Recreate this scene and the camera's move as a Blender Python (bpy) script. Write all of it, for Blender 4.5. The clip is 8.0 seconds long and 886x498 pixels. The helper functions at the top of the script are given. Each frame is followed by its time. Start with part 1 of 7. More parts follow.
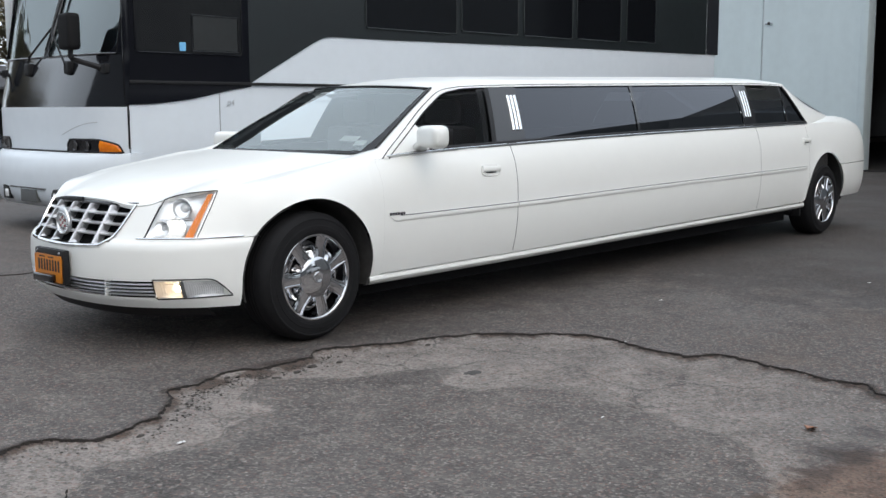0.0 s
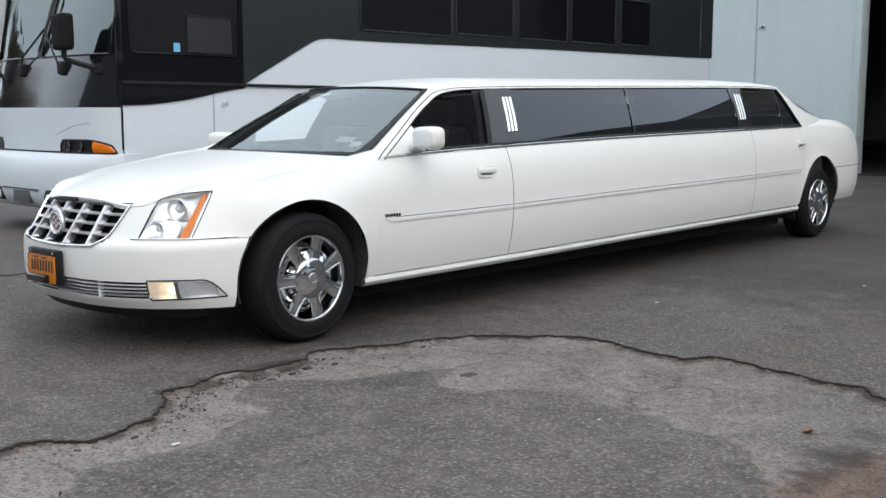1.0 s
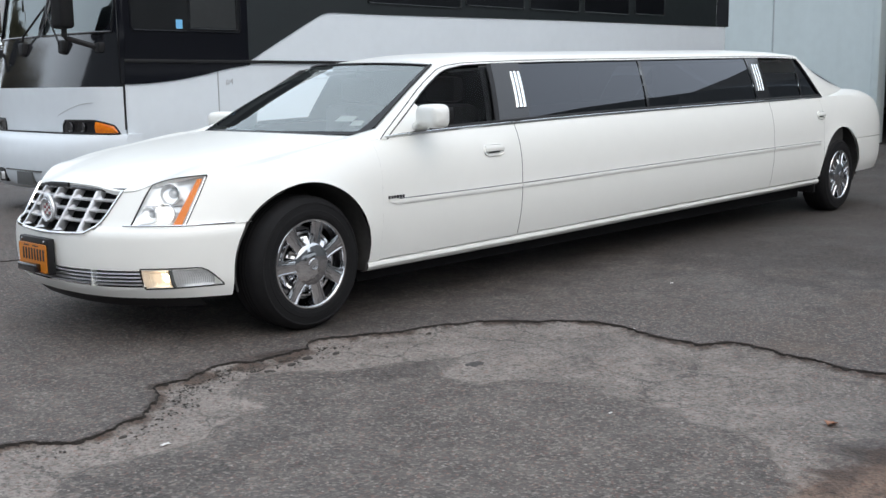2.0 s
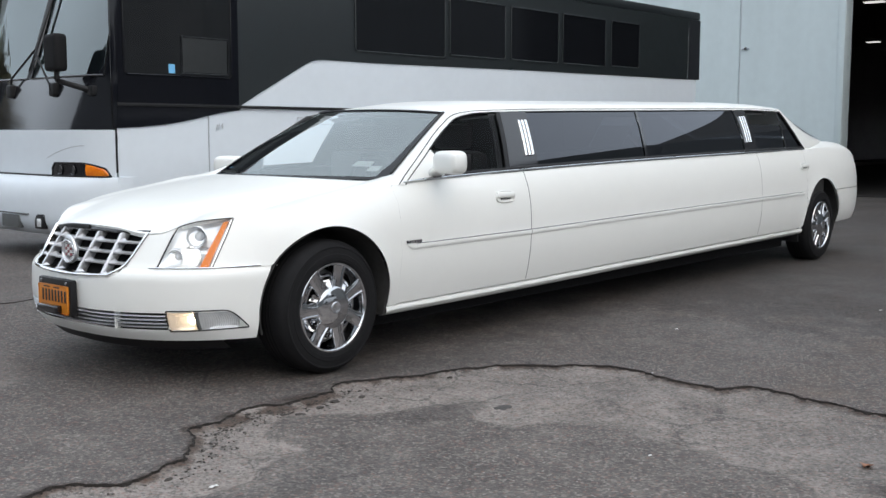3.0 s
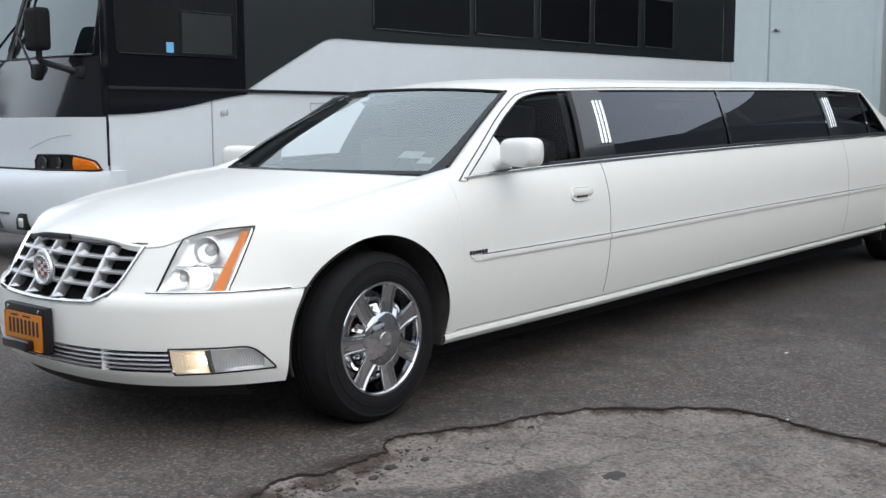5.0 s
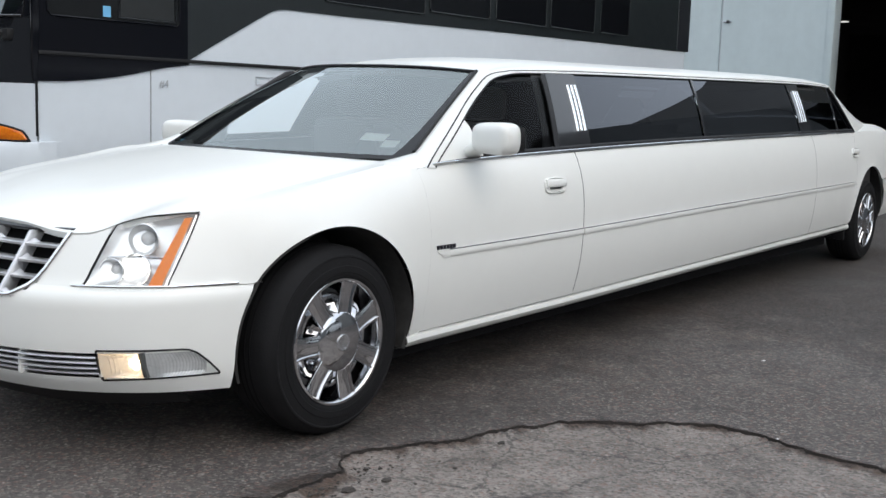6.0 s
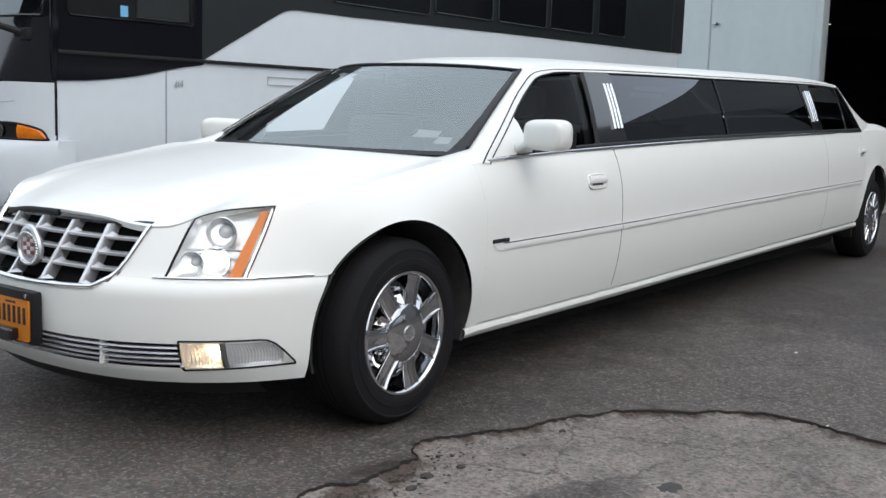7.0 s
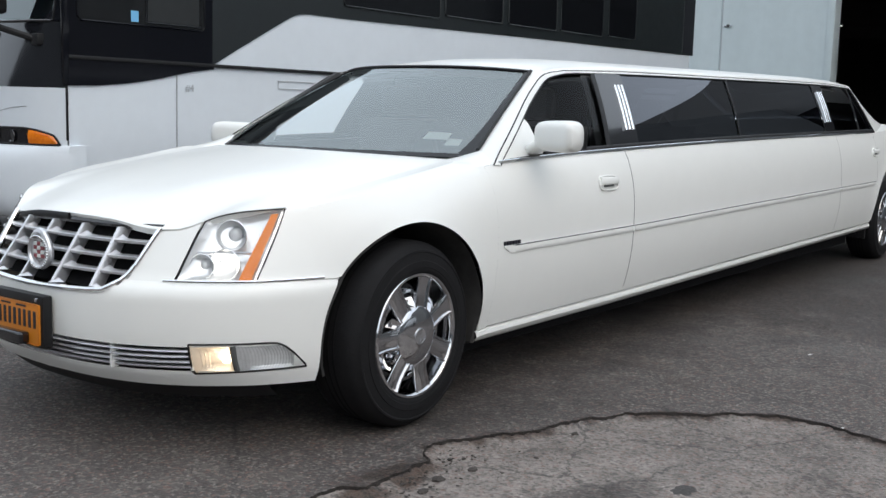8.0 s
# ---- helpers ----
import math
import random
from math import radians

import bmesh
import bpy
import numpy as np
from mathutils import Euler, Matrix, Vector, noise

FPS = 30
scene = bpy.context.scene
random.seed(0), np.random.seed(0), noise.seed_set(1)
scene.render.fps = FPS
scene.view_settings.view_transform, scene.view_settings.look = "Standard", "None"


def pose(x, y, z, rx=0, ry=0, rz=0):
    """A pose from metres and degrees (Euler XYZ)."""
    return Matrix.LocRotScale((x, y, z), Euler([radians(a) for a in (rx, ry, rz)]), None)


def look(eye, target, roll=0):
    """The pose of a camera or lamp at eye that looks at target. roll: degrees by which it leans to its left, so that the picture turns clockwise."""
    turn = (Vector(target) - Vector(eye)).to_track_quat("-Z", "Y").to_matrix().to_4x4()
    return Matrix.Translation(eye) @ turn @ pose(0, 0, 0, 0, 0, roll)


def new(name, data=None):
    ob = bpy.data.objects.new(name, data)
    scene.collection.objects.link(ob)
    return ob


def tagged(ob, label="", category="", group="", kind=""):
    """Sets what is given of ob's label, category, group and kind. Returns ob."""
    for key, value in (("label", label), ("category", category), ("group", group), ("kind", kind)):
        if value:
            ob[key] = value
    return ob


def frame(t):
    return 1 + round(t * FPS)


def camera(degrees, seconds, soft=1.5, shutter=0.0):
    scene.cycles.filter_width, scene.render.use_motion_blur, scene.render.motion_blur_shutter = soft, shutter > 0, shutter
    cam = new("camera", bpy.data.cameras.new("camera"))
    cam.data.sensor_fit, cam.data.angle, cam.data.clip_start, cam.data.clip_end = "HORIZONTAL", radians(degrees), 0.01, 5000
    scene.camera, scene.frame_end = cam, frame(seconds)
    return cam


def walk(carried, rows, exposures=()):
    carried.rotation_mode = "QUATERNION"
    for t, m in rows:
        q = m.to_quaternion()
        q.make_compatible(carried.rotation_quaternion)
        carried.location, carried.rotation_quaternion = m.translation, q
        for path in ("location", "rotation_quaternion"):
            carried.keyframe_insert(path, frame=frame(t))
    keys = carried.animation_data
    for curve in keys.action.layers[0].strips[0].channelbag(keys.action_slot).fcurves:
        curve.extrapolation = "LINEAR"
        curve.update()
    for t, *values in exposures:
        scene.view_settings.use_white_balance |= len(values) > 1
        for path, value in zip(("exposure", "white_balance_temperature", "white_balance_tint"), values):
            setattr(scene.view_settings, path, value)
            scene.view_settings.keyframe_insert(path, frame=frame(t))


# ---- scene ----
# The path: seconds, eye, target, roll
PATH = [
    (0, (-3.561, -5.096, 1.205), (0.089, -1.742, 0.550), -0.12),
    (0.5, (-3.558, -5.099, 1.199), (0.082, -1.733, 0.554), 0.06),
    (1, (-3.557, -5.072, 1.196), (0.117, -1.742, 0.554), 0.09),
    (1.2, (-3.578, -5.250, 1.175), (0.019, -1.842, 0.504), -1.07),
    (2.3, (-3.309, -4.723, 1.230), (0.310, -1.365, 0.442), -0.48),
    (2.5, (-3.322, -4.590, 1.224), (0.332, -1.259, 0.485), 0.74),
    (3, (-3.625, -4.761, 1.215), (0.146, -1.524, 0.667), 0.08),
    (3.5, (-3.617, -4.621, 1.207), (0.050, -1.282, 0.576), 0.34),
    (4, (-3.418, -4.366, 1.198), (0.155, -0.910, 0.665), 0.23),
    (4.5, (-3.187, -4.058, 1.188), (0.522, -0.757, 0.600), 0.95),
    (4.7, (-3.106, -3.926, 1.188), (0.667, -0.700, 0.595), -0.22),
    (5.8, (-2.652, -3.470, 1.181), (1.202, -0.348, 0.547), 1.35),
    (6, (-2.699, -3.407, 1.183), (1.255, -0.422, 0.503), 1.88),
    (6.5, (-2.874, -3.261, 1.172), (1.324, -0.621, 0.531), -1.06),
    (7, (-2.963, -3.215, 1.154), (1.057, -0.318, 0.487), 1.92),
    (7.5, (-2.955, -3.216, 1.137), (0.987, -0.214, 0.466), 1.55),
    (8, (-2.948, -3.206, 1.144), (1.042, -0.265, 0.495), 1.59),
]
cam = camera(45.5, 8.0)
walk(cam, [(t, look(e, g, r)) for t, e, g, r in PATH], exposures=[(0.0, 0.0), (2.5, 0.06), (4.0, 0.0), (6.0, -0.05), (8.0, -0.10)])

# ---- light: an overcast day ----
SUN_AZ, SUN_EL = radians(200), radians(48)
world = bpy.data.worlds.new("overcast_sky")
scene.world = world
world.use_nodes = True
wn, wl = world.node_tree.nodes, world.node_tree.links
wn.clear()
w_out = wn.new("ShaderNodeOutputWorld")
w_sky = wn.new("ShaderNodeTexSky")
w_sky.sky_type, w_sky.sun_disc = "NISHITA", False
w_sky.sun_elevation, w_sky.sun_rotation = SUN_EL, SUN_AZ
w_sky.dust_density, w_sky.ozone_density = 5.0, 1.0
w_haze = wn.new("ShaderNodeBackground")     # the cloud layer
w_haze.inputs["Color"].default_value = (0.855, 0.935, 1.02, 1)
w_dir, w_up, w_grade = wn.new("ShaderNodeTexCoord"), wn.new("ShaderNodeSeparateXYZ"), wn.new("ShaderNodeMapRange")
for key, val in (("From Min", 0.0), ("From Max", 1.0), ("To Min", 1.13), ("To Max", 1.31)):     # an overcast sky is brighter overhead
    w_grade.inputs[key].default_value = val
wl.new(w_dir.outputs["Generated"], w_up.inputs[0])
wl.new(w_up.outputs["Z"], w_grade.inputs["Value"])
wl.new(w_grade.outputs[0], w_haze.inputs["Strength"])
w_blue = wn.new("ShaderNodeBackground")
w_blue.inputs["Strength"].default_value = 0.06
w_add = wn.new("ShaderNodeAddShader")
wl.new(w_sky.outputs["Color"], w_blue.inputs["Color"])
wl.new(w_haze.outputs[0], w_add.inputs[0])
wl.new(w_blue.outputs[0], w_add.inputs[1])
wl.new(w_add.outputs[0], w_out.inputs["Surface"])
sun = new("sun", bpy.data.lights.new("sun", "SUN"))
sun.data.energy, sun.data.angle, sun.data.color = 0.25, radians(85), (1.0, 0.98, 0.95)
sun.matrix_world = look((0, 0, 0), (-math.sin(SUN_AZ) * math.cos(SUN_EL), -math.cos(SUN_AZ) * math.cos(SUN_EL), -math.sin(SUN_EL)))

# ---- materials ----
def mat(name, color, rough=0.5, metal=0.0, coat=0.0, var=0.0, scale=8.0, bump=0.0, bump_scale=200.0, emit=None, power=0.0, alt=None, spec=0.5, rvar=0.0, coat_rough=0.04):
    """A procedural surface: base colour with broad and fine variation, gloss and fine relief."""
    m = bpy.data.materials.new(name)
    m.use_nodes = True
    nt = m.node_tree
    b = nt.nodes["Principled BSDF"]
    b.inputs["Base Color"].default_value = (*color, 1)
    b.inputs["Roughness"].default_value = rough
    b.inputs["Metallic"].default_value = metal
    b.inputs["Coat Weight"].default_value = coat
    b.inputs["Coat Roughness"].default_value = coat_rough
    b.inputs["Specular IOR Level"].default_value = spec
    if emit:
        b.inputs["Emission Color"].default_value = (*emit, 1)
        b.inputs["Emission Strength"].default_value = power
    tc = nt.nodes.new("ShaderNodeTexCoord")
    if var > 0 or alt:
        big = nt.nodes.new("ShaderNodeTexNoise")
        big.inputs["Scale"].default_value, big.inputs["Detail"].default_value, big.inputs["Roughness"].default_value = scale * 0.15, 6, 0.62
        fine = nt.nodes.new("ShaderNodeTexNoise")
        fine.inputs["Scale"].default_value, fine.inputs["Detail"].default_value = scale * 2.0, 5
        mixf = nt.nodes.new("ShaderNodeMath")
        mixf.operation = "MULTIPLY_ADD"
        mixf.inputs[1].default_value = 0.45
        ramp = nt.nodes.new("ShaderNodeMapRange")
        ramp.inputs["From Min"].default_value, ramp.inputs["From Max"].default_value = 0.5, 0.95
        col = nt.nodes.new("ShaderNodeMix")
        col.data_type = "RGBA"
        dark = alt or tuple(c * (1 - var) for c in color)
        col.inputs["A"].default_value, col.inputs["B"].default_value = (*dark, 1), (*color, 1)
        for tex in (big, fine):
            nt.links.new(tc.outputs["Object"], tex.inputs["Vector"])
        nt.links.new(fine.outputs["Fac"], mixf.inputs[0])
        nt.links.new(big.outputs["Fac"], mixf.inputs[2])
        nt.links.new(mixf.outputs[0], ramp.inputs["Value"])
        nt.links.new(ramp.outputs[0], col.inputs["Factor"])
        nt.links.new(col.outputs["Result"], b.inputs["Base Color"])
        if rvar > 0:
            rr = nt.nodes.new("ShaderNodeMapRange")
            rr.inputs["To Min"].default_value, rr.inputs["To Max"].default_value = rough + rvar, max(rough - rvar * 0.4, 0.02)
            nt.links.new(ramp.outputs[0], rr.inputs["Value"])
            nt.links.new(rr.outputs[0], b.inputs["Roughness"])
    if bump > 0:
        n = nt.nodes.new("ShaderNodeTexNoise")
        n.inputs["Scale"].default_value, n.inputs["Detail"].default_value = bump_scale, 4
        bp = nt.nodes.new("ShaderNodeBump")
        bp.inputs["Strength"].default_value, bp.inputs["Distance"].default_value = bump, 0.01
        nt.links.new(tc.outputs["Object"], n.inputs["Vector"])
        nt.links.new(n.outputs["Fac"], bp.inputs["Height"])
        nt.links.new(bp.outputs["Normal"], b.inputs["Normal"])
    return m


def glass_mat(name, tint, gloss_rough=0.01, ior=1.5, shine=(1, 1, 1)):
    """Thin tinted glass: light passes with the tint, and the surface mirrors by Fresnel."""
    m = bpy.data.materials.new(name)
    m.use_nodes = True
    nt = m.node_tree
    nt.nodes.clear()
    out, mix = nt.nodes.new("ShaderNodeOutputMaterial"), nt.nodes.new("ShaderNodeMixShader")
    clear, gloss, fr = nt.nodes.new("ShaderNodeBsdfTransparent"), nt.nodes.new("ShaderNodeBsdfGlossy"), nt.nodes.new("ShaderNodeFresnel")
    clear.inputs["Color"].default_value = (*tint, 1)
    gloss.inputs["Roughness"].default_value = gloss_rough
    gloss.inputs["Color"].default_value = (*shine, 1)
    fr.inputs["IOR"].default_value = ior
    nt.links.new(fr.outputs[0], mix.inputs[0])
    nt.links.new(clear.outputs[0], mix.inputs[1])
    nt.links.new(gloss.outputs[0], mix.inputs[2])
    nt.links.new(mix.outputs[0], out.inputs["Surface"])
    return m


PAINT = mat("white_car_paint", (0.825, 0.835, 0.805), 0.36, 0, 0.40, var=0.03, scale=5, rvar=0.05, coat_rough=0.12)
BUS_CHAR = mat("charcoal_coach_paint", (0.018, 0.0225, 0.0245), 0.30, 0, 0.15, var=0.25, scale=4, rvar=0.1)
BUS_WHITE = mat("white_coach_paint", (0.71, 0.765, 0.81), 0.38, 0, 0.2, var=0.07, scale=4, rvar=0.08)
# amber deepened for the lens in shade, its bright mottling painted as highlights
AMBER_DARK = mat("amber_plastic_with_highlights", (0.62, 0.105, 0.002), 0.22, 0, 0.5, var=0.75, scale=26, alt=(0.95, 0.30, 0.01))
BUS_BLACK = mat("black_coach_paint", (0.0045, 0.005, 0.008), 0.12, 0, 0.05, var=0.2, scale=3, rvar=0.05, spec=0.3)
CHROME = mat("chrome", (0.86, 0.87, 0.88), 0.06, 1.0, var=0.05, scale=30, rvar=0.05)
# chrome darkened in colour for the dark surroundings the wheels mirror
WHEEL_CHROME = mat("darkened_wheel_chrome", (0.66, 0.67, 0.69), 0.07, 1.0, var=0.10, scale=30, rvar=0.05)
SATIN = mat("satin_silver", (0.62, 0.63, 0.65), 0.22, 0.9, var=0.08, scale=40)
BLACK = mat("black_plastic", (0.012, 0.012, 0.013), 0.5, spec=0.3, var=0.25, scale=20)
GLOSSBLACK = mat("gloss_black_trim", (0.010, 0.010, 0.012), 0.12, 0, 0.4, var=0.2, scale=10)
VOID = mat("dark_cavity", (0.012, 0.012, 0.013), 0.9, spec=0.1, var=0.2, scale=9)
RUBBER = mat("tyre_rubber", (0.0125, 0.0125, 0.0135), 0.75, spec=0.18, var=0.35, scale=14, bump=0.15, bump_scale=120)
CLOTH = mat("dark_seat_leather", (0.030, 0.029, 0.028), 0.5, var=0.25, scale=20, bump=0.2)
DASH = mat("grey_dashboard", (0.10, 0.105, 0.105), 0.6, var=0.2, scale=18, bump=0.2)
HEADLINER = mat("grey_headliner", (0.20, 0.20, 0.20), 0.9, var=0.1, scale=20)
REFLECTOR = mat("lamp_reflector", (0.92, 0.93, 0.94), 0.16, 0.50, var=0.08, scale=30)
AMBER = mat("amber_plastic", (0.86, 0.24, 0.008), 0.35, 0, 0.1, var=0.12, scale=60)
LAMP_ON = mat("lit_bulb", (0.9, 0.9, 0.85), 0.3, emit=(1.0, 0.95, 0.86), power=3.5)
FOG_ON = mat("lit_amber_bulb", (0.9, 0.75, 0.55), 0.3, emit=(1.0, 0.82, 0.60), power=14.0)
FOG_REFLECT = mat("clear_lamp_reflector", (0.92, 0.93, 0.94), 0.18, 0.35, 0.3, var=0.3, scale=34)
FRIT_REFLECTION = mat("black_border_and_reflection", (0.016, 0.017, 0.019), 0.25, var=0.2, scale=10, spec=0.35)
FOG_OFF = mat("ribbed_clear_lamp", (0.90, 0.91, 0.92), 0.16, 0.25, 0.5, var=0.2, scale=60)
PLATE = mat("yellow_number_plate", (0.62, 0.21, 0.015), 0.4, var=0.1, scale=40)
INK = mat("dark_ink", (0.012, 0.012, 0.02), 0.5, var=0.1, scale=40)
GRILLE_SILVER = mat("silver_grille_finish", (0.72, 0.73, 0.75), 0.30, 0.75, var=0.08, scale=40)
DISC = mat("brake_disc_steel", (0.16, 0.16, 0.165), 0.4, 0.8, var=0.3, scale=30)
RED = mat("red_enamel", (0.36, 0.045, 0.055), 0.3, var=0.1, scale=60)
ENAMEL = mat("dull_red_enamel", (0.30, 0.075, 0.085), 0.3, var=0.2, scale=60)
PAPER = mat("white_label_paper", (0.75, 0.80, 0.78), 0.6, var=0.12, scale=60)
WELL = mat("dusty_wheel_well", (0.050, 0.049, 0.048), 0.9, spec=0.1, var=0.5, scale=14)
BLUE = mat("blue_label", (0.18, 0.50, 0.80), 0.5, var=0.1, scale=60)
GLASS_SCREEN = glass_mat("windscreen_glass", (0.94, 0.98, 0.97), ior=3.2, shine=(0.90, 0.97, 0.97))
GLASS_TINT = glass_mat("dark_tinted_glass", (0.028, 0.031, 0.036), ior=1.72, shine=(0.90, 0.93, 1.0))
GLASS_DOOR = glass_mat("door_glass", (0.36, 0.38, 0.40), ior=1.13)
GLASS_CLEAR = glass_mat("clear_lamp_glass", (0.96, 0.97, 0.97), ior=1.22)
GLASS_BUS_FRONT = glass_mat("coach_windscreen_glass", (0.55, 0.66, 0.70), ior=2.4, shine=(0.92, 1.0, 1.0))
BUS_MASK = mat("gloss_black_coach_mask", (0.012, 0.013, 0.016), 0.12, 0, 1.0, var=0.2, scale=3, coat_rough=0.10)
CAB_PANE = mat("cab_window_film", (0.014, 0.015, 0.016), 0.10, 0, 0.2, var=0.9, scale=3.2, alt=(0.004, 0.005, 0.006))
PANE_FRAME = mat("dark_grey_frame", (0.019, 0.021, 0.025), 0.35, var=0.2, scale=10)
BUS_PANE = mat("dark_window_film", (0.008, 0.009, 0.011), 0.10, 0, 0.1, var=0.35, scale=2)
SASH_PANE = mat("greyer_window_film", (0.036, 0.039, 0.040), 0.15, 0, 0.2, var=0.35, scale=3)
WALL_PAINT = mat("pale_green_wall_paint", (0.56, 0.64, 0.655), 0.55, var=0.10, scale=3, bump=0.06, bump_scale=20, rvar=0.1)
for nd in [n for n in WALL_PAINT.node_tree.nodes if n.type == "TEX_NOISE"][:1]:     # rain streaks run down the wall
    st_map = WALL_PAINT.node_tree.nodes.new("ShaderNodeMapping")
    st_map.inputs["Scale"].default_value = (3.0, 3.0, 0.35)
    for lk in list(nd.inputs["Vector"].links):
        WALL_PAINT.node_tree.links.new(lk.from_socket, st_map.inputs["Vector"])
    WALL_PAINT.node_tree.links.new(st_map.outputs[0], nd.inputs["Vector"])
DARKWALL = mat("unlit_blockwork", (0.30, 0.29, 0.285), 0.9, var=0.3, scale=3)
GARAGE_FLOOR = mat("oily_garage_floor", (0.035, 0.033, 0.032), 0.9, spec=0.15, var=0.3, scale=3)
CONCRETE = mat("worn_concrete", (0.22, 0.22, 0.21), 0.85, var=0.25, scale=4, bump=0.3, bump_scale=60)
STONE = mat("grey_brown_stone", (0.055, 0.050, 0.044), 0.9, spec=0.15, var=0.55, scale=6, bump=0.5, bump_scale=20)
ROOFING = mat("grey_roofing", (0.105, 0.108, 0.115), 0.9, spec=0.1, var=0.2, scale=6)
BARK = mat("tree_bark", (0.055, 0.045, 0.036), 0.9, var=0.4, scale=12, bump=0.5, bump_scale=30)
LEAF = mat("autumn_leaves", (0.150, 0.130, 0.070), 0.7, var=0.6, scale=3)
LEAF_GREEN = mat("green_leaves", (0.07, 0.10, 0.03), 0.7, var=0.5, scale=1.2)
CAR_DARK = mat("dark_blue_car_paint", (0.022, 0.027, 0.036), 0.25, 0, 0.5, spec=0.4, var=0.2, scale=6)
FAR_WHITE = mat("white_plaster", (0.52, 0.51, 0.48), 0.8, var=0.1, scale=3)
GREEN_ROOF = mat("green_metal_roof", (0.16, 0.24, 0.20), 0.6, var=0.15, scale=4)
WEST_GREY = mat("grey_cladding", (0.075, 0.080, 0.082), 0.7, var=0.15, scale=1)
LIGHT_TUBE = mat("lit_tube", (1, 1, 1), 0.5, emit=(1, 0.98, 0.95), power=0.8)
FACADE = mat("grey_facade", (0.20, 0.205, 0.205), 0.8, var=0.2, scale=2)
SEAM = mat("grey_seam", (0.44, 0.46, 0.48), 0.6, var=0.15, scale=10)
# the reflector glows a little in place of the bulb's light on it
FOG_BOWL = mat("glowing_warm_reflector", (0.88, 0.80, 0.70), 0.25, 0.4, var=0.2, scale=50, emit=(1.0, 0.78, 0.54), power=0.22)
TAIL = mat("lit_tail_lamp", (0.6, 0.05, 0.03), 0.3, emit=(1.0, 0.25, 0.15), power=0.9)


# ---- building helpers ----
def link(name, verts, faces, material, parent=None, label="", smooth=True):
    me = bpy.data.meshes.new(name)
    me.from_pydata([tuple(v) for v in verts], [], faces)
    if isinstance(material, (list, tuple)):
        for m in material:
            me.materials.append(m)
    else:
        me.materials.append(material)
    me.update()
    if smooth:
        me.polygons.foreach_set("use_smooth", [True] * len(me.polygons))
    ob = new(name, me)
    if parent:
        ob.parent = parent
    if label:
        tagged(ob, label)
    return ob


def part(name, bm, material, parent, label="", smooth=True, flip=False):
    """Links a bmesh as one mesh object under a thing or a part."""
    if flip:
        bmesh.ops.reverse_faces(bm, faces=bm.faces)
    me = bpy.data.meshes.new(name)
    bm.to_mesh(me)
    bm.free()
    me.materials.append(material)
    if smooth:
        me.polygons.foreach_set("use_smooth", [True] * len(me.polygons))
        me.set_sharp_from_angle(angle=radians(38))
    ob = new(name, me)
    if parent:
        ob.parent = parent
    if label:
        tagged(ob, label)
    return ob


def thing(name, label, category, group="", kind=""):
    return tagged(new(name), label, category, group, kind)


def curve(xs, ys):
    """A smooth line through points, with no overshoot."""
    xs, ys = np.array(xs, float), np.array(ys, float)
    h, d = np.diff(xs), np.diff(ys) / np.diff(xs)
    m = np.zeros(len(xs))
    m[0], m[-1] = d[0], d[-1]
    for i in range(1, len(xs) - 1):
        if d[i - 1] * d[i] > 0:
            a, b = 2 * h[i] + h[i - 1], h[i] + 2 * h[i - 1]
            m[i] = (a + b) / (a / d[i - 1] + b / d[i])

    def at(x):
        x = min(max(x, xs[0]), xs[-1])
        i = min(max(int(np.searchsorted(xs, x)) - 1, 0), len(xs) - 2)
        t = (x - xs[i]) / h[i]
        return float((1 + 2 * t) * (1 - t) ** 2 * ys[i] + t * (1 - t) ** 2 * h[i] * m[i] + t * t * (3 - 2 * t) * ys[i + 1] + t * t * (t - 1) * h[i] * m[i + 1])
    return at


def step(a, b, x):
    t = min(max((x - a) / (b - a), 0), 1)
    return t * t * (3 - 2 * t)


def sheet(rows, thick=0.0, close=False):
    """A bmesh surface through rows of points, each row with as many points. thick: metres of thickness, to the back."""
    bm = bmesh.new()
    grid = [[bm.verts.new(p) for p in row] for row in rows]
    for a, b in zip(grid, grid[1:]):
        n = len(a)
        for i in range(n if close else n - 1):
            q = [a[i], a[(i + 1) % n], b[(i + 1) % n], b[i]]
            try:
                bm.faces.new(q)
            except ValueError:
                pass
    bmesh.ops.remove_doubles(bm, verts=bm.verts, dist=1e-5)
    bmesh.ops.recalc_face_normals(bm, faces=bm.faces)
    if thick:
        bmesh.ops.solidify(bm, geom=bm.faces[:], thickness=thick)
    return bm


def box(x0, y0, z0, x1, y1, z1, bevel=0.0, seg=2):
    bm = bmesh.new()
    bmesh.ops.create_cube(bm, size=1)
    for v in bm.verts:
        v.co = Vector(((x0 + x1) / 2 + v.co.x * (x1 - x0), (y0 + y1) / 2 + v.co.y * (y1 - y0), (z0 + z1) / 2 + v.co.z * (z1 - z0)))
    if bevel:
        bmesh.ops.bevel(bm, geom=bm.edges[:], offset=bevel, segments=seg, affect="EDGES", profile=0.6)
    return bm


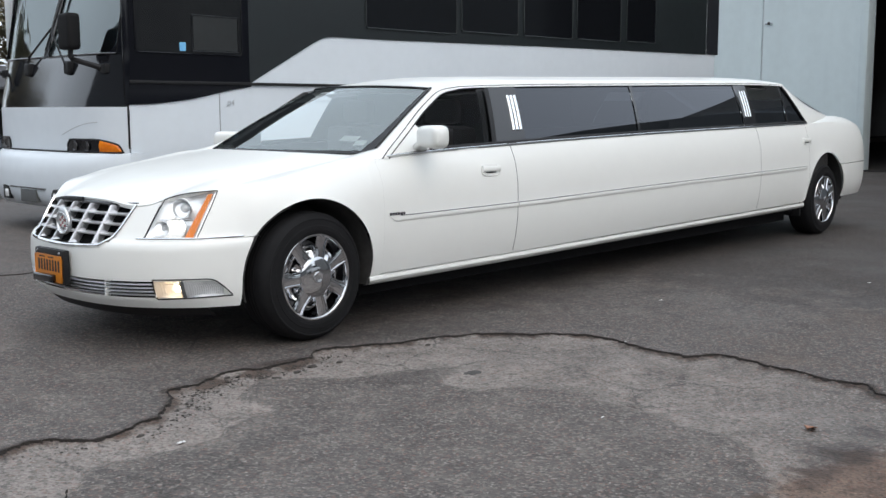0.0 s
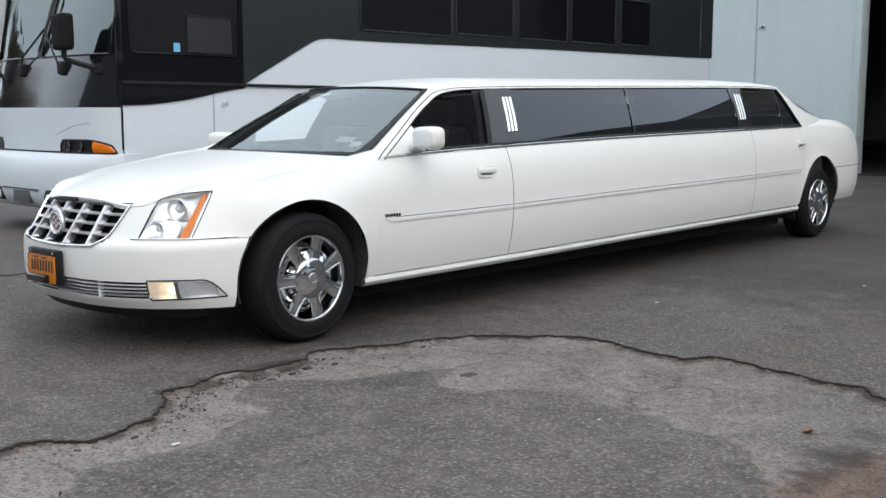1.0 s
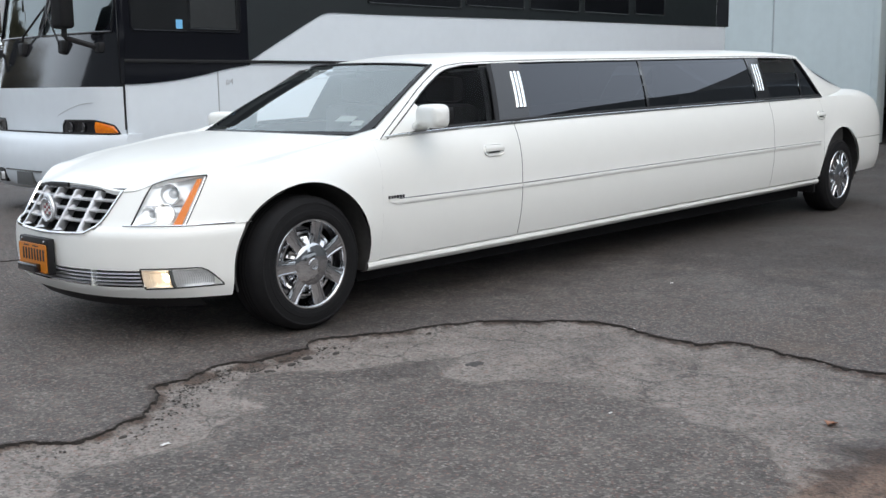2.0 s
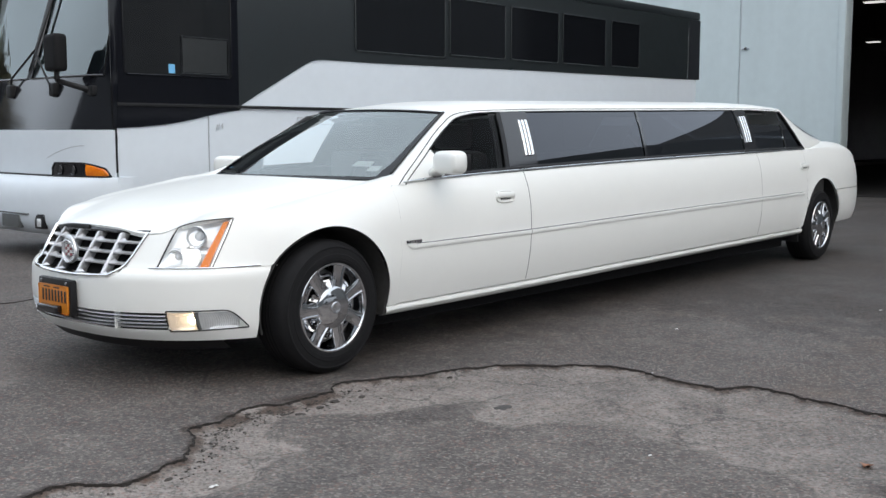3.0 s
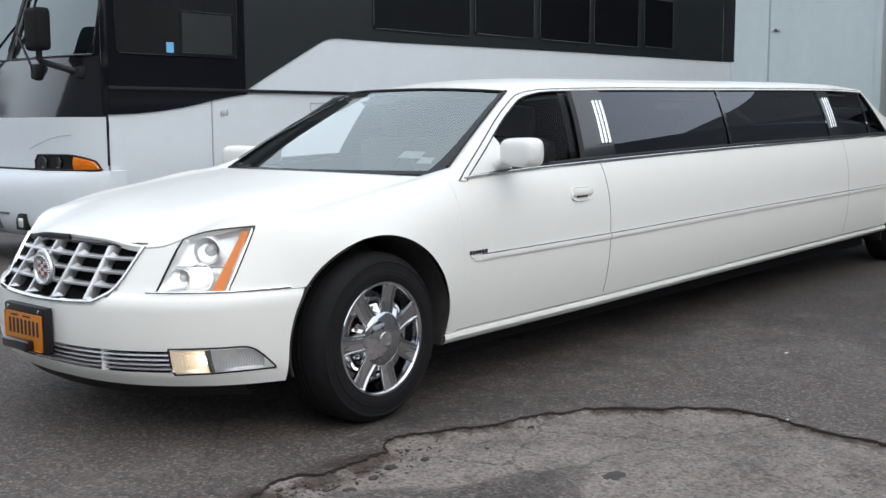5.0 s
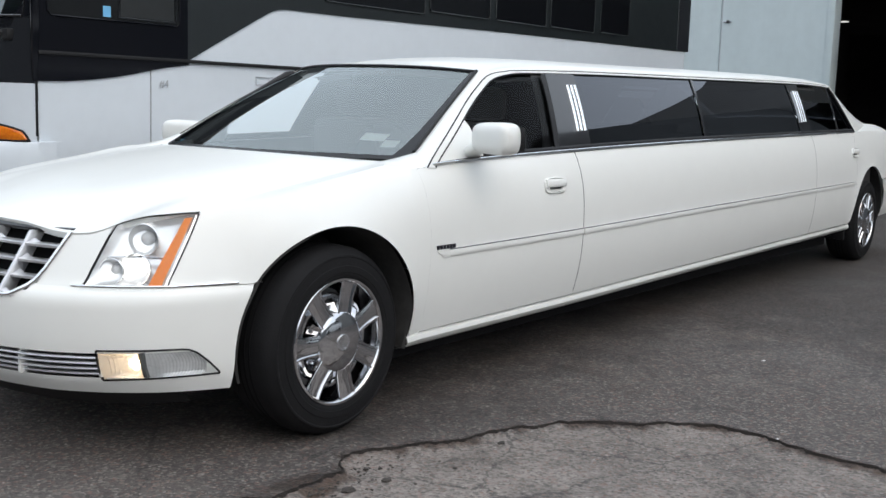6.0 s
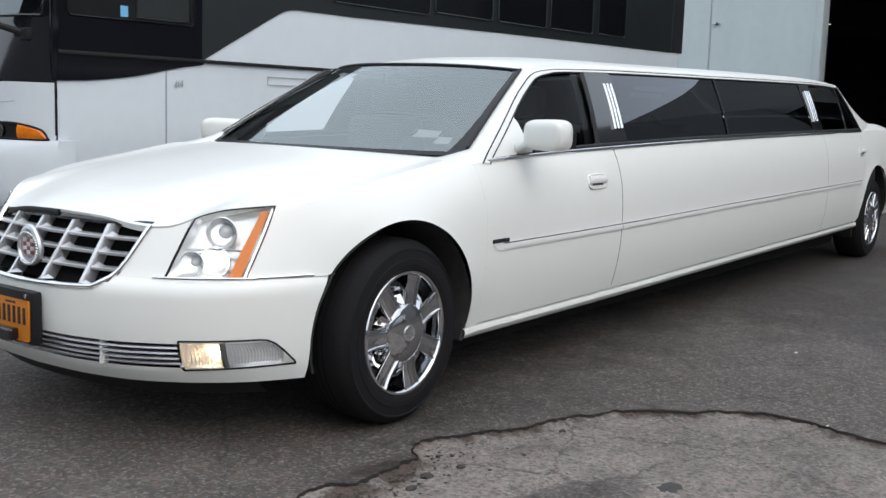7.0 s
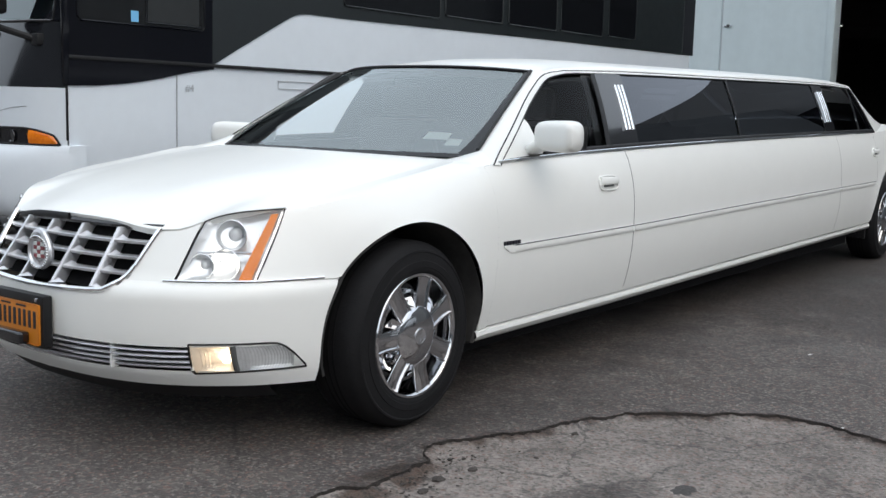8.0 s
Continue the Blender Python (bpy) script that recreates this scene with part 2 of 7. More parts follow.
def lathe(profile, n=48, axis="y", centre=(0, 0, 0), cap=True):
    """A turned shape: profile of (radius, along) about an axis."""
    bm = bmesh.new()
    rings = []
    for r, a in profile:
        ring = []
        for k in range(n):
            c, s = r * math.cos(2 * math.pi * k / n), r * math.sin(2 * math.pi * k / n)
            p = {"y": (c, a, s), "x": (a, c, s), "z": (c, s, a)}[axis]
            ring.append(bm.verts.new(Vector(p) + Vector(centre)))
        rings.append(ring)
    for a, b in zip(rings, rings[1:]):
        for k in range(n):
            bm.faces.new((a[k], a[(k + 1) % n], b[(k + 1) % n], b[k]))
    for ring, r in ((rings[0], profile[0][0]), (rings[-1], profile[-1][0])):
        if cap and r > 0.0005:
            bm.faces.new(ring)
    bmesh.ops.recalc_face_normals(bm, faces=bm.faces)
    return bm


def tube(points, radius, n=8, taper=None):
    """A round bar along points."""
    bm = bmesh.new()
    pts = [Vector(p) for p in points]
    rings = []
    for i, p in enumerate(pts):
        d = (pts[min(i + 1, len(pts) - 1)] - pts[max(i - 1, 0)]).normalized()
        u = d.cross(Vector((0.13, 0.21, 0.97))).normalized()
        v = d.cross(u)
        r = radius if taper is None else radius + (taper - radius) * i / (len(pts) - 1)
        rings.append([bm.verts.new(p + r * (math.cos(2 * math.pi * k / n) * u + math.sin(2 * math.pi * k / n) * v)) for k in range(n)])
    for a, b in zip(rings, rings[1:]):
        for k in range(n):
            bm.faces.new((a[k], a[(k + 1) % n], b[(k + 1) % n], b[k]))
    bm.faces.new(rings[0])
    bm.faces.new(rings[-1])
    bmesh.ops.recalc_face_normals(bm, faces=bm.faces)
    return bm


def band(points, normals, width, height, up=None):
    """A moulding: a flat bar with a rounded face, along points, standing out along normals."""
    rows = []
    for p, n in zip(points, normals):
        p, n = Vector(p), Vector(n).normalized()
        u = Vector(up or (0, 0, 1))
        u = (u - n * u.dot(n)).normalized()
        rows.append([p - u * width / 2 - n * 0.004, p - u * width / 2 + n * height * 0.6, p - u * width * 0.3 + n * height, p + u * width * 0.3 + n * height, p + u * width / 2 + n * height * 0.6, p + u * width / 2 - n * 0.004])
    bm = sheet(rows, close=True)
    bmesh.ops.holes_fill(bm, edges=bm.edges[:], sides=8)
    bmesh.ops.recalc_face_normals(bm, faces=bm.faces)
    return bm


def merge(*bms):
    out = bmesh.new()
    for b in bms:
        me = bpy.data.meshes.new("tmp")
        b.to_mesh(me)
        b.free()
        out.from_mesh(me)
        bpy.data.meshes.remove(me)
    return out


def lin(a, b, n):
    return [a + (b - a) * i / (n - 1) for i in range(n)]

# ---- the ground: one sheet, finer where the camera is near ----
CRACK = [(-2.19, -1.55), (-1.98, -1.49), (-1.80, -1.46), (-1.72, -1.56), (-1.62, -1.60), (-1.47, -1.58), (-1.34, -1.52), (-1.22, -1.42), (-1.09, -1.23), (-0.95, -1.21), (-0.73, -1.14), (-0.56, -1.20), (-0.30, -1.20), (-0.14, -1.11), (0.04, -1.17), (0.21, -1.28), (0.42, -1.34), (0.65, -1.43), (0.86, -1.67), (1.06, -1.93), (1.05, -2.07), (0.98, -2.28), (0.98, -2.55), (1.10, -2.68), (1.06, -2.96), (1.0, -3.2), (1.01, -3.39), (0.94, -3.47), (0.84, -3.67), (0.70, -4.2)]
INNER = [(-2.35, -3.0), (-2.11, -2.58), (-2.10, -2.16), (-1.94, -2.0), (-1.74, -1.85), (-1.49, -1.89), (-1.31, -1.89), (-1.22, -1.79), (-0.95, -1.74), (-0.95, -1.50), (-0.66, -1.34), (-0.35, -1.60), (-0.03, -1.71), (0.0, -1.86), (-0.16, -2.0), (-0.14, -2.15), (0.08, -2.28), (0.16, -2.42), (0.11, -2.67), (0.02, -3.04), (-0.01, -3.29), (-0.37, -3.6), (-0.93, -3.89), (-1.3, -4.4)]


def ragged(points, n, amp, freq, seed):
    """The line through points with broken, uneven edges."""
    pts = [Vector((*p, 0)) for p in points]
    seg = [0.0]
    for a, b in zip(pts, pts[1:]):
        seg.append(seg[-1] + (b - a).length)
    fx_, fy_ = curve(seg, [p.x for p in pts]), curve(seg, [p.y for p in pts])
    out = []
    for s in lin(0, seg[-1], n):
        q = Vector((fx_(s), fy_(s), 0))
        d = Vector((fx_(min(s + 0.02, seg[-1])) - fx_(max(s - 0.02, 0)), fy_(min(s + 0.02, seg[-1])) - fy_(max(s - 0.02, 0)), 0)).normalized()
        nrm = Vector((-d.y, d.x, 0))
        w = sum(noise.noise(Vector((s * freq * k, seed, k * 1.7))) / k for k in (1, 2.3, 5, 11))
        out.append((q + nrm * amp * w, nrm))
    return out


crack_line = ragged(CRACK, 900, 0.034, 7.0, 3.0)
inner_line = ragged(INNER, 320, 0.045, 4.0, 7.0)


def inside(polygon, px_, py_):
    """For arrays of points, whether each lies within a polygon."""
    res_ = np.zeros(len(px_), bool)
    n = len(polygon)
    for i in range(n):
        (xa, ya), (xb, yb_) = polygon[i], polygon[(i + 1) % n]
        if ya == yb_:
            continue
        hit = ((ya > py_) != (yb_ > py_)) & (px_ < (xb - xa) * (py_ - ya) / (yb_ - ya) + xa)
        res_ ^= hit
    return res_


def near_line(line, px_, py_):
    best = np.full(len(px_), 9.0)
    for p, _ in line:
        best = np.minimum(best, np.hypot(px_ - p.x, py_ - p.y))
    return best


gx = np.unique(np.concatenate([np.linspace(-4.2, 3.2, 297), np.linspace(3.2, 9, 40), np.linspace(-9, -4.2, 30), np.linspace(9, 60, 40), np.linspace(-60, -9, 30), [-700, -300, -120, 120, 300, 700]]).round(4))
gy = np.unique(np.concatenate([np.linspace(-5.2, 0.4, 225), np.linspace(0.4, 5, 50), np.linspace(-9, -5.2, 20), np.linspace(5, 60, 50), np.linspace(-60, -9, 30), [-700, -300, -120, 120, 300, 700]]).round(4))
GX, GY = np.meshgrid(gx, gy)
vx, vy = GX.ravel(), GY.ravel()
patch_poly = [(p.x, p.y) for p, _ in crack_line] + [(0.2, -6.5), (-4.5, -7.0), (-3.6, -4.2), (-2.9, -3.0), (-2.45, -2.3), (-2.3, -1.85)]
inner_poly = [(p.x, p.y) for p, _ in inner_line] + [(-1.6, -6.0), (-3.9, -6.3), (-3.0, -4.0)]
close_by = (np.abs(vx + 0.8) < 3.2) & (vy < -0.6) & (vy > -7.5)
dist = np.full(len(vx), 9.0)
dist[close_by] = near_line(crack_line[::2], vx[close_by], vy[close_by])
in_patch, in_inner = inside(patch_poly, vx, vy), inside(inner_poly, vx, vy)
din = np.full(len(vx), 9.0)
din[close_by] = near_line(inner_line[::2], vx[close_by], vy[close_by])
soft_in = np.clip(0.5 + np.where(in_inner, din, -din) / np.where(vx > 0.0, 0.20, 0.05), 0, 1)
left_fade = np.clip((vx + 2.55 + 0.35 * np.clip(-vy - 1.6, 0, 2)) / 0.35, 0, 1)
left_fade = left_fade * np.clip((vy + 5.6 + 0.5 * np.sin(vx * 2.1) + 0.25 * np.sin(vx * 5.3 + 1)) / 0.9, 0, 1)
zone = np.where(in_patch, (1.0 - 0.84 * soft_in) * left_fade, 0.0)        # 1: worn pale band, 0.25: old asphalt, 0: newer asphalt
vz = np.where(in_patch, -0.014 * left_fade * np.clip(dist / 0.05, 0, 1), 0.004 * np.exp(-(dist / 0.08) ** 2))
rough_up = np.array([noise.noise(Vector((x * 3.1, y * 3.1, 0.0))) for x, y in zip(vx, vy)])
pale = np.clip((-0.75 - vx + 0.35 * (vy - 0.9)) / 0.25, 0, 1) * np.clip((vy - 0.0) / 0.12, 0, 1) * np.clip((2.42 - vy) / 0.08, 0, 1)
zone = zone * (1 - 0.46 * np.clip((vx + 0.1) / 0.7, 0, 1))
zone = zone * (1 - 0.55 * np.clip((-2.9 - vy) / 0.7, 0, 1) * np.clip((vx + 0.5) / 0.6, 0, 1))
zone = np.maximum(zone, 0.55 * pale)
zone = np.maximum(zone, 0.14 * np.exp(-np.hypot((vx + 1.7) / 0.9, (vy + 0.9) / 0.75) ** 4))      # slightly paler ground before the car
# the old layer inside stands a little over the worn band, with a broken edge
vz = np.where(in_patch & in_inner, vz + 0.009 * left_fade * np.clip(din / 0.03, 0, 1) * np.where(vx > 0.05, 0.3, 1.0), vz)
wob = np.array([noise.noise(Vector((x * 6.0, y * 6.0, 3.0))) + 0.6 * noise.noise(Vector((x * 17.0, y * 17.0, 5.0))) for x, y in zip(vx, vy)])
# dirt gathered along the crack, and the inner step's shadow line painted dark
dirt = np.exp(-(dist / (0.036 + 0.075 * np.exp(-((vx + 0.62) / 0.32) ** 2))) ** 2) * np.clip(0.65 + 0.9 * wob, 0, 1)
dirt = np.maximum(dirt, 0.75 * np.exp(-(din / 0.022) ** 2) * np.clip(0.1 + 1.3 * wob, 0, 1) * in_patch * (vx < 0.3))
# a rusty stain and a dark smear where the patch ends
rust = np.clip(1.15 - np.hypot((vx + 0.28) / 0.62, (vy + 3.86) / 0.30) + 0.55 * wob, 0, 1)
rust = np.maximum(rust, np.clip(1.1 - np.hypot((vx + 2.75) / 0.5, (vy + 2.3) / 0.6) + 0.5 * wob, 0, 1) * 0.6)
smear = np.clip(1.1 - np.hypot((vx - 0.05) / 0.50, (vy + 3.66) / 0.15) + 0.7 * wob, 0, 1) * 0.8
for cx, cy, rx, ry, deep in ((-0.17, -1.78, 0.30, 0.15, 0.44), (0.32, -2.26, 0.24, 0.13, 0.36), (0.62, -2.62, 0.20, 0.10, 0.30), (-1.05, -2.05, 0.26, 0.12, 0.30)):     # remnants of a darker layer
    smear = np.maximum(smear, deep * np.clip((1.0 - np.hypot((vx - cx) / rx, (vy - cy) / ry) + 0.45 * wob) * 7, 0, 1))
# shade under the limousine and towards the garage, painted into the asphalt's colour
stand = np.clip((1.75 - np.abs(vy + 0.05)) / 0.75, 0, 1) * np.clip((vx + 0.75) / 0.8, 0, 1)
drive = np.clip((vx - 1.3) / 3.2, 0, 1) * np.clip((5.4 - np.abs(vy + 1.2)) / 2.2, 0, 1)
ground_shade = np.clip(np.maximum(0.55 * stand, 1.15 * drive) * (1.0 + 0.5 * rough_up) + 0.22 * wob - 0.08, 0, 1) * (np.abs(vx) < 30)
vz = vz - 0.031 * np.clip(vy - 12, 0, 60)          # the street falls away
vz = vz + 0.004 * rough_up * (np.abs(vx) < 20)
nx, ny = len(gx), len(gy)
idx = np.arange(nx * ny).reshape(ny, nx)
faces = np.stack([idx[:-1, :-1], idx[:-1, 1:], idx[1:, 1:], idx[1:, :-1]], -1).reshape(-1, 4)
ground_mesh = bpy.data.meshes.new("ground")
ground_mesh.from_pydata(np.stack([vx, vy, vz], -1).tolist(), [], faces.tolist())
att = ground_mesh.attributes.new("zone", "FLOAT", "POINT")
att.data.foreach_set("value", zone.astype(np.float32))
for key, val in (("dirt", dirt), ("rust", rust), ("smear", smear), ("ground_shade", ground_shade)):
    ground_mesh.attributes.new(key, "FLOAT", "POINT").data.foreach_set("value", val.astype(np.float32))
ground_mesh.polygons.foreach_set("use_smooth", [True] * len(ground_mesh.polygons))
ground = tagged(new("ground", ground_mesh), "worn grey asphalt yard with a paler broken patch", "ground", kind="structure")


def asphalt():
    m = bpy.data.materials.new("asphalt")
    m.use_nodes = True
    nt = m.node_tree
    N, L = nt.nodes, nt.links
    b = N["Principled BSDF"]
    tc = N.new("ShaderNodeTexCoord")

    def tex(kind, scale, detail=4.0, rough=0.6):
        n = N.new(kind)
        n.inputs["Scale"].default_value = scale
        if kind == "ShaderNodeTexNoise":
            n.inputs["Detail"].default_value, n.inputs["Roughness"].default_value = detail, rough
        L.new(tc.outputs["Object"], n.inputs["Vector"])
        return n

    def rng(src, a, c, lo, hi):
        r = N.new("ShaderNodeMapRange")
        for k, v in (("From Min", a), ("From Max", c), ("To Min", lo), ("To Max", hi)):
            r.inputs[k].default_value = v
        L.new(src, r.inputs["Value"])
        return r.outputs[0]

    def mixc(f, a, c, mode="MIX"):
        x = N.new("ShaderNodeMix")
        x.data_type, x.blend_type = "RGBA", mode
        if isinstance(f, float):
            x.inputs["Factor"].default_value = f
        else:
            L.new(f, x.inputs["Factor"])
        for k, v in (("A", a), ("B", c)):
            if isinstance(v, tuple):
                x.inputs[k].default_value = (*v, 1)
            else:
                L.new(v, x.inputs[k])
        return x.outputs["Result"]

    zone_ = N.new("ShaderNodeAttribute")
    zone_.attribute_name = "zone"
    broad, mid_, fine = tex("ShaderNodeTexNoise", 0.35, 6), tex("ShaderNodeTexNoise", 3.5, 6, 0.7), tex("ShaderNodeTexNoise", 90, 3, 0.7)
    chips = tex("ShaderNodeTexVoronoi", 88)
    mottle = tex("ShaderNodeTexNoise", 16, 5, 0.7)
    specks = tex("ShaderNodeTexVoronoi", 60)
    base = mixc(rng(mid_.outputs["Fac"], 0.35, 0.65, 0, 1), (0.055, 0.049, 0.046), (0.081, 0.073, 0.068))
    base = mixc(rng(broad.outputs["Fac"], 0.35, 0.65, 0, 0.55), base, (0.046, 0.041, 0.039))
    worn = mixc(rng(mid_.outputs["Fac"], 0.3, 0.7, 0, 1), (0.178, 0.162, 0.150), (0.288, 0.265, 0.246))
    # the worn band breaks up along its edge
    add = N.new("ShaderNodeMath")
    add.operation = "MULTIPLY_ADD"
    add.inputs[1].default_value = 0.9
    L.new(mid_.outputs["Fac"], add.inputs[0])
    sub = N.new("ShaderNodeMath")
    sub.operation = "SUBTRACT"
    sub.inputs[1].default_value = 0.45
    L.new(zone_.outputs["Fac"], sub.inputs[0])
    L.new(sub.outputs[0], add.inputs[2])
    col = mixc(rng(add.outputs[0], 0.05, 0.85, 0, 1), base, worn)
    col = mixc(rng(mottle.outputs["Fac"], 0.50, 0.70, 0, 0.62), col, (0.040, 0.037, 0.034))
    col = mixc(rng(mottle.outputs["Fac"], 0.46, 0.28, 0, 0.35), col, (0.17, 0.155, 0.145))
    # stone chips, pale and dark
    tone = N.new("ShaderNodeSeparateColor")
    L.new(chips.outputs["Color"], tone.inputs[0])
    col = mixc(rng(tone.outputs[0], 0.66, 0.98, 0, 0.46), col, (0.30, 0.28, 0.265))
    col = mixc(rng(tone.outputs[1], 0.58, 0.93, 0, 0.58), col, (0.026, 0.028, 0.027))
    col = mixc(rng(tone.outputs[2], 0.83, 0.98, 0, 0.50), col, (0.195, 0.110, 0.092))
    spot, rare = N.new("ShaderNodeMath"), N.new("ShaderNodeSeparateColor")
    spot.operation = "MULTIPLY"
    L.new(specks.outputs["Color"], rare.inputs[0])
    L.new(rng(rare.outputs[0], 0.93, 0.94, 0, 1), spot.inputs[0])
    L.new(rng(specks.outputs["Distance"], 0.34, 0.22, 0, 0.60), spot.inputs[1])
    col = mixc(spot.outputs[0], col, (0.40, 0.385, 0.37))
    ruddy = N.new("ShaderNodeMath")
    ruddy.operation = "MULTIPLY"
    L.new(rng(rare.outputs[1], 0.955, 0.965, 0, 1), ruddy.inputs[0])
    L.new(rng(specks.outputs["Distance"], 0.42, 0.28, 0, 0.55), ruddy.inputs[1])
    col = mixc(ruddy.outputs[0], col, (0.20, 0.105, 0.075))
    col = mixc(rng(fine.outputs["Fac"], 0.25, 0.75, 0, 0.35), col, (0.045, 0.043, 0.042))
    # pits between the stones of the worn band
    pits = tex("ShaderNodeTexNoise", 58, 3, 0.75)
    pit_f = N.new("ShaderNodeMath")
    pit_f.operation = "MULTIPLY"
    L.new(rng(pits.outputs["Fac"], 0.55, 0.66, 0, 0.62), pit_f.inputs[0])
    L.new(rng(zone_.outputs["Fac"], 0.0, 0.5, 0.25, 1.0), pit_f.inputs[1])
    col = mixc(pit_f.outputs[0], col, (0.045, 0.041, 0.038))
    glint = rng(pits.outputs["Fac"], 0.42, 0.33, 0, 0.62)
    col = mixc(glint, col, (0.27, 0.25, 0.235))
    # rusty stains
    stain = tex("ShaderNodeTexNoise", 0.9, 5)
    col = mixc(rng(stain.outputs["Fac"], 0.56, 0.75, 0, 0.55), col, (0.080, 0.056, 0.040))
    oil = tex("ShaderNodeTexNoise", 0.55, 7, 0.65)
    col = mixc(rng(oil.outputs["Fac"], 0.58, 0.72, 0, 0.5), col, (0.035, 0.034, 0.034))
    for key, tint, most in (("ground_shade", (0.52, 0.51, 0.505), 1.0), ("rust", (0.60, 0.43, 0.335), 0.9), ("smear", (0.42, 0.41, 0.42), 0.9), ("dirt", (0.36, 0.285, 0.24), 1.0)):
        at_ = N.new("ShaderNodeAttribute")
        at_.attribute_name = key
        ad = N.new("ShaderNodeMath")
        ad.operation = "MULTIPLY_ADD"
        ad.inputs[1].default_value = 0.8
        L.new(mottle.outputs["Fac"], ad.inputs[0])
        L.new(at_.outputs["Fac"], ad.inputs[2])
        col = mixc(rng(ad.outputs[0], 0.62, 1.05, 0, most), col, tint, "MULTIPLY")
    col = mixc(1.0, col, (1.12, 1.075, 1.04), "MULTIPLY")
    # hair cracks
    vor = N.new("ShaderNodeTexVoronoi")
    vor.feature = "DISTANCE_TO_EDGE"
    vor.inputs["Scale"].default_value = 1.9
    warp = N.new("ShaderNodeMix")
    warp.data_type = "VECTOR"
    warp.inputs["Factor"].default_value = 0.22
    L.new(tc.outputs["Object"], warp.inputs["A"])
    L.new(mid_.outputs["Color"], warp.inputs["B"])
    L.new(warp.outputs["Result"], vor.inputs["Vector"])
    hair = rng(vor.outputs["Distance"], 0.0, 0.013, 1, 0)
    gate = N.new("ShaderNodeMath")
    gate.operation = "MULTIPLY"
    L.new(hair, gate.inputs[0])
    L.new(rng(broad.outputs["Fac"], 0.42, 0.54, 0, 0.75), gate.inputs[1])
    col = mixc(gate.outputs[0], col, (0.022, 0.021, 0.020))
    L.new(col, b.inputs["Base Color"])
    L.new(rng(oil.outputs["Fac"], 0.45, 0.72, 0.85, 0.58), b.inputs["Roughness"])
    hsum = N.new("ShaderNodeMath")
    hsum.operation = "MULTIPLY_ADD"
    hsum.inputs[1].default_value = 0.6
    L.new(chips.outputs["Distance"], hsum.inputs[0])
    L.new(fine.outputs["Fac"], hsum.inputs[2])
    bump = N.new("ShaderNodeBump")
    bump.inputs["Strength"].default_value, bump.inputs["Distance"].default_value = 0.55, 0.008
    L.new(hsum.outputs[0], bump.inputs["Height"])
    L.new(bump.outputs["Normal"], b.inputs["Normal"])
    return m


ASPHALT = asphalt()
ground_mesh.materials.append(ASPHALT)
TAR = mat("dirt_in_the_crack", (0.022, 0.017, 0.014), 0.95, var=0.5, scale=30, bump=0.6, bump_scale=120)


def crack(name, line, width, label, seed, lift=0.003):
    """A broken, dirt-filled crack as a low uneven ribbon."""
    rows = []
    n = len(line)
    for i, (p, nrm) in enumerate(line):
        w1 = width * (0.12 + 1.25 * abs(noise.noise(Vector((i * 0.11, seed, 0)))) + 0.5 * abs(noise.noise(Vector((i * 0.41, seed, 4)))))
        w2 = width * (0.12 + 1.25 * abs(noise.noise(Vector((i * 0.13, seed, 9)))) + 0.5 * abs(noise.noise(Vector((i * 0.37, seed, 2)))))
        e = min(i, n - 1 - i, 12) / 12
        h = 0.004 * noise.noise(Vector((p.x * 3.1, p.y * 3.1, 0.0)))
        rows.append([p + nrm * w1 * e + Vector((0, 0, h + 0.002)), p + Vector((0, 0, h + lift + 0.004)), p - nrm * w2 * e + Vector((0, 0, h - 0.003))])
    ob = part(name, sheet(rows), TAR, None)
    return tagged(ob, label, "crack", kind="structure")


crack("ground_crack", crack_line, 0.0135, "long dirt-filled crack in the asphalt", 1.0, 0.005)
for k, (pts, w) in enumerate((
    ([(-2.16, -2.70), (-2.11, -2.50), (-2.11, -2.18), (-1.96, -2.02)], 0.006),
    ([(-1.9, 2.42), (-0.55, 2.39), (0.18, 2.447), (1.2, 2.5)], 0.018),
    ([(-0.95, -3.75), (-0.80, -3.86), (-0.66, -3.86), (-0.60, -3.96)], 0.010))):
    crack("ground_crack", ragged(pts, 120, 0.045, 7.0, 11.0 + k), w, "short dirt-filled crack in the asphalt", 5.0 + k)
# broken lumps along the crack
LUMP = mat("loose_asphalt", (0.065, 0.056, 0.050), 0.9, var=0.4, scale=30, bump=0.5, bump_scale=80)
rng_ = random.Random(4)
bm = bmesh.new()
for i in range(800):
    p, nrm = crack_line[min(max(int(rng_.gauss(225, 75)), 40), 600)]
    q = p + nrm * rng_.gauss(-0.03, 0.06) + Vector((rng_.gauss(0, 0.05), rng_.gauss(0, 0.05), 0))
    r = rng_.uniform(0.0015, 0.006) if i > 20 else rng_.uniform(0.007, 0.014)
    geo = bmesh.ops.create_icosphere(bm, subdivisions=1, radius=r)
    sx, sy = rng_.uniform(0.7, 1.7), rng_.uniform(0.7, 1.7)
    for v in geo["verts"]:
        k_ = rng_.uniform(0.65, 1.2)
        v.co = Vector((v.co.x * sx * k_, v.co.y * sy * k_, v.co.z * 0.5 * k_)) + Vector((q.x, q.y, -0.010))
tagged(part("loose_stones", bm, LUMP, None, smooth=False), "loose bits of broken asphalt along the crack", "gravel", kind="stuff")
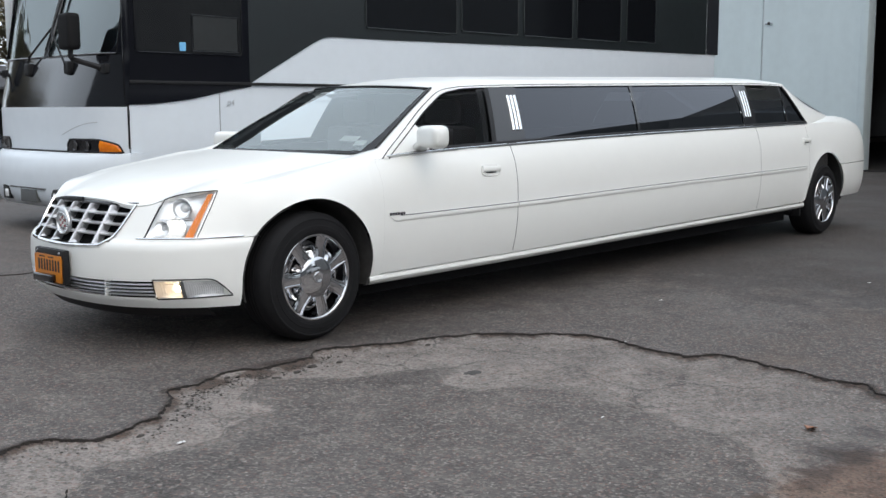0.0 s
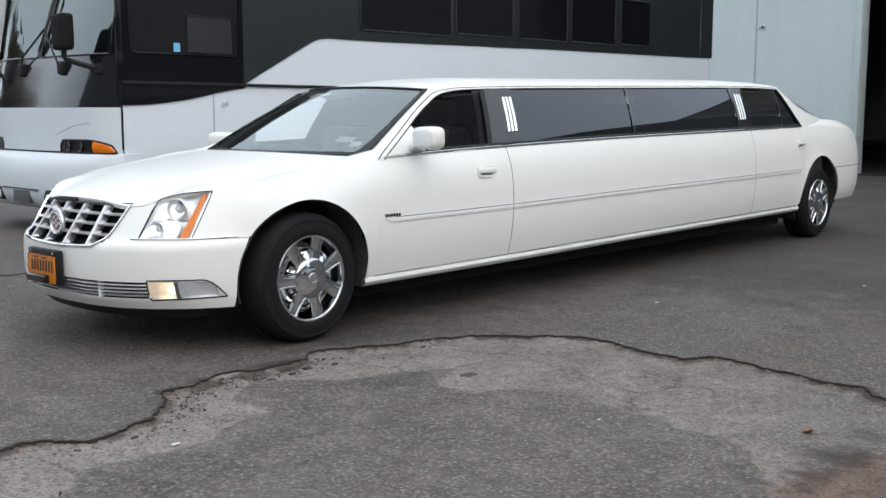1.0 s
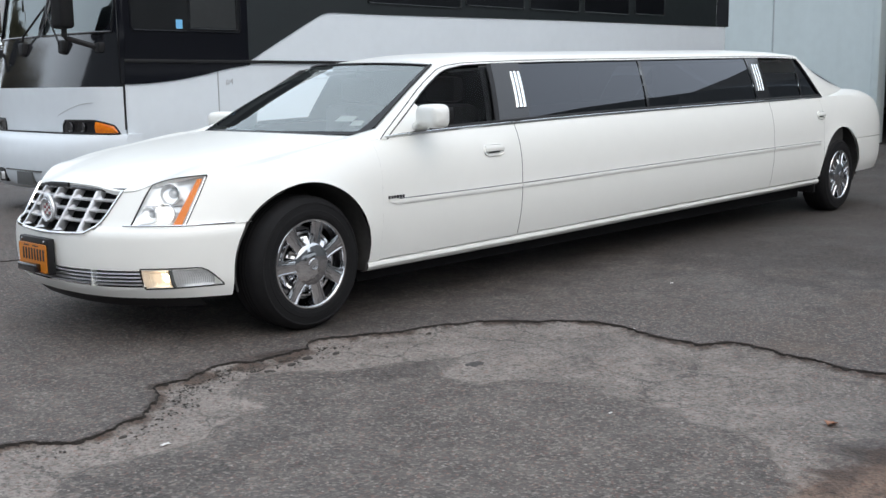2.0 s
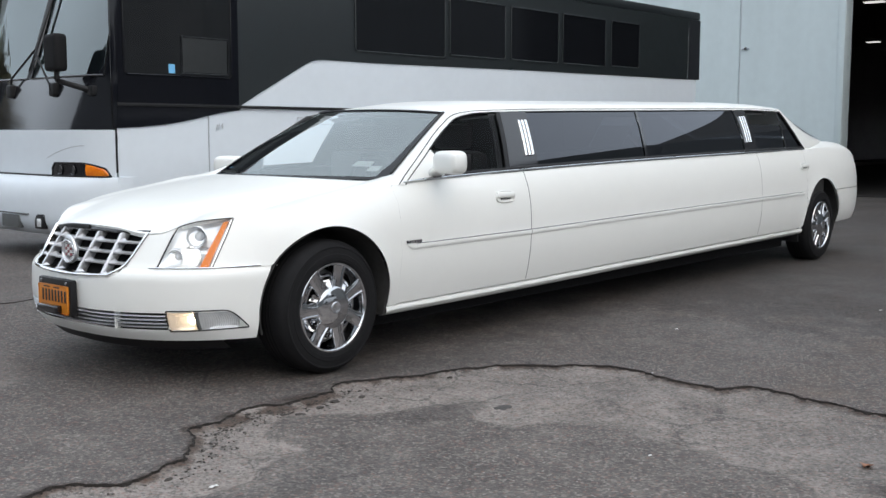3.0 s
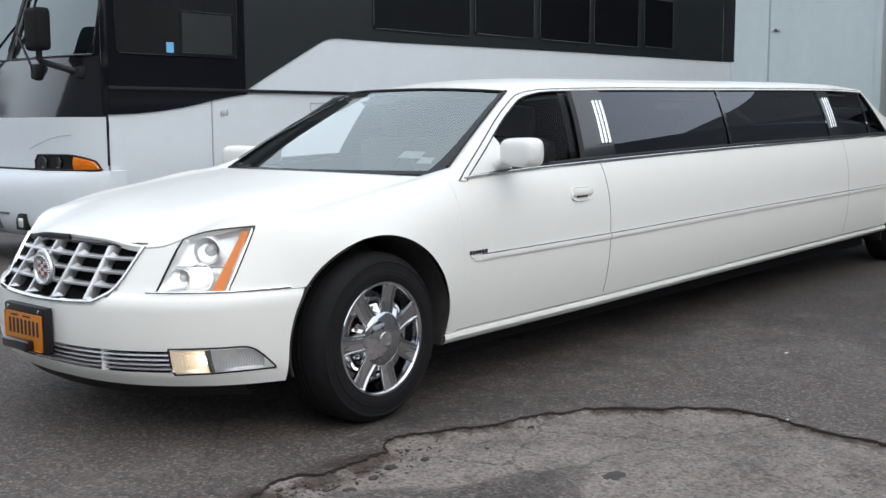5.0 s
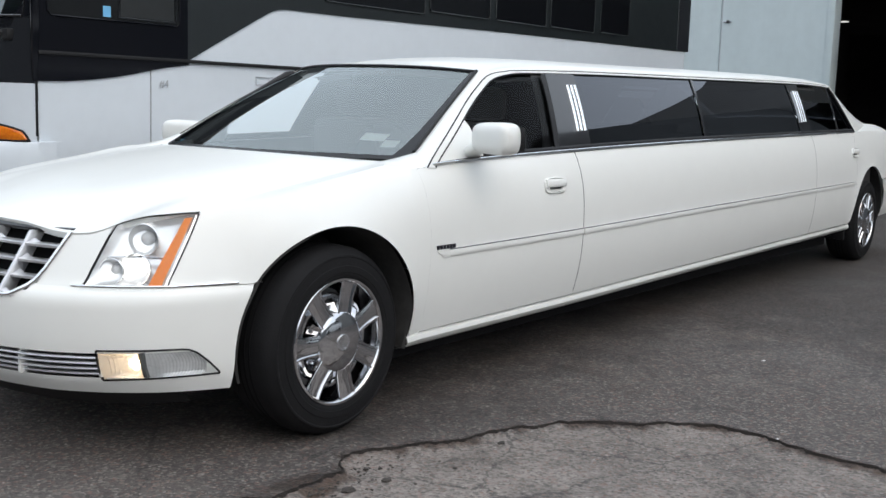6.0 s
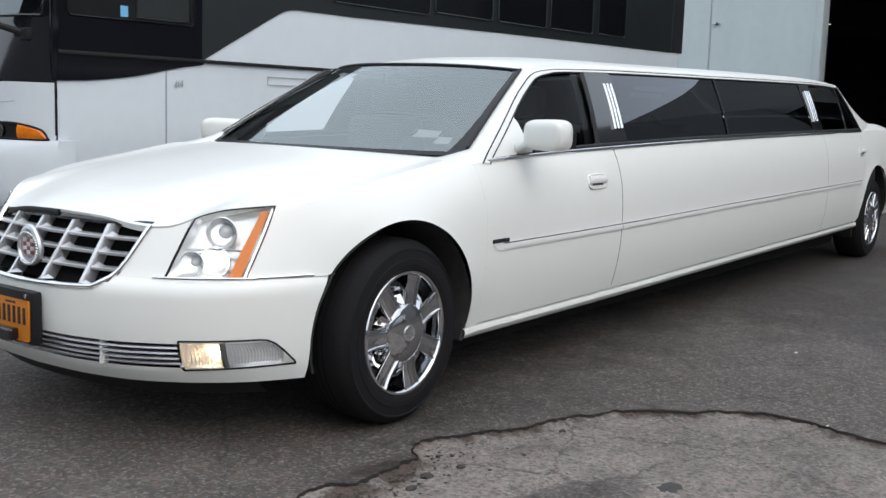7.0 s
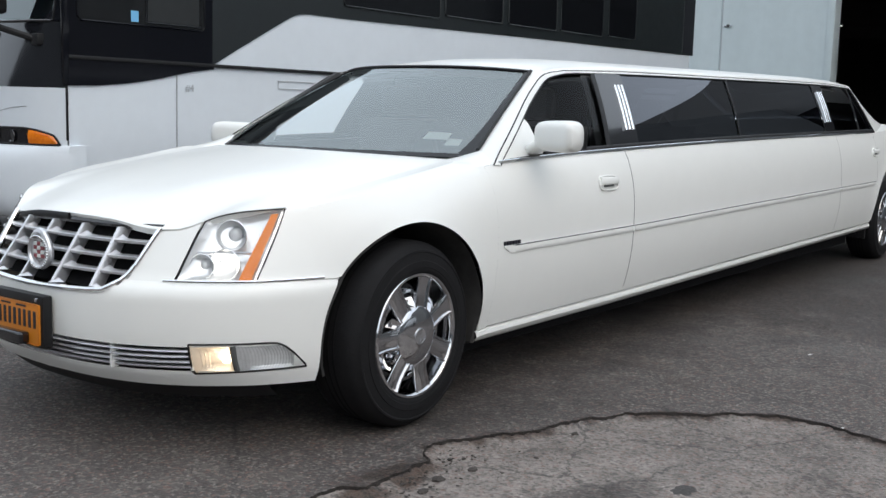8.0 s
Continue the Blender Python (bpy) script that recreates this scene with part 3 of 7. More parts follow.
# a dark tar blot and a fallen leaf
rows = [[(0.082 + r * 0.080 * math.cos(a) * (1 + 0.35 * noise.noise(Vector((2.2 * math.cos(a), 2.2 * math.sin(a), 1)))), -1.94 + r * 0.055 * math.sin(a) * (1 + 0.4 * noise.noise(Vector((2.2 * math.cos(a), 2.2 * math.sin(a), 2)))), -0.0155 + 0.005 * (1 - r)) for a in lin(0, 2 * math.pi, 29)[:-1]] for r in (1, 0.6, 0.0)]
BLOT = mat("worn_tar", (0.062, 0.058, 0.055), 0.85, var=0.4, scale=40, bump=0.5, bump_scale=120)
tagged(part("tar_blot", sheet(rows, close=True), BLOT, None), "dark round tar blot on the asphalt", "stain", kind="structure")
LEAF_RED = mat("dry_red_leaf", (0.30, 0.14, 0.08), 0.7, var=0.3, scale=40)
rows = [[(0.276 + 0.062 * (t - 0.5), -3.479 + 0.026 * math.sin(math.pi * t) * q, -0.010 + 0.008 * abs(q) + 0.006 * math.sin(5 * t)) for q in (-1, -0.5, 0, 0.5, 1)] for t in lin(0.02, 0.98, 9)]
tagged(part("fallen_leaf", sheet(rows, 0.001), LEAF_RED, None), "dry reddish leaf lying on the asphalt", "leaf")


def litter(x, y, z, length, seed):
    """A small crumpled scrap of white paper."""
    r = random.Random(seed)
    rows = [[(x + length * (u - 0.5 + 0.05 * r.uniform(-1, 1)), y + length * 0.45 * (v - 0.5 + 0.06 * r.uniform(-1, 1)), z + 0.003 + 0.09 * length * r.random()) for u in lin(0, 1, 5)] for v in lin(0, 1, 4)]
    return tagged(part("paper_scrap", sheet(rows, 0.0008), SCRAP, None), "small white paper scrap lying on the asphalt", "litter", "scraps on the asphalt")


SCRAP = mat("white_scrap_paper", (0.68, 0.67, 0.65), 0.7, var=0.2, scale=60)
for k, (x, y, z, l) in enumerate(((-1.44, -1.835, -0.013, 0.034), (-0.155, -2.82, -0.004, 0.018), (1.05, -2.143, 0.0, 0.022), (2.23, -1.65, 0.0, 0.03), (3.79, -2.37, 0.0, 0.03))):
    litter(x, y, z, l, 60 + k)
# broken stones beside the crack
for k, (x, y, z, r0) in enumerate(((-0.353, -1.302, -0.012, 0.022), (-0.47, -1.33, -0.012, 0.017), (-0.62, -1.36, -0.012, 0.024), (-0.80, -1.44, -0.013, 0.015))):
    r = random.Random(80 + k)
    bm = bmesh.new()
    bmesh.ops.create_icosphere(bm, subdivisions=2, radius=r0)
    for v in bm.verts:
        k_ = 0.85 + 0.35 * noise.noise(v.co * 60 + Vector((k, 2 * k, 0)))
        v.co = Vector((v.co.x * 1.5 * k_ + x, v.co.y * k_ + y, max(v.co.z * 0.55 * k_, -0.003) + z))
    tagged(part("asphalt_lump", bm, LUMP, None, smooth=False), "broken lump of dark asphalt beside the crack", "stone", "lumps beside the crack")

# ---- the limousine: x runs to its tail, the driver's side faces -y ----
plan_y_of = curve([-0.945, -0.932, -0.885, -0.805, -0.72, -0.64, -0.54, -0.43, -0.34, -0.15, 0.1, 0.4], [0.0, 0.2, 0.4, 0.55, 0.65, 0.72, 0.78, 0.83, 0.86, 0.90, 0.93, 0.945])
plan_x_of = curve([0.0, 0.2, 0.4, 0.55, 0.65, 0.72, 0.78, 0.83, 0.86, 0.90, 0.93, 0.945], [-0.945, -0.932, -0.885, -0.805, -0.72, -0.64, -0.54, -0.43, -0.34, -0.15, 0.1, 0.4])
setback = curve([0.23, 0.28, 0.34, 0.42, 0.52, 0.555, 0.575, 0.64, 0.73, 0.82, 0.95], [0.07, 0.03, 0.008, 0.0, 0.004, 0.02, 0.05, 0.095, 0.155, 0.225, 0.36])
belt_z = curve([-0.6, -0.44, -0.2, 0.1, 0.37, 0.6, 1.6, 3.2, 4.7, 6.1, 6.6, 7.0, 7.45, 7.62], [0.77, 0.80, 0.848, 0.893, 0.925, 0.944, 0.982, 1.02, 1.045, 1.068, 1.077, 1.072, 1.035, 0.985])
belt_y = curve([-0.6, -0.44, -0.2, 0.1, 0.37, 0.6, 1.6, 4.0, 6.1, 6.8, 7.3, 7.62], [0.64, 0.72, 0.79, 0.83, 0.853, 0.866, 0.873, 0.875, 0.872, 0.860, 0.825, 0.765])
wide = curve([-0.6, 0.0, 0.5, 5.5, 6.4, 6.85, 7.2, 7.45, 7.62, 7.70], [0.93, 0.935, 0.945, 0.945, 0.943, 0.938, 0.918, 0.880, 0.825, 0.75])
edge_y = curve([-0.44, -0.2, 0.1, 0.37], [0.70, 0.745, 0.775, 0.79])
edge_z = curve([-0.44, -0.2, 0.1, 0.37], [0.81, 0.850, 0.899, 0.944])
nose_z = curve([0.0, 0.2, 0.40, 0.47, 0.51, 0.55, 0.60, 0.70], [0.757, 0.752, 0.732, 0.736, 0.752, 0.777, 0.795, 0.81])
glass_top = curve([0.9, 1.3, 1.65, 3.3, 4.93, 5.4, 5.85], [1.25, 1.325, 1.342, 1.378, 1.408, 1.414, 1.41])
rise = curve([0.0, 1.5, 3.0, 6.0, 7.7], [0.0, 0.005, 0.02, 0.045, 0.06])     # the wedge of the sills and mouldings
ARCH_F, ARCH_R = (0.0, 0.345, 0.405), (6.40, 0.365, 0.425)


def front(y, z):
    return plan_x_of(abs(y)) + setback(z)


def side(x, z):
    """Half the width of the body at a place along it and a height."""
    zb, yb, w = belt_z(x), belt_y(x), wide(x)
    if z >= 0.60:
        q = min(max((zb - z) / (zb - 0.60), 0), 1)
        y = yb + (w - yb) * (1 - (1 - q) ** 3.0)
    else:
        y = w - 0.055 * ((0.60 - z) / 0.33) ** 1.9
    for cx, cz, r in (ARCH_F, ARCH_R):      # the rolled lips of the arches
        d = math.hypot(x - cx, max(z - cz, 0)) - r
        if -0.02 <= d < 0.12:
            y += 0.012 * (1 - max(d, 0) / 0.12) ** 2
    if x < 0.1:
        b = step(-0.42, 0.08, x)
        y = plan_y_of(x - setback(z)) * (1 - b) + y * b
    return y


def arch(x, a, low):
    cx, cz, r = a
    return cz + math.sqrt(max(r * r - (x - cx) ** 2, 0)) if abs(x - cx) < r else low


def glass_y(x, z):
    zb = belt_z(x)
    f = min(max((z - zb) / 0.37, 0), 1)
    return 0.868 - 0.5 * (z - zb) + 0.010 * math.sin(math.pi * f)


def columns(xs, low, high, n, inset=0.0, turn=True):
    rows = []
    for x in xs:
        a, b = low(x), high(x)
        rows.append([(x, -(side(x, z) - inset), z) for z in lin(a, b, n)])
    return rows


def both(name, rows, material, parent, label="", thick=0.0):
    """A panel of the driver's side and its twin."""
    out = []
    for s in (1, -1):
        bm = sheet([[(x, y * s, z) for x, y, z in row] for row in rows])
        # the outside faces away from the middle of the car
        c = sum((f.normal.y * f.calc_area() for f in bm.faces))
        if c * s > 0:
            bmesh.ops.reverse_faces(bm, faces=bm.faces)
        out.append(part(name, bm, material, parent, label))
    return out


limo = thing("stretch_limousine", "white stretch limousine with chrome wheels parked on worn asphalt", "limousine")

# fenders
def fender_low(x):
    return max(0.578 if x < -0.25 else 0.0, arch(x, ARCH_F, 0.578 if x < 0 else 0.292))

fx = lin(-0.60, -0.42, 8)[:-1] + [-0.4399] + [-0.405 * math.cos(math.pi * k / 40) for k in range(41)] + [0.42, 0.44, 0.462, 0.4847]
rows = []
for x in fx:
    if x < -0.44:
        top = nose_z(min(plan_y_of(x - setback(0.76)), 0.70))
        lo = 0.578
        col = [(x, -plan_y_of(x - setback(z)), z) for z in lin(lo, max(top, lo + 0.01), 18)] + [(x, -plan_y_of(x - setback(top)) + 0.001 * k, top) for k in range(1, 5)]
    else:
        zb, yb = belt_z(x), side(x, belt_z(x))
        ye, ze = (edge_y(x), edge_z(x)) if x < 0.37 else (0.79, edge_z(0.37) + 0.02 * (x - 0.37))
        col = [(x, -side(x, z), z) for z in lin(fender_low(x), zb, 18)]
        for k in range(1, 5):
            t = k / 4
            col.append((x, -(yb + (ye - yb) * t), zb + (ze - zb) * (1 - (1 - t) ** 1.8)))
    rows.append(col)
# the lamp opening: the fender begins at the lamp's outer edge
def lamp_edge_x(z):
    t = min(max((z - 0.575) / 0.235, 0), 1)
    return -0.585 + 0.145 * t

rows2 = []
for col in rows:
    if col[0][0] >= -0.44:
        rows2.append(col)
lead = []
for i, p in enumerate(rows2[0]):
    z = p[2]
    x = min(lamp_edge_x(z), -0.44)
    lead.append((x, -plan_y_of(x - setback(z)) if i < 18 else p[1], z))
mid = [[tuple(a[k] + (b[k] - a[k]) * t if k != 1 else 0 for k in range(3)) for a, b in zip(lead, rows2[0])] for t in (0.33, 0.66)]
mid = [[(x, -plan_y_of(x - setback(z)) if i < 18 else rows2[0][i][1], z) for i, (x, _, z) in enumerate(r)] for r in mid]
both("front_fender", [lead] + mid + rows2, PAINT, limo)

# doors and the long side panels
def sill_top(x):
    return 0.297 + rise(x)

def door_high(x):
    return belt_z(x) - 0.004

both("front_door", columns([0.4849] + lin(0.50, 1.64, 24) + [1.6560], sill_top, door_high, 20), PAINT, limo)
both("side_panel", columns(lin(1.6615, 5.0172, 50), sill_top, door_high, 20), PAINT, limo)
rear_low = lambda x: max(sill_top(x), arch(x, ARCH_R, 0.0) if abs(x - ARCH_R[0]) < ARCH_R[2] else 0)
both("rear_door", columns(lin(5.0215, 5.95, 18) + [6.40 - 0.425 * math.cos(math.radians(a)) for a in (0.01, 3, 6, 9, 12, 15, 18, 21)], rear_low, door_high, 20), PAINT, limo)
qx = [6.40 - 0.425 * math.cos(math.pi * k / 40) for k in range(41)]
qx = [6.40 - 0.425 * math.cos(math.radians(a)) for a in (21.8, 22.5)] + [x for x in qx if x > 6.012] + [6.87, 6.95, 7.05, 7.15, 7.25, 7.35, 7.45, 7.52, 7.58, 7.62]
def quarter_low(x):
    return max(arch(x, ARCH_R, 0.0), 0.672 if x > 6.68 else 0)
rows = []
for x in qx:
    zb, yb = belt_z(x), side(x, belt_z(x))
    col = [(x, -side(x, z), z) for z in lin(quarter_low(x), zb, 16)]
    ye = 0.70 - 0.06 * step(7.2, 7.65, x)
    ze = zb + 0.030 * step(6.2, 6.5, x) + 0.030 * step(6.5, 7.0, x) - 0.01 * step(7.2, 7.6, x)
    for k in range(1, 5):
        t = k / 4
        col.append((x, -(yb + (ye - yb) * t), zb + (ze - zb) * (1 - (1 - t) ** 1.8)))
    rows.append(col)
both("rear_quarter_panel", rows, PAINT, limo)
# sills
both("sill", [[(x, -0.850, 0.236 + rise(x) * 0.9), (x, -0.878, 0.240 + rise(x) * 0.9), (x, -(side(x, 0.30) - 0.004), 0.252 + rise(x) * 0.9), (x, -(side(x, 0.30) + 0.006), 0.268 + rise(x) * 0.9), (x, -(side(x, 0.30) + 0.003), sill_top(x) - 0.012), (x, -(side(x, 0.30) - 0.012), sill_top(x) - 0.004), (x, -0.86, sill_top(x))] for x in lin(0.395, 5.985, 60)], PAINT, limo)

for s in (1, -1):
    part("sill_seam", box(1.574, -s * 0.886 - 0.010, 0.262, 1.577, -s * 0.886 + 0.010, 0.290, 0.0), DASH, limo, "narrow seam in the sill")

# bonnet
def cowl_x(y):
    a = abs(y)
    return 0.215 + 0.275 * (a / 0.70) ** 2 if a < 0.69 else 0.482 - 0.11 * ((a - 0.69) / 0.10) ** 1.5

def hood_front(y):
    a = abs(y)
    if a <= 0.70:
        return front(a, nose_z(a)), nose_z(a)
    x = -0.44 + 0.81 * ((a - 0.70) / 0.09) ** 1.15
    for _ in range(20):
        x += (a - edge_y(x)) * 6
        x = min(max(x, -0.44), 0.37)
    return x, edge_z(x)

rows = []
ends = [0.690, 0.697, 0.7002, 0.7030, 0.7080, 0.7150, 0.7240, 0.7350, 0.7450, 0.7550, 0.7650, 0.7750, 0.7850]
for y in [-v for v in ends[::-1]] + lin(-0.68, 0.68, 46) + ends:
    x0, z0 = hood_front(y)
    zs_ = 0.757 + 0.053 * min(abs(y) / 0.70, 1) ** 2 if abs(y) <= 0.70 else z0
    x1, z1 = cowl_x(y), 0.972 - 0.028 * (y / 0.79) ** 2
    r = []
    for t in lin(0, 1, 26):
        bulge = 0.024 * math.sin(math.pi * t ** 0.8) * (x1 - x0) * (1 - min(abs(y) / 0.77, 1) ** 3.4)
        r.append((x0 + (x1 - x0) * t, y, zs_ + (z1 - zs_) * t + (z0 - zs_) * (1 - t) ** 3.5 + bulge))
    tuck = step(0.60, 0.68, abs(y))
    r += [(x1 + 0.004, y, z1 - 0.006 * tuck), (x1 + 0.004 + 0.10 * tuck, y, z1 - 0.004 - 0.012 * tuck)]
    lip = 1 - 0.85 * step(0.60, 0.72, abs(y))
    rows.append([(r[0][0] + 0.012 * lip, y, r[0][2] - 0.022 * lip), (r[0][0] + 0.002, y, r[0][2] - 0.008 * lip)] + r)
bm = sheet(rows)
if sum(f.normal.z for f in bm.faces) < 0:
    bmesh.ops.reverse_faces(bm, faces=bm.faces)
part("bonnet", bm, PAINT, limo)

# front bumper
def bumper_row(z, off=0.0, n=121):
    r = ARCH_F[2]
    xe = -math.sqrt(max(r * r - max(z - ARCH_F[1], 0) ** 2, 0))
    ye = plan_y_of(xe - setback(z))
    out = []
    for k in range(n):
        a = -1 + 2 * k / (n - 1)
        s = math.copysign(math.sin(abs(a) * math.pi / 2) ** 0.9, a)
        y = s * ye
        out.append((front(y, z) + off, y, z))
    return out

bm = sheet([bumper_row(z) for z in (0.232, 0.238, 0.25, 0.262, 0.270, 0.276)])
if sum(f.normal.x for f in bm.faces) > 0:
    bmesh.ops.reverse_faces(bm, faces=bm.faces)
part("bumper_lip", bm, PAINT, limo)
zs = [0.276, 0.279] + lin(0.283, 0.385, 16) + lin(0.40, 0.52, 9) + [0.535, 0.548, 0.558, 0.566, 0.572, 0.576]
top = [(x + 0.05, y * 0.985, z) for x, y, z in bumper_row(0.576)]
bm = sheet([bumper_row(z) for z in zs] + [top])
# the openings of the lower grille and the fog lamps
def grille_cut(z):
    return 0.378 if z > 0.56 else 0.345


def in_opening(c):
    y = abs(c.y)
    if y < grille_cut(c.z) and c.z > 0.537:
        return True
    if y < 0.597:
        return 0.290 < c.z < 0.372
    u = (y - 0.597) / 0.215
    return 0.286 + 0.008 * u < c.z < 0.374 - (0.058 * (max(u - 0.74, 0) / 0.26) ** 2.4) and u < 0.93

gone = [f for f in bm.faces if in_opening(f.calc_center_median())]
bmesh.ops.delete(bm, geom=gone, context="FACES")
if sum(f.normal.x for f in bm.faces) > 0:
    bmesh.ops.reverse_faces(bm, faces=bm.faces)
part("front_bumper", bm, PAINT, limo)
part("air_dam", sheet([[(front(y, 0.25) + 0.03 + d, y * 0.96, z) for y in lin(-0.74, 0.74, 33)] for z, d in ((0.180, 0.05), (0.20, 0.025), (0.236, -0.012))]), BLACK, limo, "black plastic air dam")

# upper fascia between grille and lamps
def fascia_inner(z):
    return 0.383 + 0.028 * (max(z, 0.56) - 0.575) / 0.15

def lamp_inner(z):      # the lamp's inner edge leans to the outside
    return 0.530

for s in (1, -1):
    rows = []
    for z in lin(0.574, 0.757, 14):
        a, b = fascia_inner(z) + 0.004, lamp_inner(z) - 0.004
        rows.append([(front(y, min(z, nose_z(y) - 0.006)), s * y, min(z, nose_z(y) - 0.006)) for y in lin(a, b, 9)])
    bm = sheet(rows)
    if sum(f.normal.x for f in bm.faces) > 0:
        bmesh.ops.reverse_faces(bm, faces=bm.faces)
    part("front_panel", bm, PAINT, limo)

# grille
BAR_Z = (0.592, 0.640, 0.688)
def grille_half(z):
    if z > 0.575:
        return 0.383 + 0.028 * (z - 0.575) / 0.15
    return 0.383 - 0.10 * (1 - math.sqrt(max(1 - ((0.575 - z) / 0.045) ** 2, 0)))

def grille_foot(y):
    """Height of the lower edge of the opening."""
    a = abs(y)
    z = 0.532 + 0.014 * (a / 0.38) ** 2
    return z if a < 0.325 else z + 0.045 * ((a - 0.325) / 0.058) ** 2

grille = part("grille", sheet([[(front(y, z) + 0.070, y, z) for y in lin(-grille_half(z), grille_half(z), 17)] for z in lin(0.532, 0.735, 9)]), VOID, limo, "chrome egg-crate grille with black openings")
for z in BAR_Z:
    w = grille_half(z) - 0.004
    rows = []
    for y in lin(-w, w, 25):
        x = front(y, z)
        rows.append([(x + 0.002, y, z - 0.007), (x - 0.005, y, z - 0.005), (x - 0.006, y, z + 0.003), (x + 0.001, y, z + 0.006), (x + 0.044, y, z + 0.004), (x + 0.044, y, z - 0.004)])
    part("grille_bar", sheet(rows, close=True), GRILLE_SILVER, grille)
levels = (0.538,) + BAR_Z + (0.734,)
for y0 in (-0.258, -0.086, 0.086, 0.258):
    rows = []
    yz = lambda z: y0 * (1.06 - 0.06 * (z - 0.53) / 0.2)
    for z in lin(grille_foot(y0) + 0.002, 0.730, 13):
        y = yz(z)
        x = plan_x_of(abs(y)) + 0.014 + 0.136 * (z - 0.535) / 0.195
        rows.append([(x + 0.055, y - 0.004, z), (x + 0.006, y - 0.007, z), (x - 0.002, y - 0.0045, z), (x - 0.002, y + 0.0045, z), (x + 0.006, y + 0.007, z), (x + 0.055, y + 0.004, z)])
    part("grille_upright", sheet(rows, close=True), GRILLE_SILVER, grille)
    # gussets where bars cross
    for zl in levels[:-1]:
        y, z = yz(zl), zl + 0.004
        x = front(y, z)
        bm = bmesh.new()
        vs = [bm.verts.new(p) for p in ((x - 0.004, y - 0.004, z), (x + 0.034, y - 0.034, z), (x + 0.034, y + 0.034, z), (x - 0.004, y + 0.004, z), (x + 0.030, y - 0.004, z + 0.013), (x + 0.030, y + 0.004, z + 0.013))]
        for q in ((0, 1, 4), (3, 5, 2), (0, 4, 5, 3), (1, 2, 5, 4), (0, 3, 2, 1)):
            bm.faces.new([vs[j] for j in q])
        bmesh.ops.recalc_face_normals(bm, faces=bm.faces)
        part("grille_gusset", bm, GRILLE_SILVER, grille, smooth=False)
corner_ = []
for t in lin(0, 1, 7):
    y = grille_half(0.615) * (1 - t) ** 2 + 2 * 0.376 * t * (1 - t) + 0.335 * t * t
    z = 0.615 * (1 - t) ** 2 + 2 * 0.563 * t * (1 - t) + grille_foot(0.335) * t * t
    corner_.append((front(y, z) - 0.005, y, z))
half_ = [(front(grille_half(z), z) - 0.004, grille_half(z) + 0.002, z) for z in lin(0.735, 0.620, 8)] + corner_
ring = [(x, -y, z) for x, y, z in half_] + [(front(y, grille_foot(y)) - 0.004, y, grille_foot(y)) for y in lin(-0.325, 0.325, 37)] + half_[::-1]
part("grille_surround", tube(ring, 0.0085, 8), CHROME, grille, "thin chrome surround")
part("grille_top_trim", tube([(front(y, nose_z(y)) + 0.006, y, nose_z(y) - 0.024) for y in lin(-0.405, 0.405, 25)], 0.012, 8), GLOSSBLACK, grille, "black upper edge")
part("bonnet_guard", band([(front(y, nose_z(y)) - 0.003, y, nose_z(y) - 0.012) for y in lin(0.02, 0.36, 14)], [(-1, 0, 0.1)] * 14, 0.022, 0.007), BLACK, grille, "black strip at the bonnet's edge")
# badge in the grille: plain wreath and shield shapes
bx = front(0, 0.628) - 0.034
badge = part("grille_badge", lathe([(0.052, -0.004), (0.054, -0.010), (0.058, -0.013), (0.064, -0.009), (0.066, 0.0), (0.060, 0.012), (0.052, 0.012)], 44, "x", (bx, 0.012, 0.630)), GRILLE_SILVER, grille, "chrome wreath badge with a coloured shield")
for v in badge.data.vertices:
    v.co.z = 0.630 + (v.co.z - 0.630) * (0.92 + 0.35 * max((v.co.z - 0.630) / 0.066, 0) ** 2)
for k in range(26):
    a = math.radians(-55 - 250 * k / 25 + 360)
    q = box(-0.004, -0.006, -0.004, 0.004, 0.006, 0.004, 0.002, 1)
    bmesh.ops.translate(q, vec=(bx - 0.014, 0.012 + 0.057 * math.cos(a), 0.630 + 0.054 * math.sin(a)), verts=q.verts)
    part("wreath_leaf", q, CHROME, badge)
sh = bmesh.new()
out_ = [(-0.032, 0.036), (0.032, 0.036), (0.032, -0.006), (0.025, -0.026), (0.0, -0.042), (-0.025, -0.026), (-0.032, -0.006)]
fa = [sh.verts.new((bx - 0.006, 0.012 + y, 0.632 + z)) for y, z in out_]
fb = [sh.verts.new((bx + 0.012, 0.012 + y, 0.632 + z)) for y, z in out_]
sh.faces.new(fa)
sh.faces.new(fb)
for j in range(7):
    sh.faces.new((fa[j], fa[(j + 1) % 7], fb[(j + 1) % 7], fb[j]))
bmesh.ops.recalc_face_normals(sh, faces=sh.faces)
part("badge_shield", sh, SATIN, badge, smooth=False)
for k, (yy, zz) in enumerate([(a, b) for a in (-0.020, 0.0, 0.020) for b in (0.658, 0.644, 0.630, 0.616)]):
    part("badge_field", box(bx - 0.009, 0.012 + yy - 0.009, zz - 0.006, bx - 0.004, 0.012 + yy + 0.009, zz + 0.006, 0.001), ENAMEL if (k + k // 4) % 2 else PAPER, badge, "enamel field")

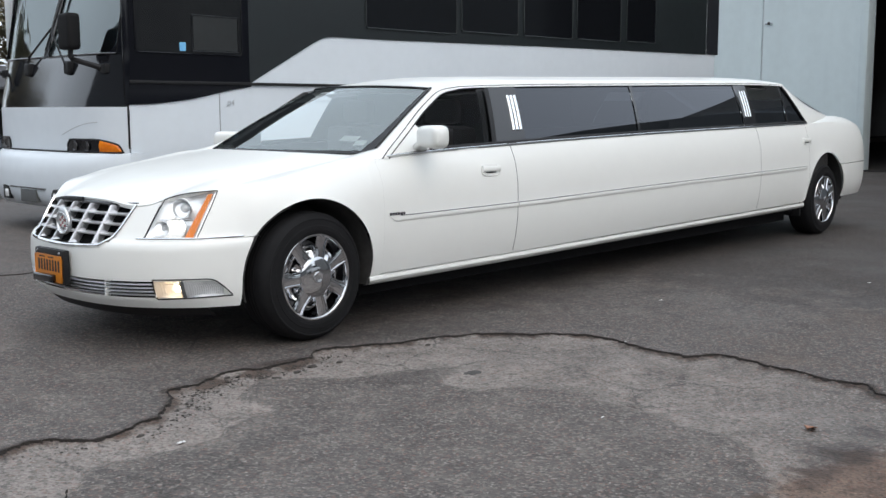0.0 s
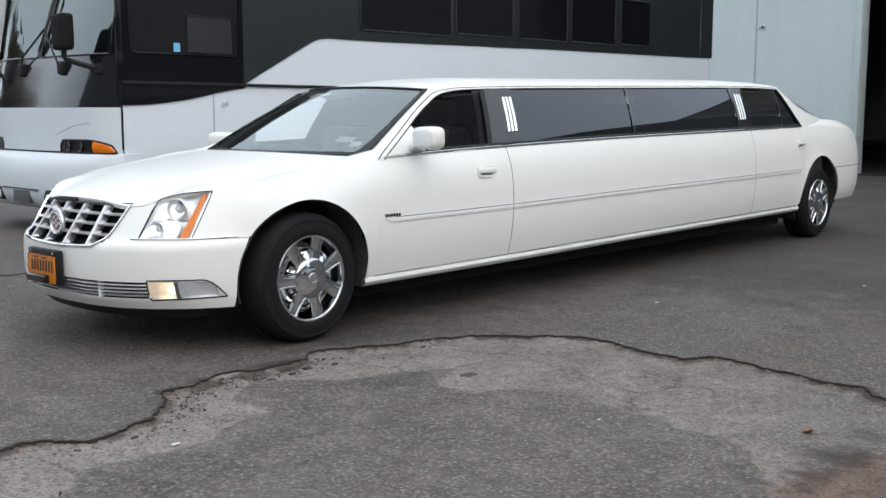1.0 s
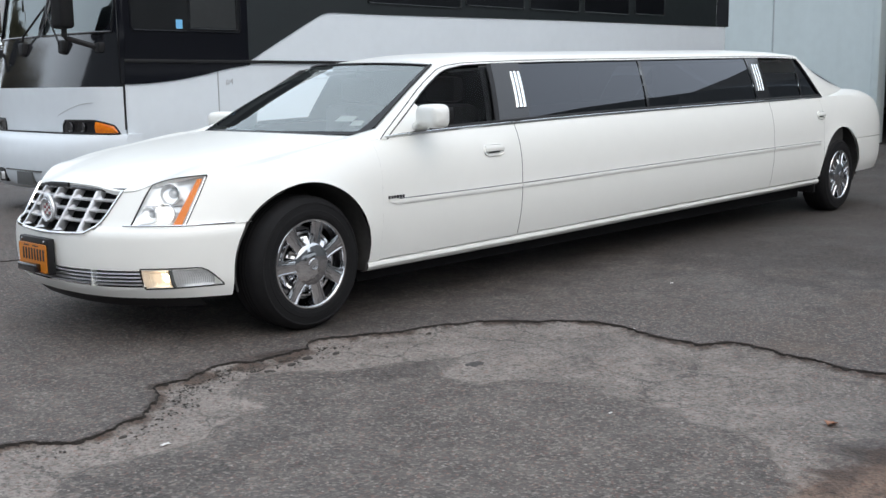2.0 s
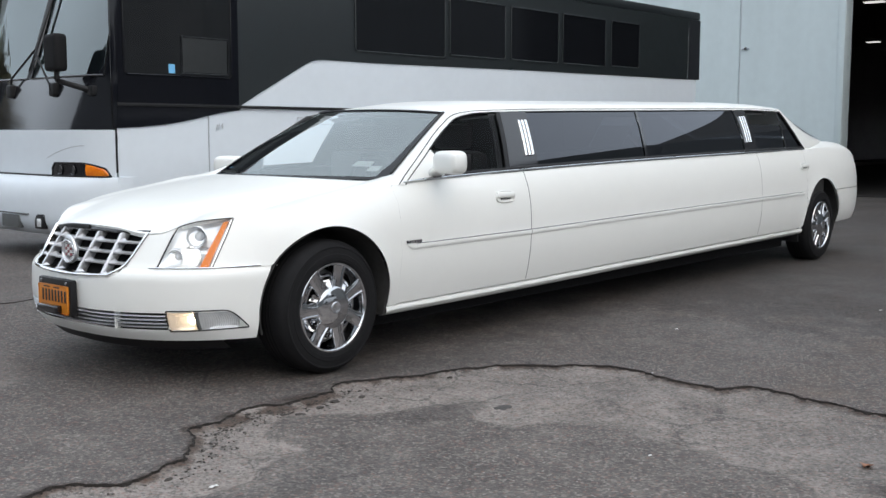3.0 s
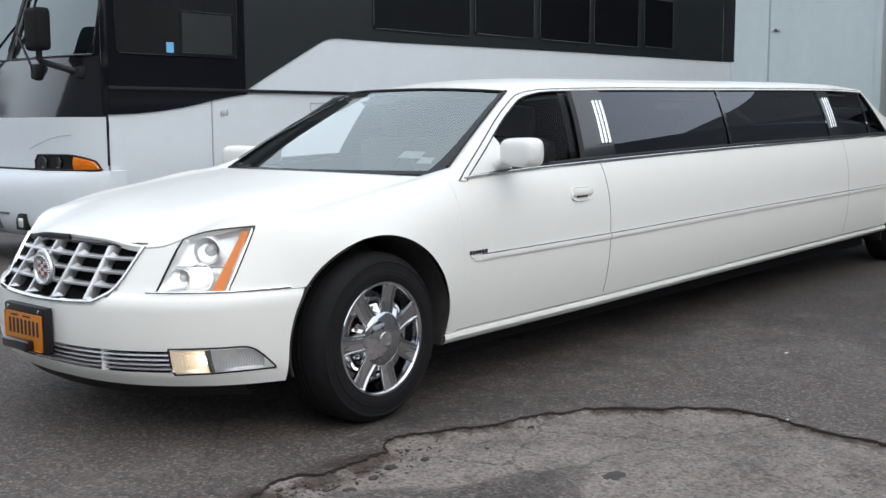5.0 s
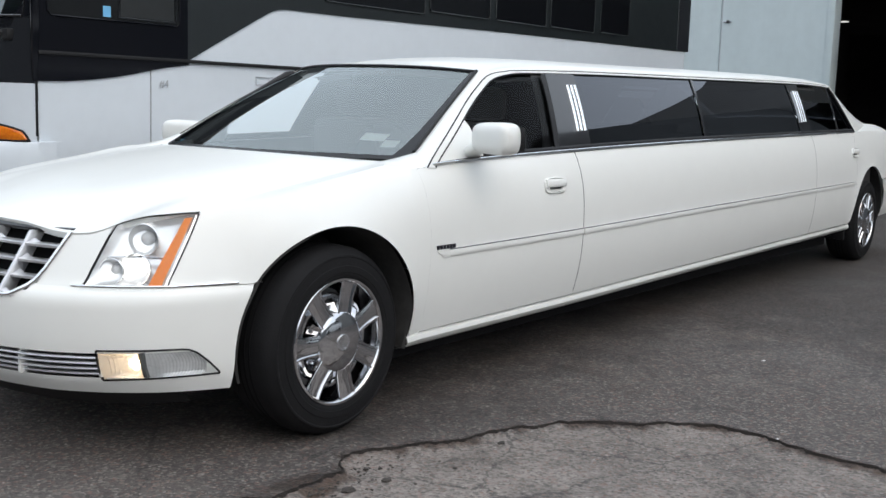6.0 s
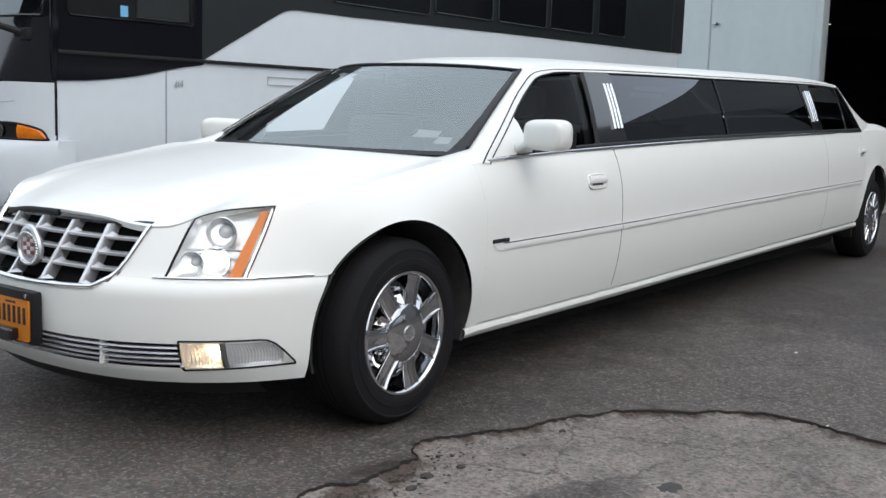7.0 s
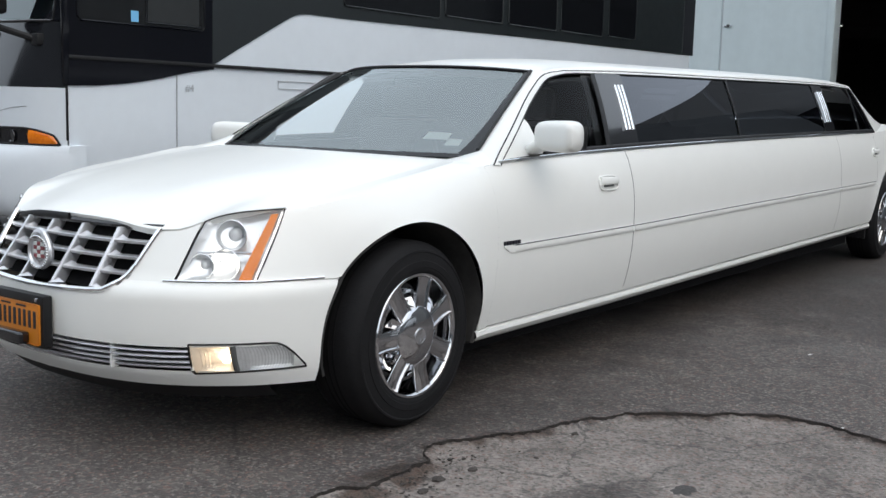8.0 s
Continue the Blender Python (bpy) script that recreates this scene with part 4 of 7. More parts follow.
# head lamps
for s in (1, -1):
    zs = lin(0.566, 0.806, 17)
    def lamp_outer(z):
        x = lamp_edge_x(z) - 0.002
        return plan_y_of(x - setback(z)) - 0.001
    def lamp_pt(u, z, dep=0.0):
        a, b = lamp_inner(z) + 0.002, lamp_outer(z)
        y = a + (b - a) * u
        zt = nose_z(min(y, 0.70)) - 0.004
        zz = 0.566 + (zt - 0.566) * (z - 0.566) / 0.24
        a, b = lamp_inner(zz) + 0.002, lamp_outer(zz)
        y = a + (b - a) * u
        return (front(y, zz) + dep, s * y, zz)
    lens = sheet([[lamp_pt(u, z, -0.002) for u in lin(0, 1, 15)] for z in zs])
    lamp = part("headlight", lens, GLASS_CLEAR, limo, "clear headlight with chrome reflectors, lit")
    part("lamp_housing", sheet([[lamp_pt(u, z, 0.003 + 0.075 * (max(math.sin(math.pi * u), 0) * max(math.sin(math.pi * (z - 0.566) / 0.24), 0)) ** 0.4) for u in lin(0, 1, 21)] for z in zs]), REFLECTOR, lamp, "chrome reflector bowl")
    rim_pts = [lamp_pt(1, z) for z in zs[1:]] + [lamp_pt(u, zs[-1]) for u in lin(1, 0, 12)] + [lamp_pt(0, z) for z in zs[:0:-1]]
    for edge_ in (rim_pts[:16], rim_pts[16:28], rim_pts[28:]):
        part("lamp_gasket", tube(edge_, 0.0022, 6), BLACK, lamp, "thin black gasket")
    part("side_marker", sheet([[lamp_pt(u, z, 0.006) for u in lin(0.78 + 0.065 * ((z - 0.566) / 0.24) ** 1.4, 0.925, 5)] for z in zs[:-1]]), AMBER, lamp, "amber marker reflector")
    part("lamp_inner_panel", sheet([[lamp_pt(u, z, 0.010) for u in lin(0.94, 1.0, 3)] for z in zs]), SATIN, lamp)
    for u, z, r, on in ((0.25, 0.628, 0.040, False), (0.54, 0.632, 0.050, True), (0.46, 0.727, 0.050, False)):
        c = Vector(lamp_pt(u, z, 0.0))
        ax = Vector((-0.80, -0.42 * (1 if s < 0 else -1), 0.0)).normalized()
        bowl = lathe([(r + 0.002, 0.006), (r, 0.010), (r * 0.9, -0.012), (r * 0.55, -0.032), (0.001, -0.040)], 28, "x", cap=False)
        q = ax.to_track_quat("X", "Z").to_matrix().to_4x4()
        bmesh.ops.transform(bowl, matrix=Matrix.Translation(c - ax * 0.022) @ q, verts=bowl.verts)
        part("reflector_bowl", bowl, REFLECTOR, lamp)
        bulb = lathe([(r * 0.46, -0.026), (r * 0.42, -0.014), (r * 0.25, -0.006), (0.001, -0.004)], 24, "x")
        bmesh.ops.transform(bulb, matrix=Matrix.Translation(c - ax * 0.026) @ q, verts=bulb.verts)
        part("bulb_lens", bulb, LAMP_ON if on else FOG_OFF, lamp, "lit projector lens" if on else "")
    part("lamp_partition", tube([lamp_pt(u, 0.680 - 0.02 * u, 0.022) for u in lin(0.05, 0.76, 10)], 0.005, 6), SATIN, lamp)
    # chrome strip between bumper and fender
    pts = [(front(y, 0.578) - 0.003, s * y, 0.579) for y in lin(0.50, 0.74, 14)]
    pts += [(x, s * (side(x, 0.582) + 0.003), 0.580 + 0.004 * t) for x, t in zip(lin(-0.56, -0.385, 10), lin(0, 1, 10))]
    part("bumper_chrome_strip", tube(pts, 0.0045, 6), CHROME, limo, "thin chrome strip")

# lower grille and fog lamps
lg = part("lower_grille", sheet([[(front(y, z) + 0.045, y, z) for y in lin(-0.82, 0.82, 41)] for z in lin(0.282, 0.384, 4)]), VOID, limo, "lower grille with silver horizontal slats")
for z in (0.302, 0.320, 0.338, 0.356):
    rows = []
    for y in lin(-0.594, 0.594, 33):
        x = front(y, z)
        rows.append([(x + 0.003, y, z - 0.004), (x - 0.002, y, z), (x + 0.003, y, z + 0.004), (x + 0.030, y, z + 0.004), (x + 0.030, y, z - 0.004)])
    part("grille_slat", sheet(rows, close=True), GRILLE_SILVER, lg)
for y in (-0.36, 0.36):
    part("grille_divider", box(front(y, 0.34) + 0.004, y - 0.006, 0.290, front(y, 0.34) + 0.03, y + 0.006, 0.374), PAINT, lg)
for s in (1, -1):
    def fog_pt(u, v, d=0.0):
        y = 0.597 + 0.215 * u
        lo, hi = 0.280, 0.380
        lo += 0.010 * u
        if u > 0.78:
            k = (u - 0.78) / 0.22
            hi = hi - 0.082 * k ** 2.4
        z = lo + (hi - lo) * v
        return (front(y, z) + d, s * y, z)
    us, vs = lin(0, 1, 19), lin(0, 1, 7)
    fog = part("fog_light", sheet([[fog_pt(u, v, -0.0048) for u in us] for v in vs]), GLASS_CLEAR, limo, "clear ribbed fog light, its inner half lit amber")
    part("fog_lit_half", sheet([[fog_pt(u, v, -0.0008 + (0.038 if j % 2 else 0.030) * max(math.sin(math.pi * v) * math.sin(math.pi * (u - 0.02) / 0.41), 0) ** 0.6) for j, u in enumerate(lin(0.02, 0.43, 27))] for v in vs]), FOG_BOWL, fog, "warm lit bulb chamber")
    c_ = Vector(fog_pt(0.33, 0.5, 0.014))
    q_ = lathe([(0.001, -0.004), (0.009, -0.002), (0.016, 0.004), (0.018, 0.012)], 16, "x", c_)
    part("fog_bulb", q_, FOG_ON, fog, "lit warm bulb")
    rows = []
    for v in vs:
        rows.append([fog_pt(u, v, (-0.0026 if j % 2 else -0.0008) + 0.034 * max(math.sin(math.pi * v) * math.sin(math.pi * (u - 0.48) / 0.518), 0) ** 0.7) for j, u in enumerate(lin(0.48, 0.998, 45))])
    part("fog_ribbed_half", sheet(rows), FOG_REFLECT, fog, "ribbed clear reflector", smooth=False)
    loop = [fog_pt(u, 0) for u in us] + [fog_pt(1, v) for v in vs] + [fog_pt(u, 1) for u in us[::-1]] + [fog_pt(0, v) for v in vs[::-1]]
    part("grille_end", box(front(0.6, 0.33) + 0.004, s * 0.596 - 0.005, 0.292, front(0.6, 0.33) + 0.03, s * 0.596 + 0.005, 0.374, 0.002), PAINT, lg)
    part("fog_bezel", tube(loop, 0.0034, 6), BLACK, fog, "black bezel")
    part("fog_divider", tube([fog_pt(0.455, v, 0.004) for v in lin(0.06, 0.94, 7)], 0.009, 6), DASH, fog)

# number plate
px = front(0, 0.42) - 0.016
plate = part("number_plate", box(px - 0.022, -0.136, 0.325, px + 0.016, 0.162, 0.505, 0.012), BLACK, limo, "yellow number plate in a black bracket")
part("plate_sheet", box(px - 0.027, -0.120, 0.336, px - 0.0215, 0.150, 0.474, 0.008), PLATE, plate, "yellow plate sheet")
for k in range(8):
    y = -0.102 + 0.0290 * k
    part("plate_bar", box(px - 0.0290, y, 0.392, px - 0.0262, y + 0.0150, 0.450, 0.001, 1), INK, plate)
for y in (-0.045, 0.045):
    part("plate_line", box(px - 0.0290, y, 0.4590, px - 0.0262, y + 0.055, 0.4650), INK, plate)
part("plate_lower_bar", box(px - 0.060, -0.062, 0.338, px - 0.024, 0.120, 0.378, 0.010, 3), GLOSSBLACK, plate, "black clip across the foot of the plate")
for y in (-0.100, 0.128):
    part("plate_bolt", lathe([(0.007, -0.003), (0.007, 0.003), (0.001, 0.004)], 10, "x", (px - 0.024, y, 0.489)), SATIN, plate)

# glasshouse
WS_TOP, WS_LOW = Vector((1.213, -0.612, 1.330)), Vector((0.625, -0.745, 0.991))      # driver's edge of the glass
def set_back(t, f):
    """The passenger's edge of the windscreen lies a little further back, foot (t 0) to roof (t 1)."""
    return (0.055 + 0.03 * t + 0.035 * t ** 3) * max(f, 0) ** 2.5

def ws_top(y):
    q = abs(y) / 0.612
    return 1.098 + 0.115 * q ** 2.6, 1.350 - 0.020 * q ** 2.6

# the shut line round the front door's frame, on to the roof
window_front = [(0.545, 0.937), (0.600, 0.974), (0.660, 1.011), (0.730, 1.053), (0.800, 1.095), (0.880, 1.143), (0.958, 1.189), (1.035, 1.230), (1.105, 1.265), (1.155, 1.290), (1.200, 1.309), (1.245, 1.322), (1.295, 1.331), (1.360, 1.338)]
def front_y(x, z):
    """Half the width at the door frame, which leans in towards the roof."""
    return glass_y(x, z) - 0.03 * min(max((z - 0.937) / 0.3, 0), 1) * (1 - step(1.45, 2.0, x))

def gap_z(x):
    return glass_top(x) + 0.012 if x > 1.36 else window_z(x)

window_z = curve([p[0] for p in window_front] + [1.44], [p[1] for p in window_front] + [1.3445])
rows = []
for t in lin(0, 1, 15):
    r = []
    for f in lin(-1, 1, 25):
        a = abs(f)
        low = WS_LOW + (WS_LOW - WS_TOP) * 0.10
        yb_, xb, zb_ = -low.y * f, 0.225 + (low.x - 0.225) * a ** 2.2, 0.960 - (0.960 - low.z) * a ** 2.4
        xt, zt = ws_top(0.612 * f)
        r.append((xb + (xt - xb) * t + set_back(t, f), yb_ + (0.612 * f - yb_) * t, zb_ + (zt - zb_) * t + 0.026 * math.sin(math.pi * t) * (1 - 0.80 * a ** 2)))
    rows.append(r)
screen_rows = rows
part("windscreen", sheet(rows), GLASS_SCREEN, limo, "tinted windscreen reflecting the sky").visible_shadow = False
for name, pts, r in (("windscreen_seal", [Vector(p) + Vector((-0.003, 0, 0.001)) for p in rows[-1]], 0.007), ("windscreen_seal", [Vector(row[0]) + Vector((0, 0.003, 0.005)) for row in rows[1:]], 0.008), ("windscreen_seal", [Vector(row[-1]) + Vector((0, -0.003, 0.005)) for row in rows[1:]], 0.008)):
    part(name, tube(pts, r, 6), BLACK, limo, "black rubber seal")
for s in (1, -1):     # printed black border at the sides, widened on the passenger's as a dark reflection
    rows = []
    for row in screen_rows:
        q = row if s > 0 else row[::-1]
        a = Vector(q[0])
        t = len(rows) / 14
        w = 0.45 + 0.5 * (1 - t) ** 5 if s > 0 else 2.1 + 2.2 * (1 - t) ** 1.1
        at = lambda g: Vector(q[int(g)]).lerp(Vector(q[int(g) + 1]), g - int(g))
        rows.append([p + Vector((-0.0025, 0, 0.0025)) for p in [a] + [at(w * k / 10) for k in range(1, 11)]])
    part("glass_border", sheet(rows), FRIT_REFLECTION, limo, "black printed border of the glass, with its painted dark reflection")
for lo, hi in ((0.0, 0.50), (13.78, 14.0)):     # and along its foot and top
    rows = []
    for i in (lo, (lo + hi) / 2, hi):
        k = min(int(i), 13)
        rows.append([Vector(p).lerp(Vector(q), i - k) + Vector((-0.002, 0, 0.002)) for p, q in zip(screen_rows[k], screen_rows[k + 1])])
    part("glass_border", sheet(rows), FRIT_REFLECTION, limo, "black printed border of the glass, with its painted dark reflection")
part("cowl", tube([(cowl_x(y) + 0.006, y, 0.962 - 0.020 * (y / 0.79) ** 2) for y in lin(-0.60, 0.60, 31)], 0.007, 6), BLACK, limo, "black cowl at the foot of the windscreen")

def pillar_line(t):
    """The driver's edge of the windscreen, foot to roof."""
    return WS_LOW.lerp(WS_TOP, t) + Vector((0, 0, 0.006 * math.sin(math.pi * t)))

def roof_corner(f):
    """From the top of the windscreen's edge to the door frame."""
    a, b = WS_TOP, Vector((1.295, -front_y(1.295, 1.331), 1.331))
    return a.lerp(b, f) + Vector((0.0, 0.0, 0.010 * math.sin(math.pi * f)))

for s in (1, -1):
    rows = []
    keys = window_front[:13]
    n = len(keys)
    for i, (x, z) in enumerate(keys):
        t = -0.06 + 1.06 * i / (n - 1)
        a = pillar_line(max(t, 0)) + (WS_LOW - WS_TOP) * max(-t, 0)
        b = Vector((x, -front_y(x, z), z))
        up = 0.4 + 0.6 * math.sin(math.pi * min(max(t, 0), 1))
        if i == n - 1:
            pts = [roof_corner(f) for f in (0, 0.2, 0.5, 0.8, 1.0)]
        else:
            pts = [a] + [a.lerp(b, f) + Vector((-0.001, -0.007, 0.003)) * math.sin(math.pi * f) * up for f in (0.2, 0.5, 0.8)] + [b]
        if s < 0:     # the passenger's pillar falls away a little more behind the glass
            k_ = min(1, 5 * (1 - max(t, 0)))
            pts = [p + Vector((set_back(max(t, 0), 1) + 0.035 * k_ * min(1, 1.6 * j / 4 + 0.25), 0, -0.028 * k_ * min(1, 1.6 * j / 4 + 0.25))) for j, p in enumerate(pts)]
        pts = [pts[0] + Vector((0.01, 0.02, -0.012))] + pts + [pts[-1] + Vector((0.008, 0.02, -0.006))]
        rows.append([(p.x, p.y * s, p.z) for p in pts])
    bm = sheet(rows)
    if sum(f.normal.y * f.calc_area() for f in bm.faces) * s > 0:
        bmesh.ops.reverse_faces(bm, faces=bm.faces)
    part("windscreen_pillar", bm, PAINT, limo)
    # base of the pillar, between bonnet and door
    rows = []
    for x in lin(0.372, 0.66, 13):
        yb_ = side(x, belt_z(x))
        q = min(max((x - 0.470) / 0.155, 0), 1.25)
        yi, zi = 0.700 + 0.045 * q, 0.953 + 0.036 * q
        zo = belt_z(x) - 0.004
        sink = 0.030 * (1 - step(0.372, 0.465, x))
        rows.append([(x, -s * (yb_ - 0.001), zo), (x, -s * (yb_ - 0.018), zo + 0.010), (x, -s * (yi * 0.45 + (yb_ - 0.02) * 0.55), zo * 0.5 + zi * 0.5 + 0.010 - 0.6 * sink), (x, -s * (yi + 0.015), zi + 0.001 - sink), (x, -s * yi, zi - 0.003 - sink), (x, -s * (yi - 0.03), zi - 0.008 - sink), (x, -s * (yi - 0.10), zi - 0.035 - sink)])
    part("pillar_foot", sheet(rows), PAINT, limo)
    # dark trim and printed border behind the edge of the glass
    rows = []
    for t in lin(-0.08, 1, 12):
        a = WS_LOW.lerp(WS_TOP, t) + Vector((0.006, 0.004, -0.006))
        rows.append([(p.x, p.y * s, p.z) for p in (a, a + Vector((-0.006, 0.030, 0.001)), a + Vector((0.022, 0.060, -0.005)), a + Vector((0.07, 0.055, -0.03)), a + Vector((0.08, 0.01, -0.04)))])
    part("inner_pillar_trim", sheet(rows), BLACK, limo, "dark inner pillar trim")

# roof with its rolled edges
Y_END = front_y(1.295, 1.331)
rows = []
for k in range(70):
    t = (k / 69) ** 1.25
    r = []
    for g in [-1.0, -1.0, -0.994, -0.98, -0.96] + lin(-0.933, 0.933, 27) + [0.96, 0.98, 0.994, 1.0, 1.0]:
        i = len(r)
        a = abs(g)
        if a * Y_END <= 0.612:
            x0, z0 = ws_top(a * Y_END)
        else:
            c = roof_corner((a * Y_END - 0.612) / (Y_END - 0.612))
            x0, z0 = c.x, c.z
        if g > 0:
            x0 += set_back(1, min(a * Y_END / 0.612, 1))
        x1 = 6.02 - 0.09 * a ** 2
        x = x0 + (x1 - x0) * t

        def section(xx):
            zz = gap_z(max(xx, 1.295)) - 0.010 * step(5.6, 6.0, xx)
            return zz + 0.006 + 0.020 * (1 - a ** 14) ** 0.5 + 0.042 * (1 - a ** 2.4)
        z = section(x) - (section(x0) - z0) * (1 - step(x0 - 0.3, x0 + 0.75, x)) / (1 - step(-0.3, 0.75, 0))
        y = a * (front_y(max(x, 1.295), gap_z(max(x, 1.295))) - 0.001)
        if i in (0, 36):
            z -= 0.006
        r.append((x, math.copysign(y, g), z))
    rows.append(r)
bm = sheet(rows)
if sum(f.normal.z for f in bm.faces) < 0:
    bmesh.ops.reverse_faces(bm, faces=bm.faces)
part("roof", bm, PAINT, limo)
part("headliner", sheet([[(x, y * 0.95, z - 0.045) for x, y, z in row] for row in rows[2::4]]), HEADLINER, limo, "grey fabric headliner")
# rear screen, rear pillars and boot
rw = []
for t in lin(0, 1, 9):
    rw.append([(6.02 - 0.09 * f * f + 1.03 * t, (0.640 + 0.03 * t) * f, 1.432 + 0.04 * (1 - f * f) + (1.140 - 1.432 - 0.01 * (1 - f * f)) * t - 0.012 * math.sin(math.pi * t)) for f in lin(-1, 1, 15)])
part("rear_screen", sheet(rw), GLASS_TINT, limo, "dark rear screen")
window_rear = [(5.850, 1.408), (5.885, 1.36), (5.925, 1.28), (5.965, 1.21), (6.005, 1.14), (6.055, 1.072)]
for s in (1, -1):
    rows = []
    n = len(window_rear)
    for i, (x, z) in enumerate(window_rear):
        t = i / (n - 1)
        b = Vector((x, -glass_y(x, z), z))
        a = Vector((5.93 + 1.05 * t, -0.645 - 0.045 * t, 1.432 - 0.305 * t - 0.030 * math.sin(math.pi * t)))
        row = [b + Vector((-0.005, 0.03, 0)), b] + [b.lerp(a, f) + Vector((0, -0.018 * math.sin(math.pi * f), 0.012 * math.sin(math.pi * f))) for f in (0.2, 0.4, 0.6, 0.8)] + [a, a + Vector((0, 0.03, -0.01))]
        rows.append([(p.x, p.y * s, p.z) for p in row])
    # the pillar's foot runs into the quarter panel
    rows.append([(p[0] + 0.02, s * -max(abs(p[1]), side(min(p[0], 7.0), 1.06) - 0.03 - 0.04 * j), belt_z(p[0]) - 0.01 + 0.006 * j) for j, p in enumerate(rows[-1])])
    bm = sheet(rows)
    if sum(f.normal.y * f.calc_area() for f in bm.faces) * s > 0:
        bmesh.ops.reverse_faces(bm, faces=bm.faces)
    part("rear_pillar", bm, PAINT, limo)
rows = [[(x, y, z + 0.03 * (1 - (y / 0.70) ** 2)) for y in lin(-0.70, 0.70, 15)] for x, z in ((6.92, 1.130), (7.0, 1.130), (7.15, 1.122), (7.35, 1.100), (7.55, 1.055), (7.66, 1.005), (7.70, 0.94))]
part("boot_lid", sheet(rows), PAINT, limo)
rear_x = curve([0, 0.4, 0.6, 0.75, 0.80, 0.86], [7.76, 7.745, 7.715, 7.655, 7.605, 7.48])
for name, z0, z1, lean in (("rear_panel", 0.676, 0.985, 0.16), ("rear_bumper", 0.34, 0.668, 0.0)):
    rows = []
    for z in lin(z0, z1, 9):
        inset = 0.05 * ((0.45 - z) / 0.11) ** 2 if z < 0.45 else 0.0
        extra = 0.025 if lean == 0 else 0.0
        row = [(rear_x(abs(y)) + extra - inset - lean * (z - z0), y, z) for y in lin(-0.80, 0.80, 33)]
        if lean == 0:
            left = [(x, -(side(x, max(z, 0.4)) + 0.006 - inset * 0.6), z) for x in lin(6.40 + math.sqrt(max(0.425 ** 2 - max(z - 0.365, 0) ** 2, 0)) + 0.002, 7.5, 14)]
            row = left + row + [(x, -y, zz) for x, y, zz in left[::-1]]
        rows.append(row)
    bm = sheet(rows)
    part(name, bm, PAINT, limo)

# side glass
def pane(name, x_low, x_high, material, parent, label="", z_cut=None, off=-0.004, n=(9, 8), s=1):
    """Side glass between two leaning edges: (bottom, top) places along the car."""
    rows = []
    for v in lin(0, 1, n[1]):
        r = []
        for u in lin(0, 1, n[0]):
            xb_ = x_low[0] + (x_high[0] - x_low[0]) * u
            xt_ = x_low[1] + (x_high[1] - x_low[1]) * u
            zb_, zt = belt_z(xb_) + 0.004, min(glass_top(xt_), z_cut or 9)
            x, z = xb_ + (xt_ - xb_) * v, zb_ + (zt - zb_) * v
            r.append((x, -s * (glass_y(x, z) + off), z))
        rows.append(r)
    bm = sheet(rows)
    if sum(f.normal.y for f in bm.faces) * s > 0:
        bmesh.ops.reverse_faces(bm, faces=bm.faces)
    return part(name, bm, material, parent, label)

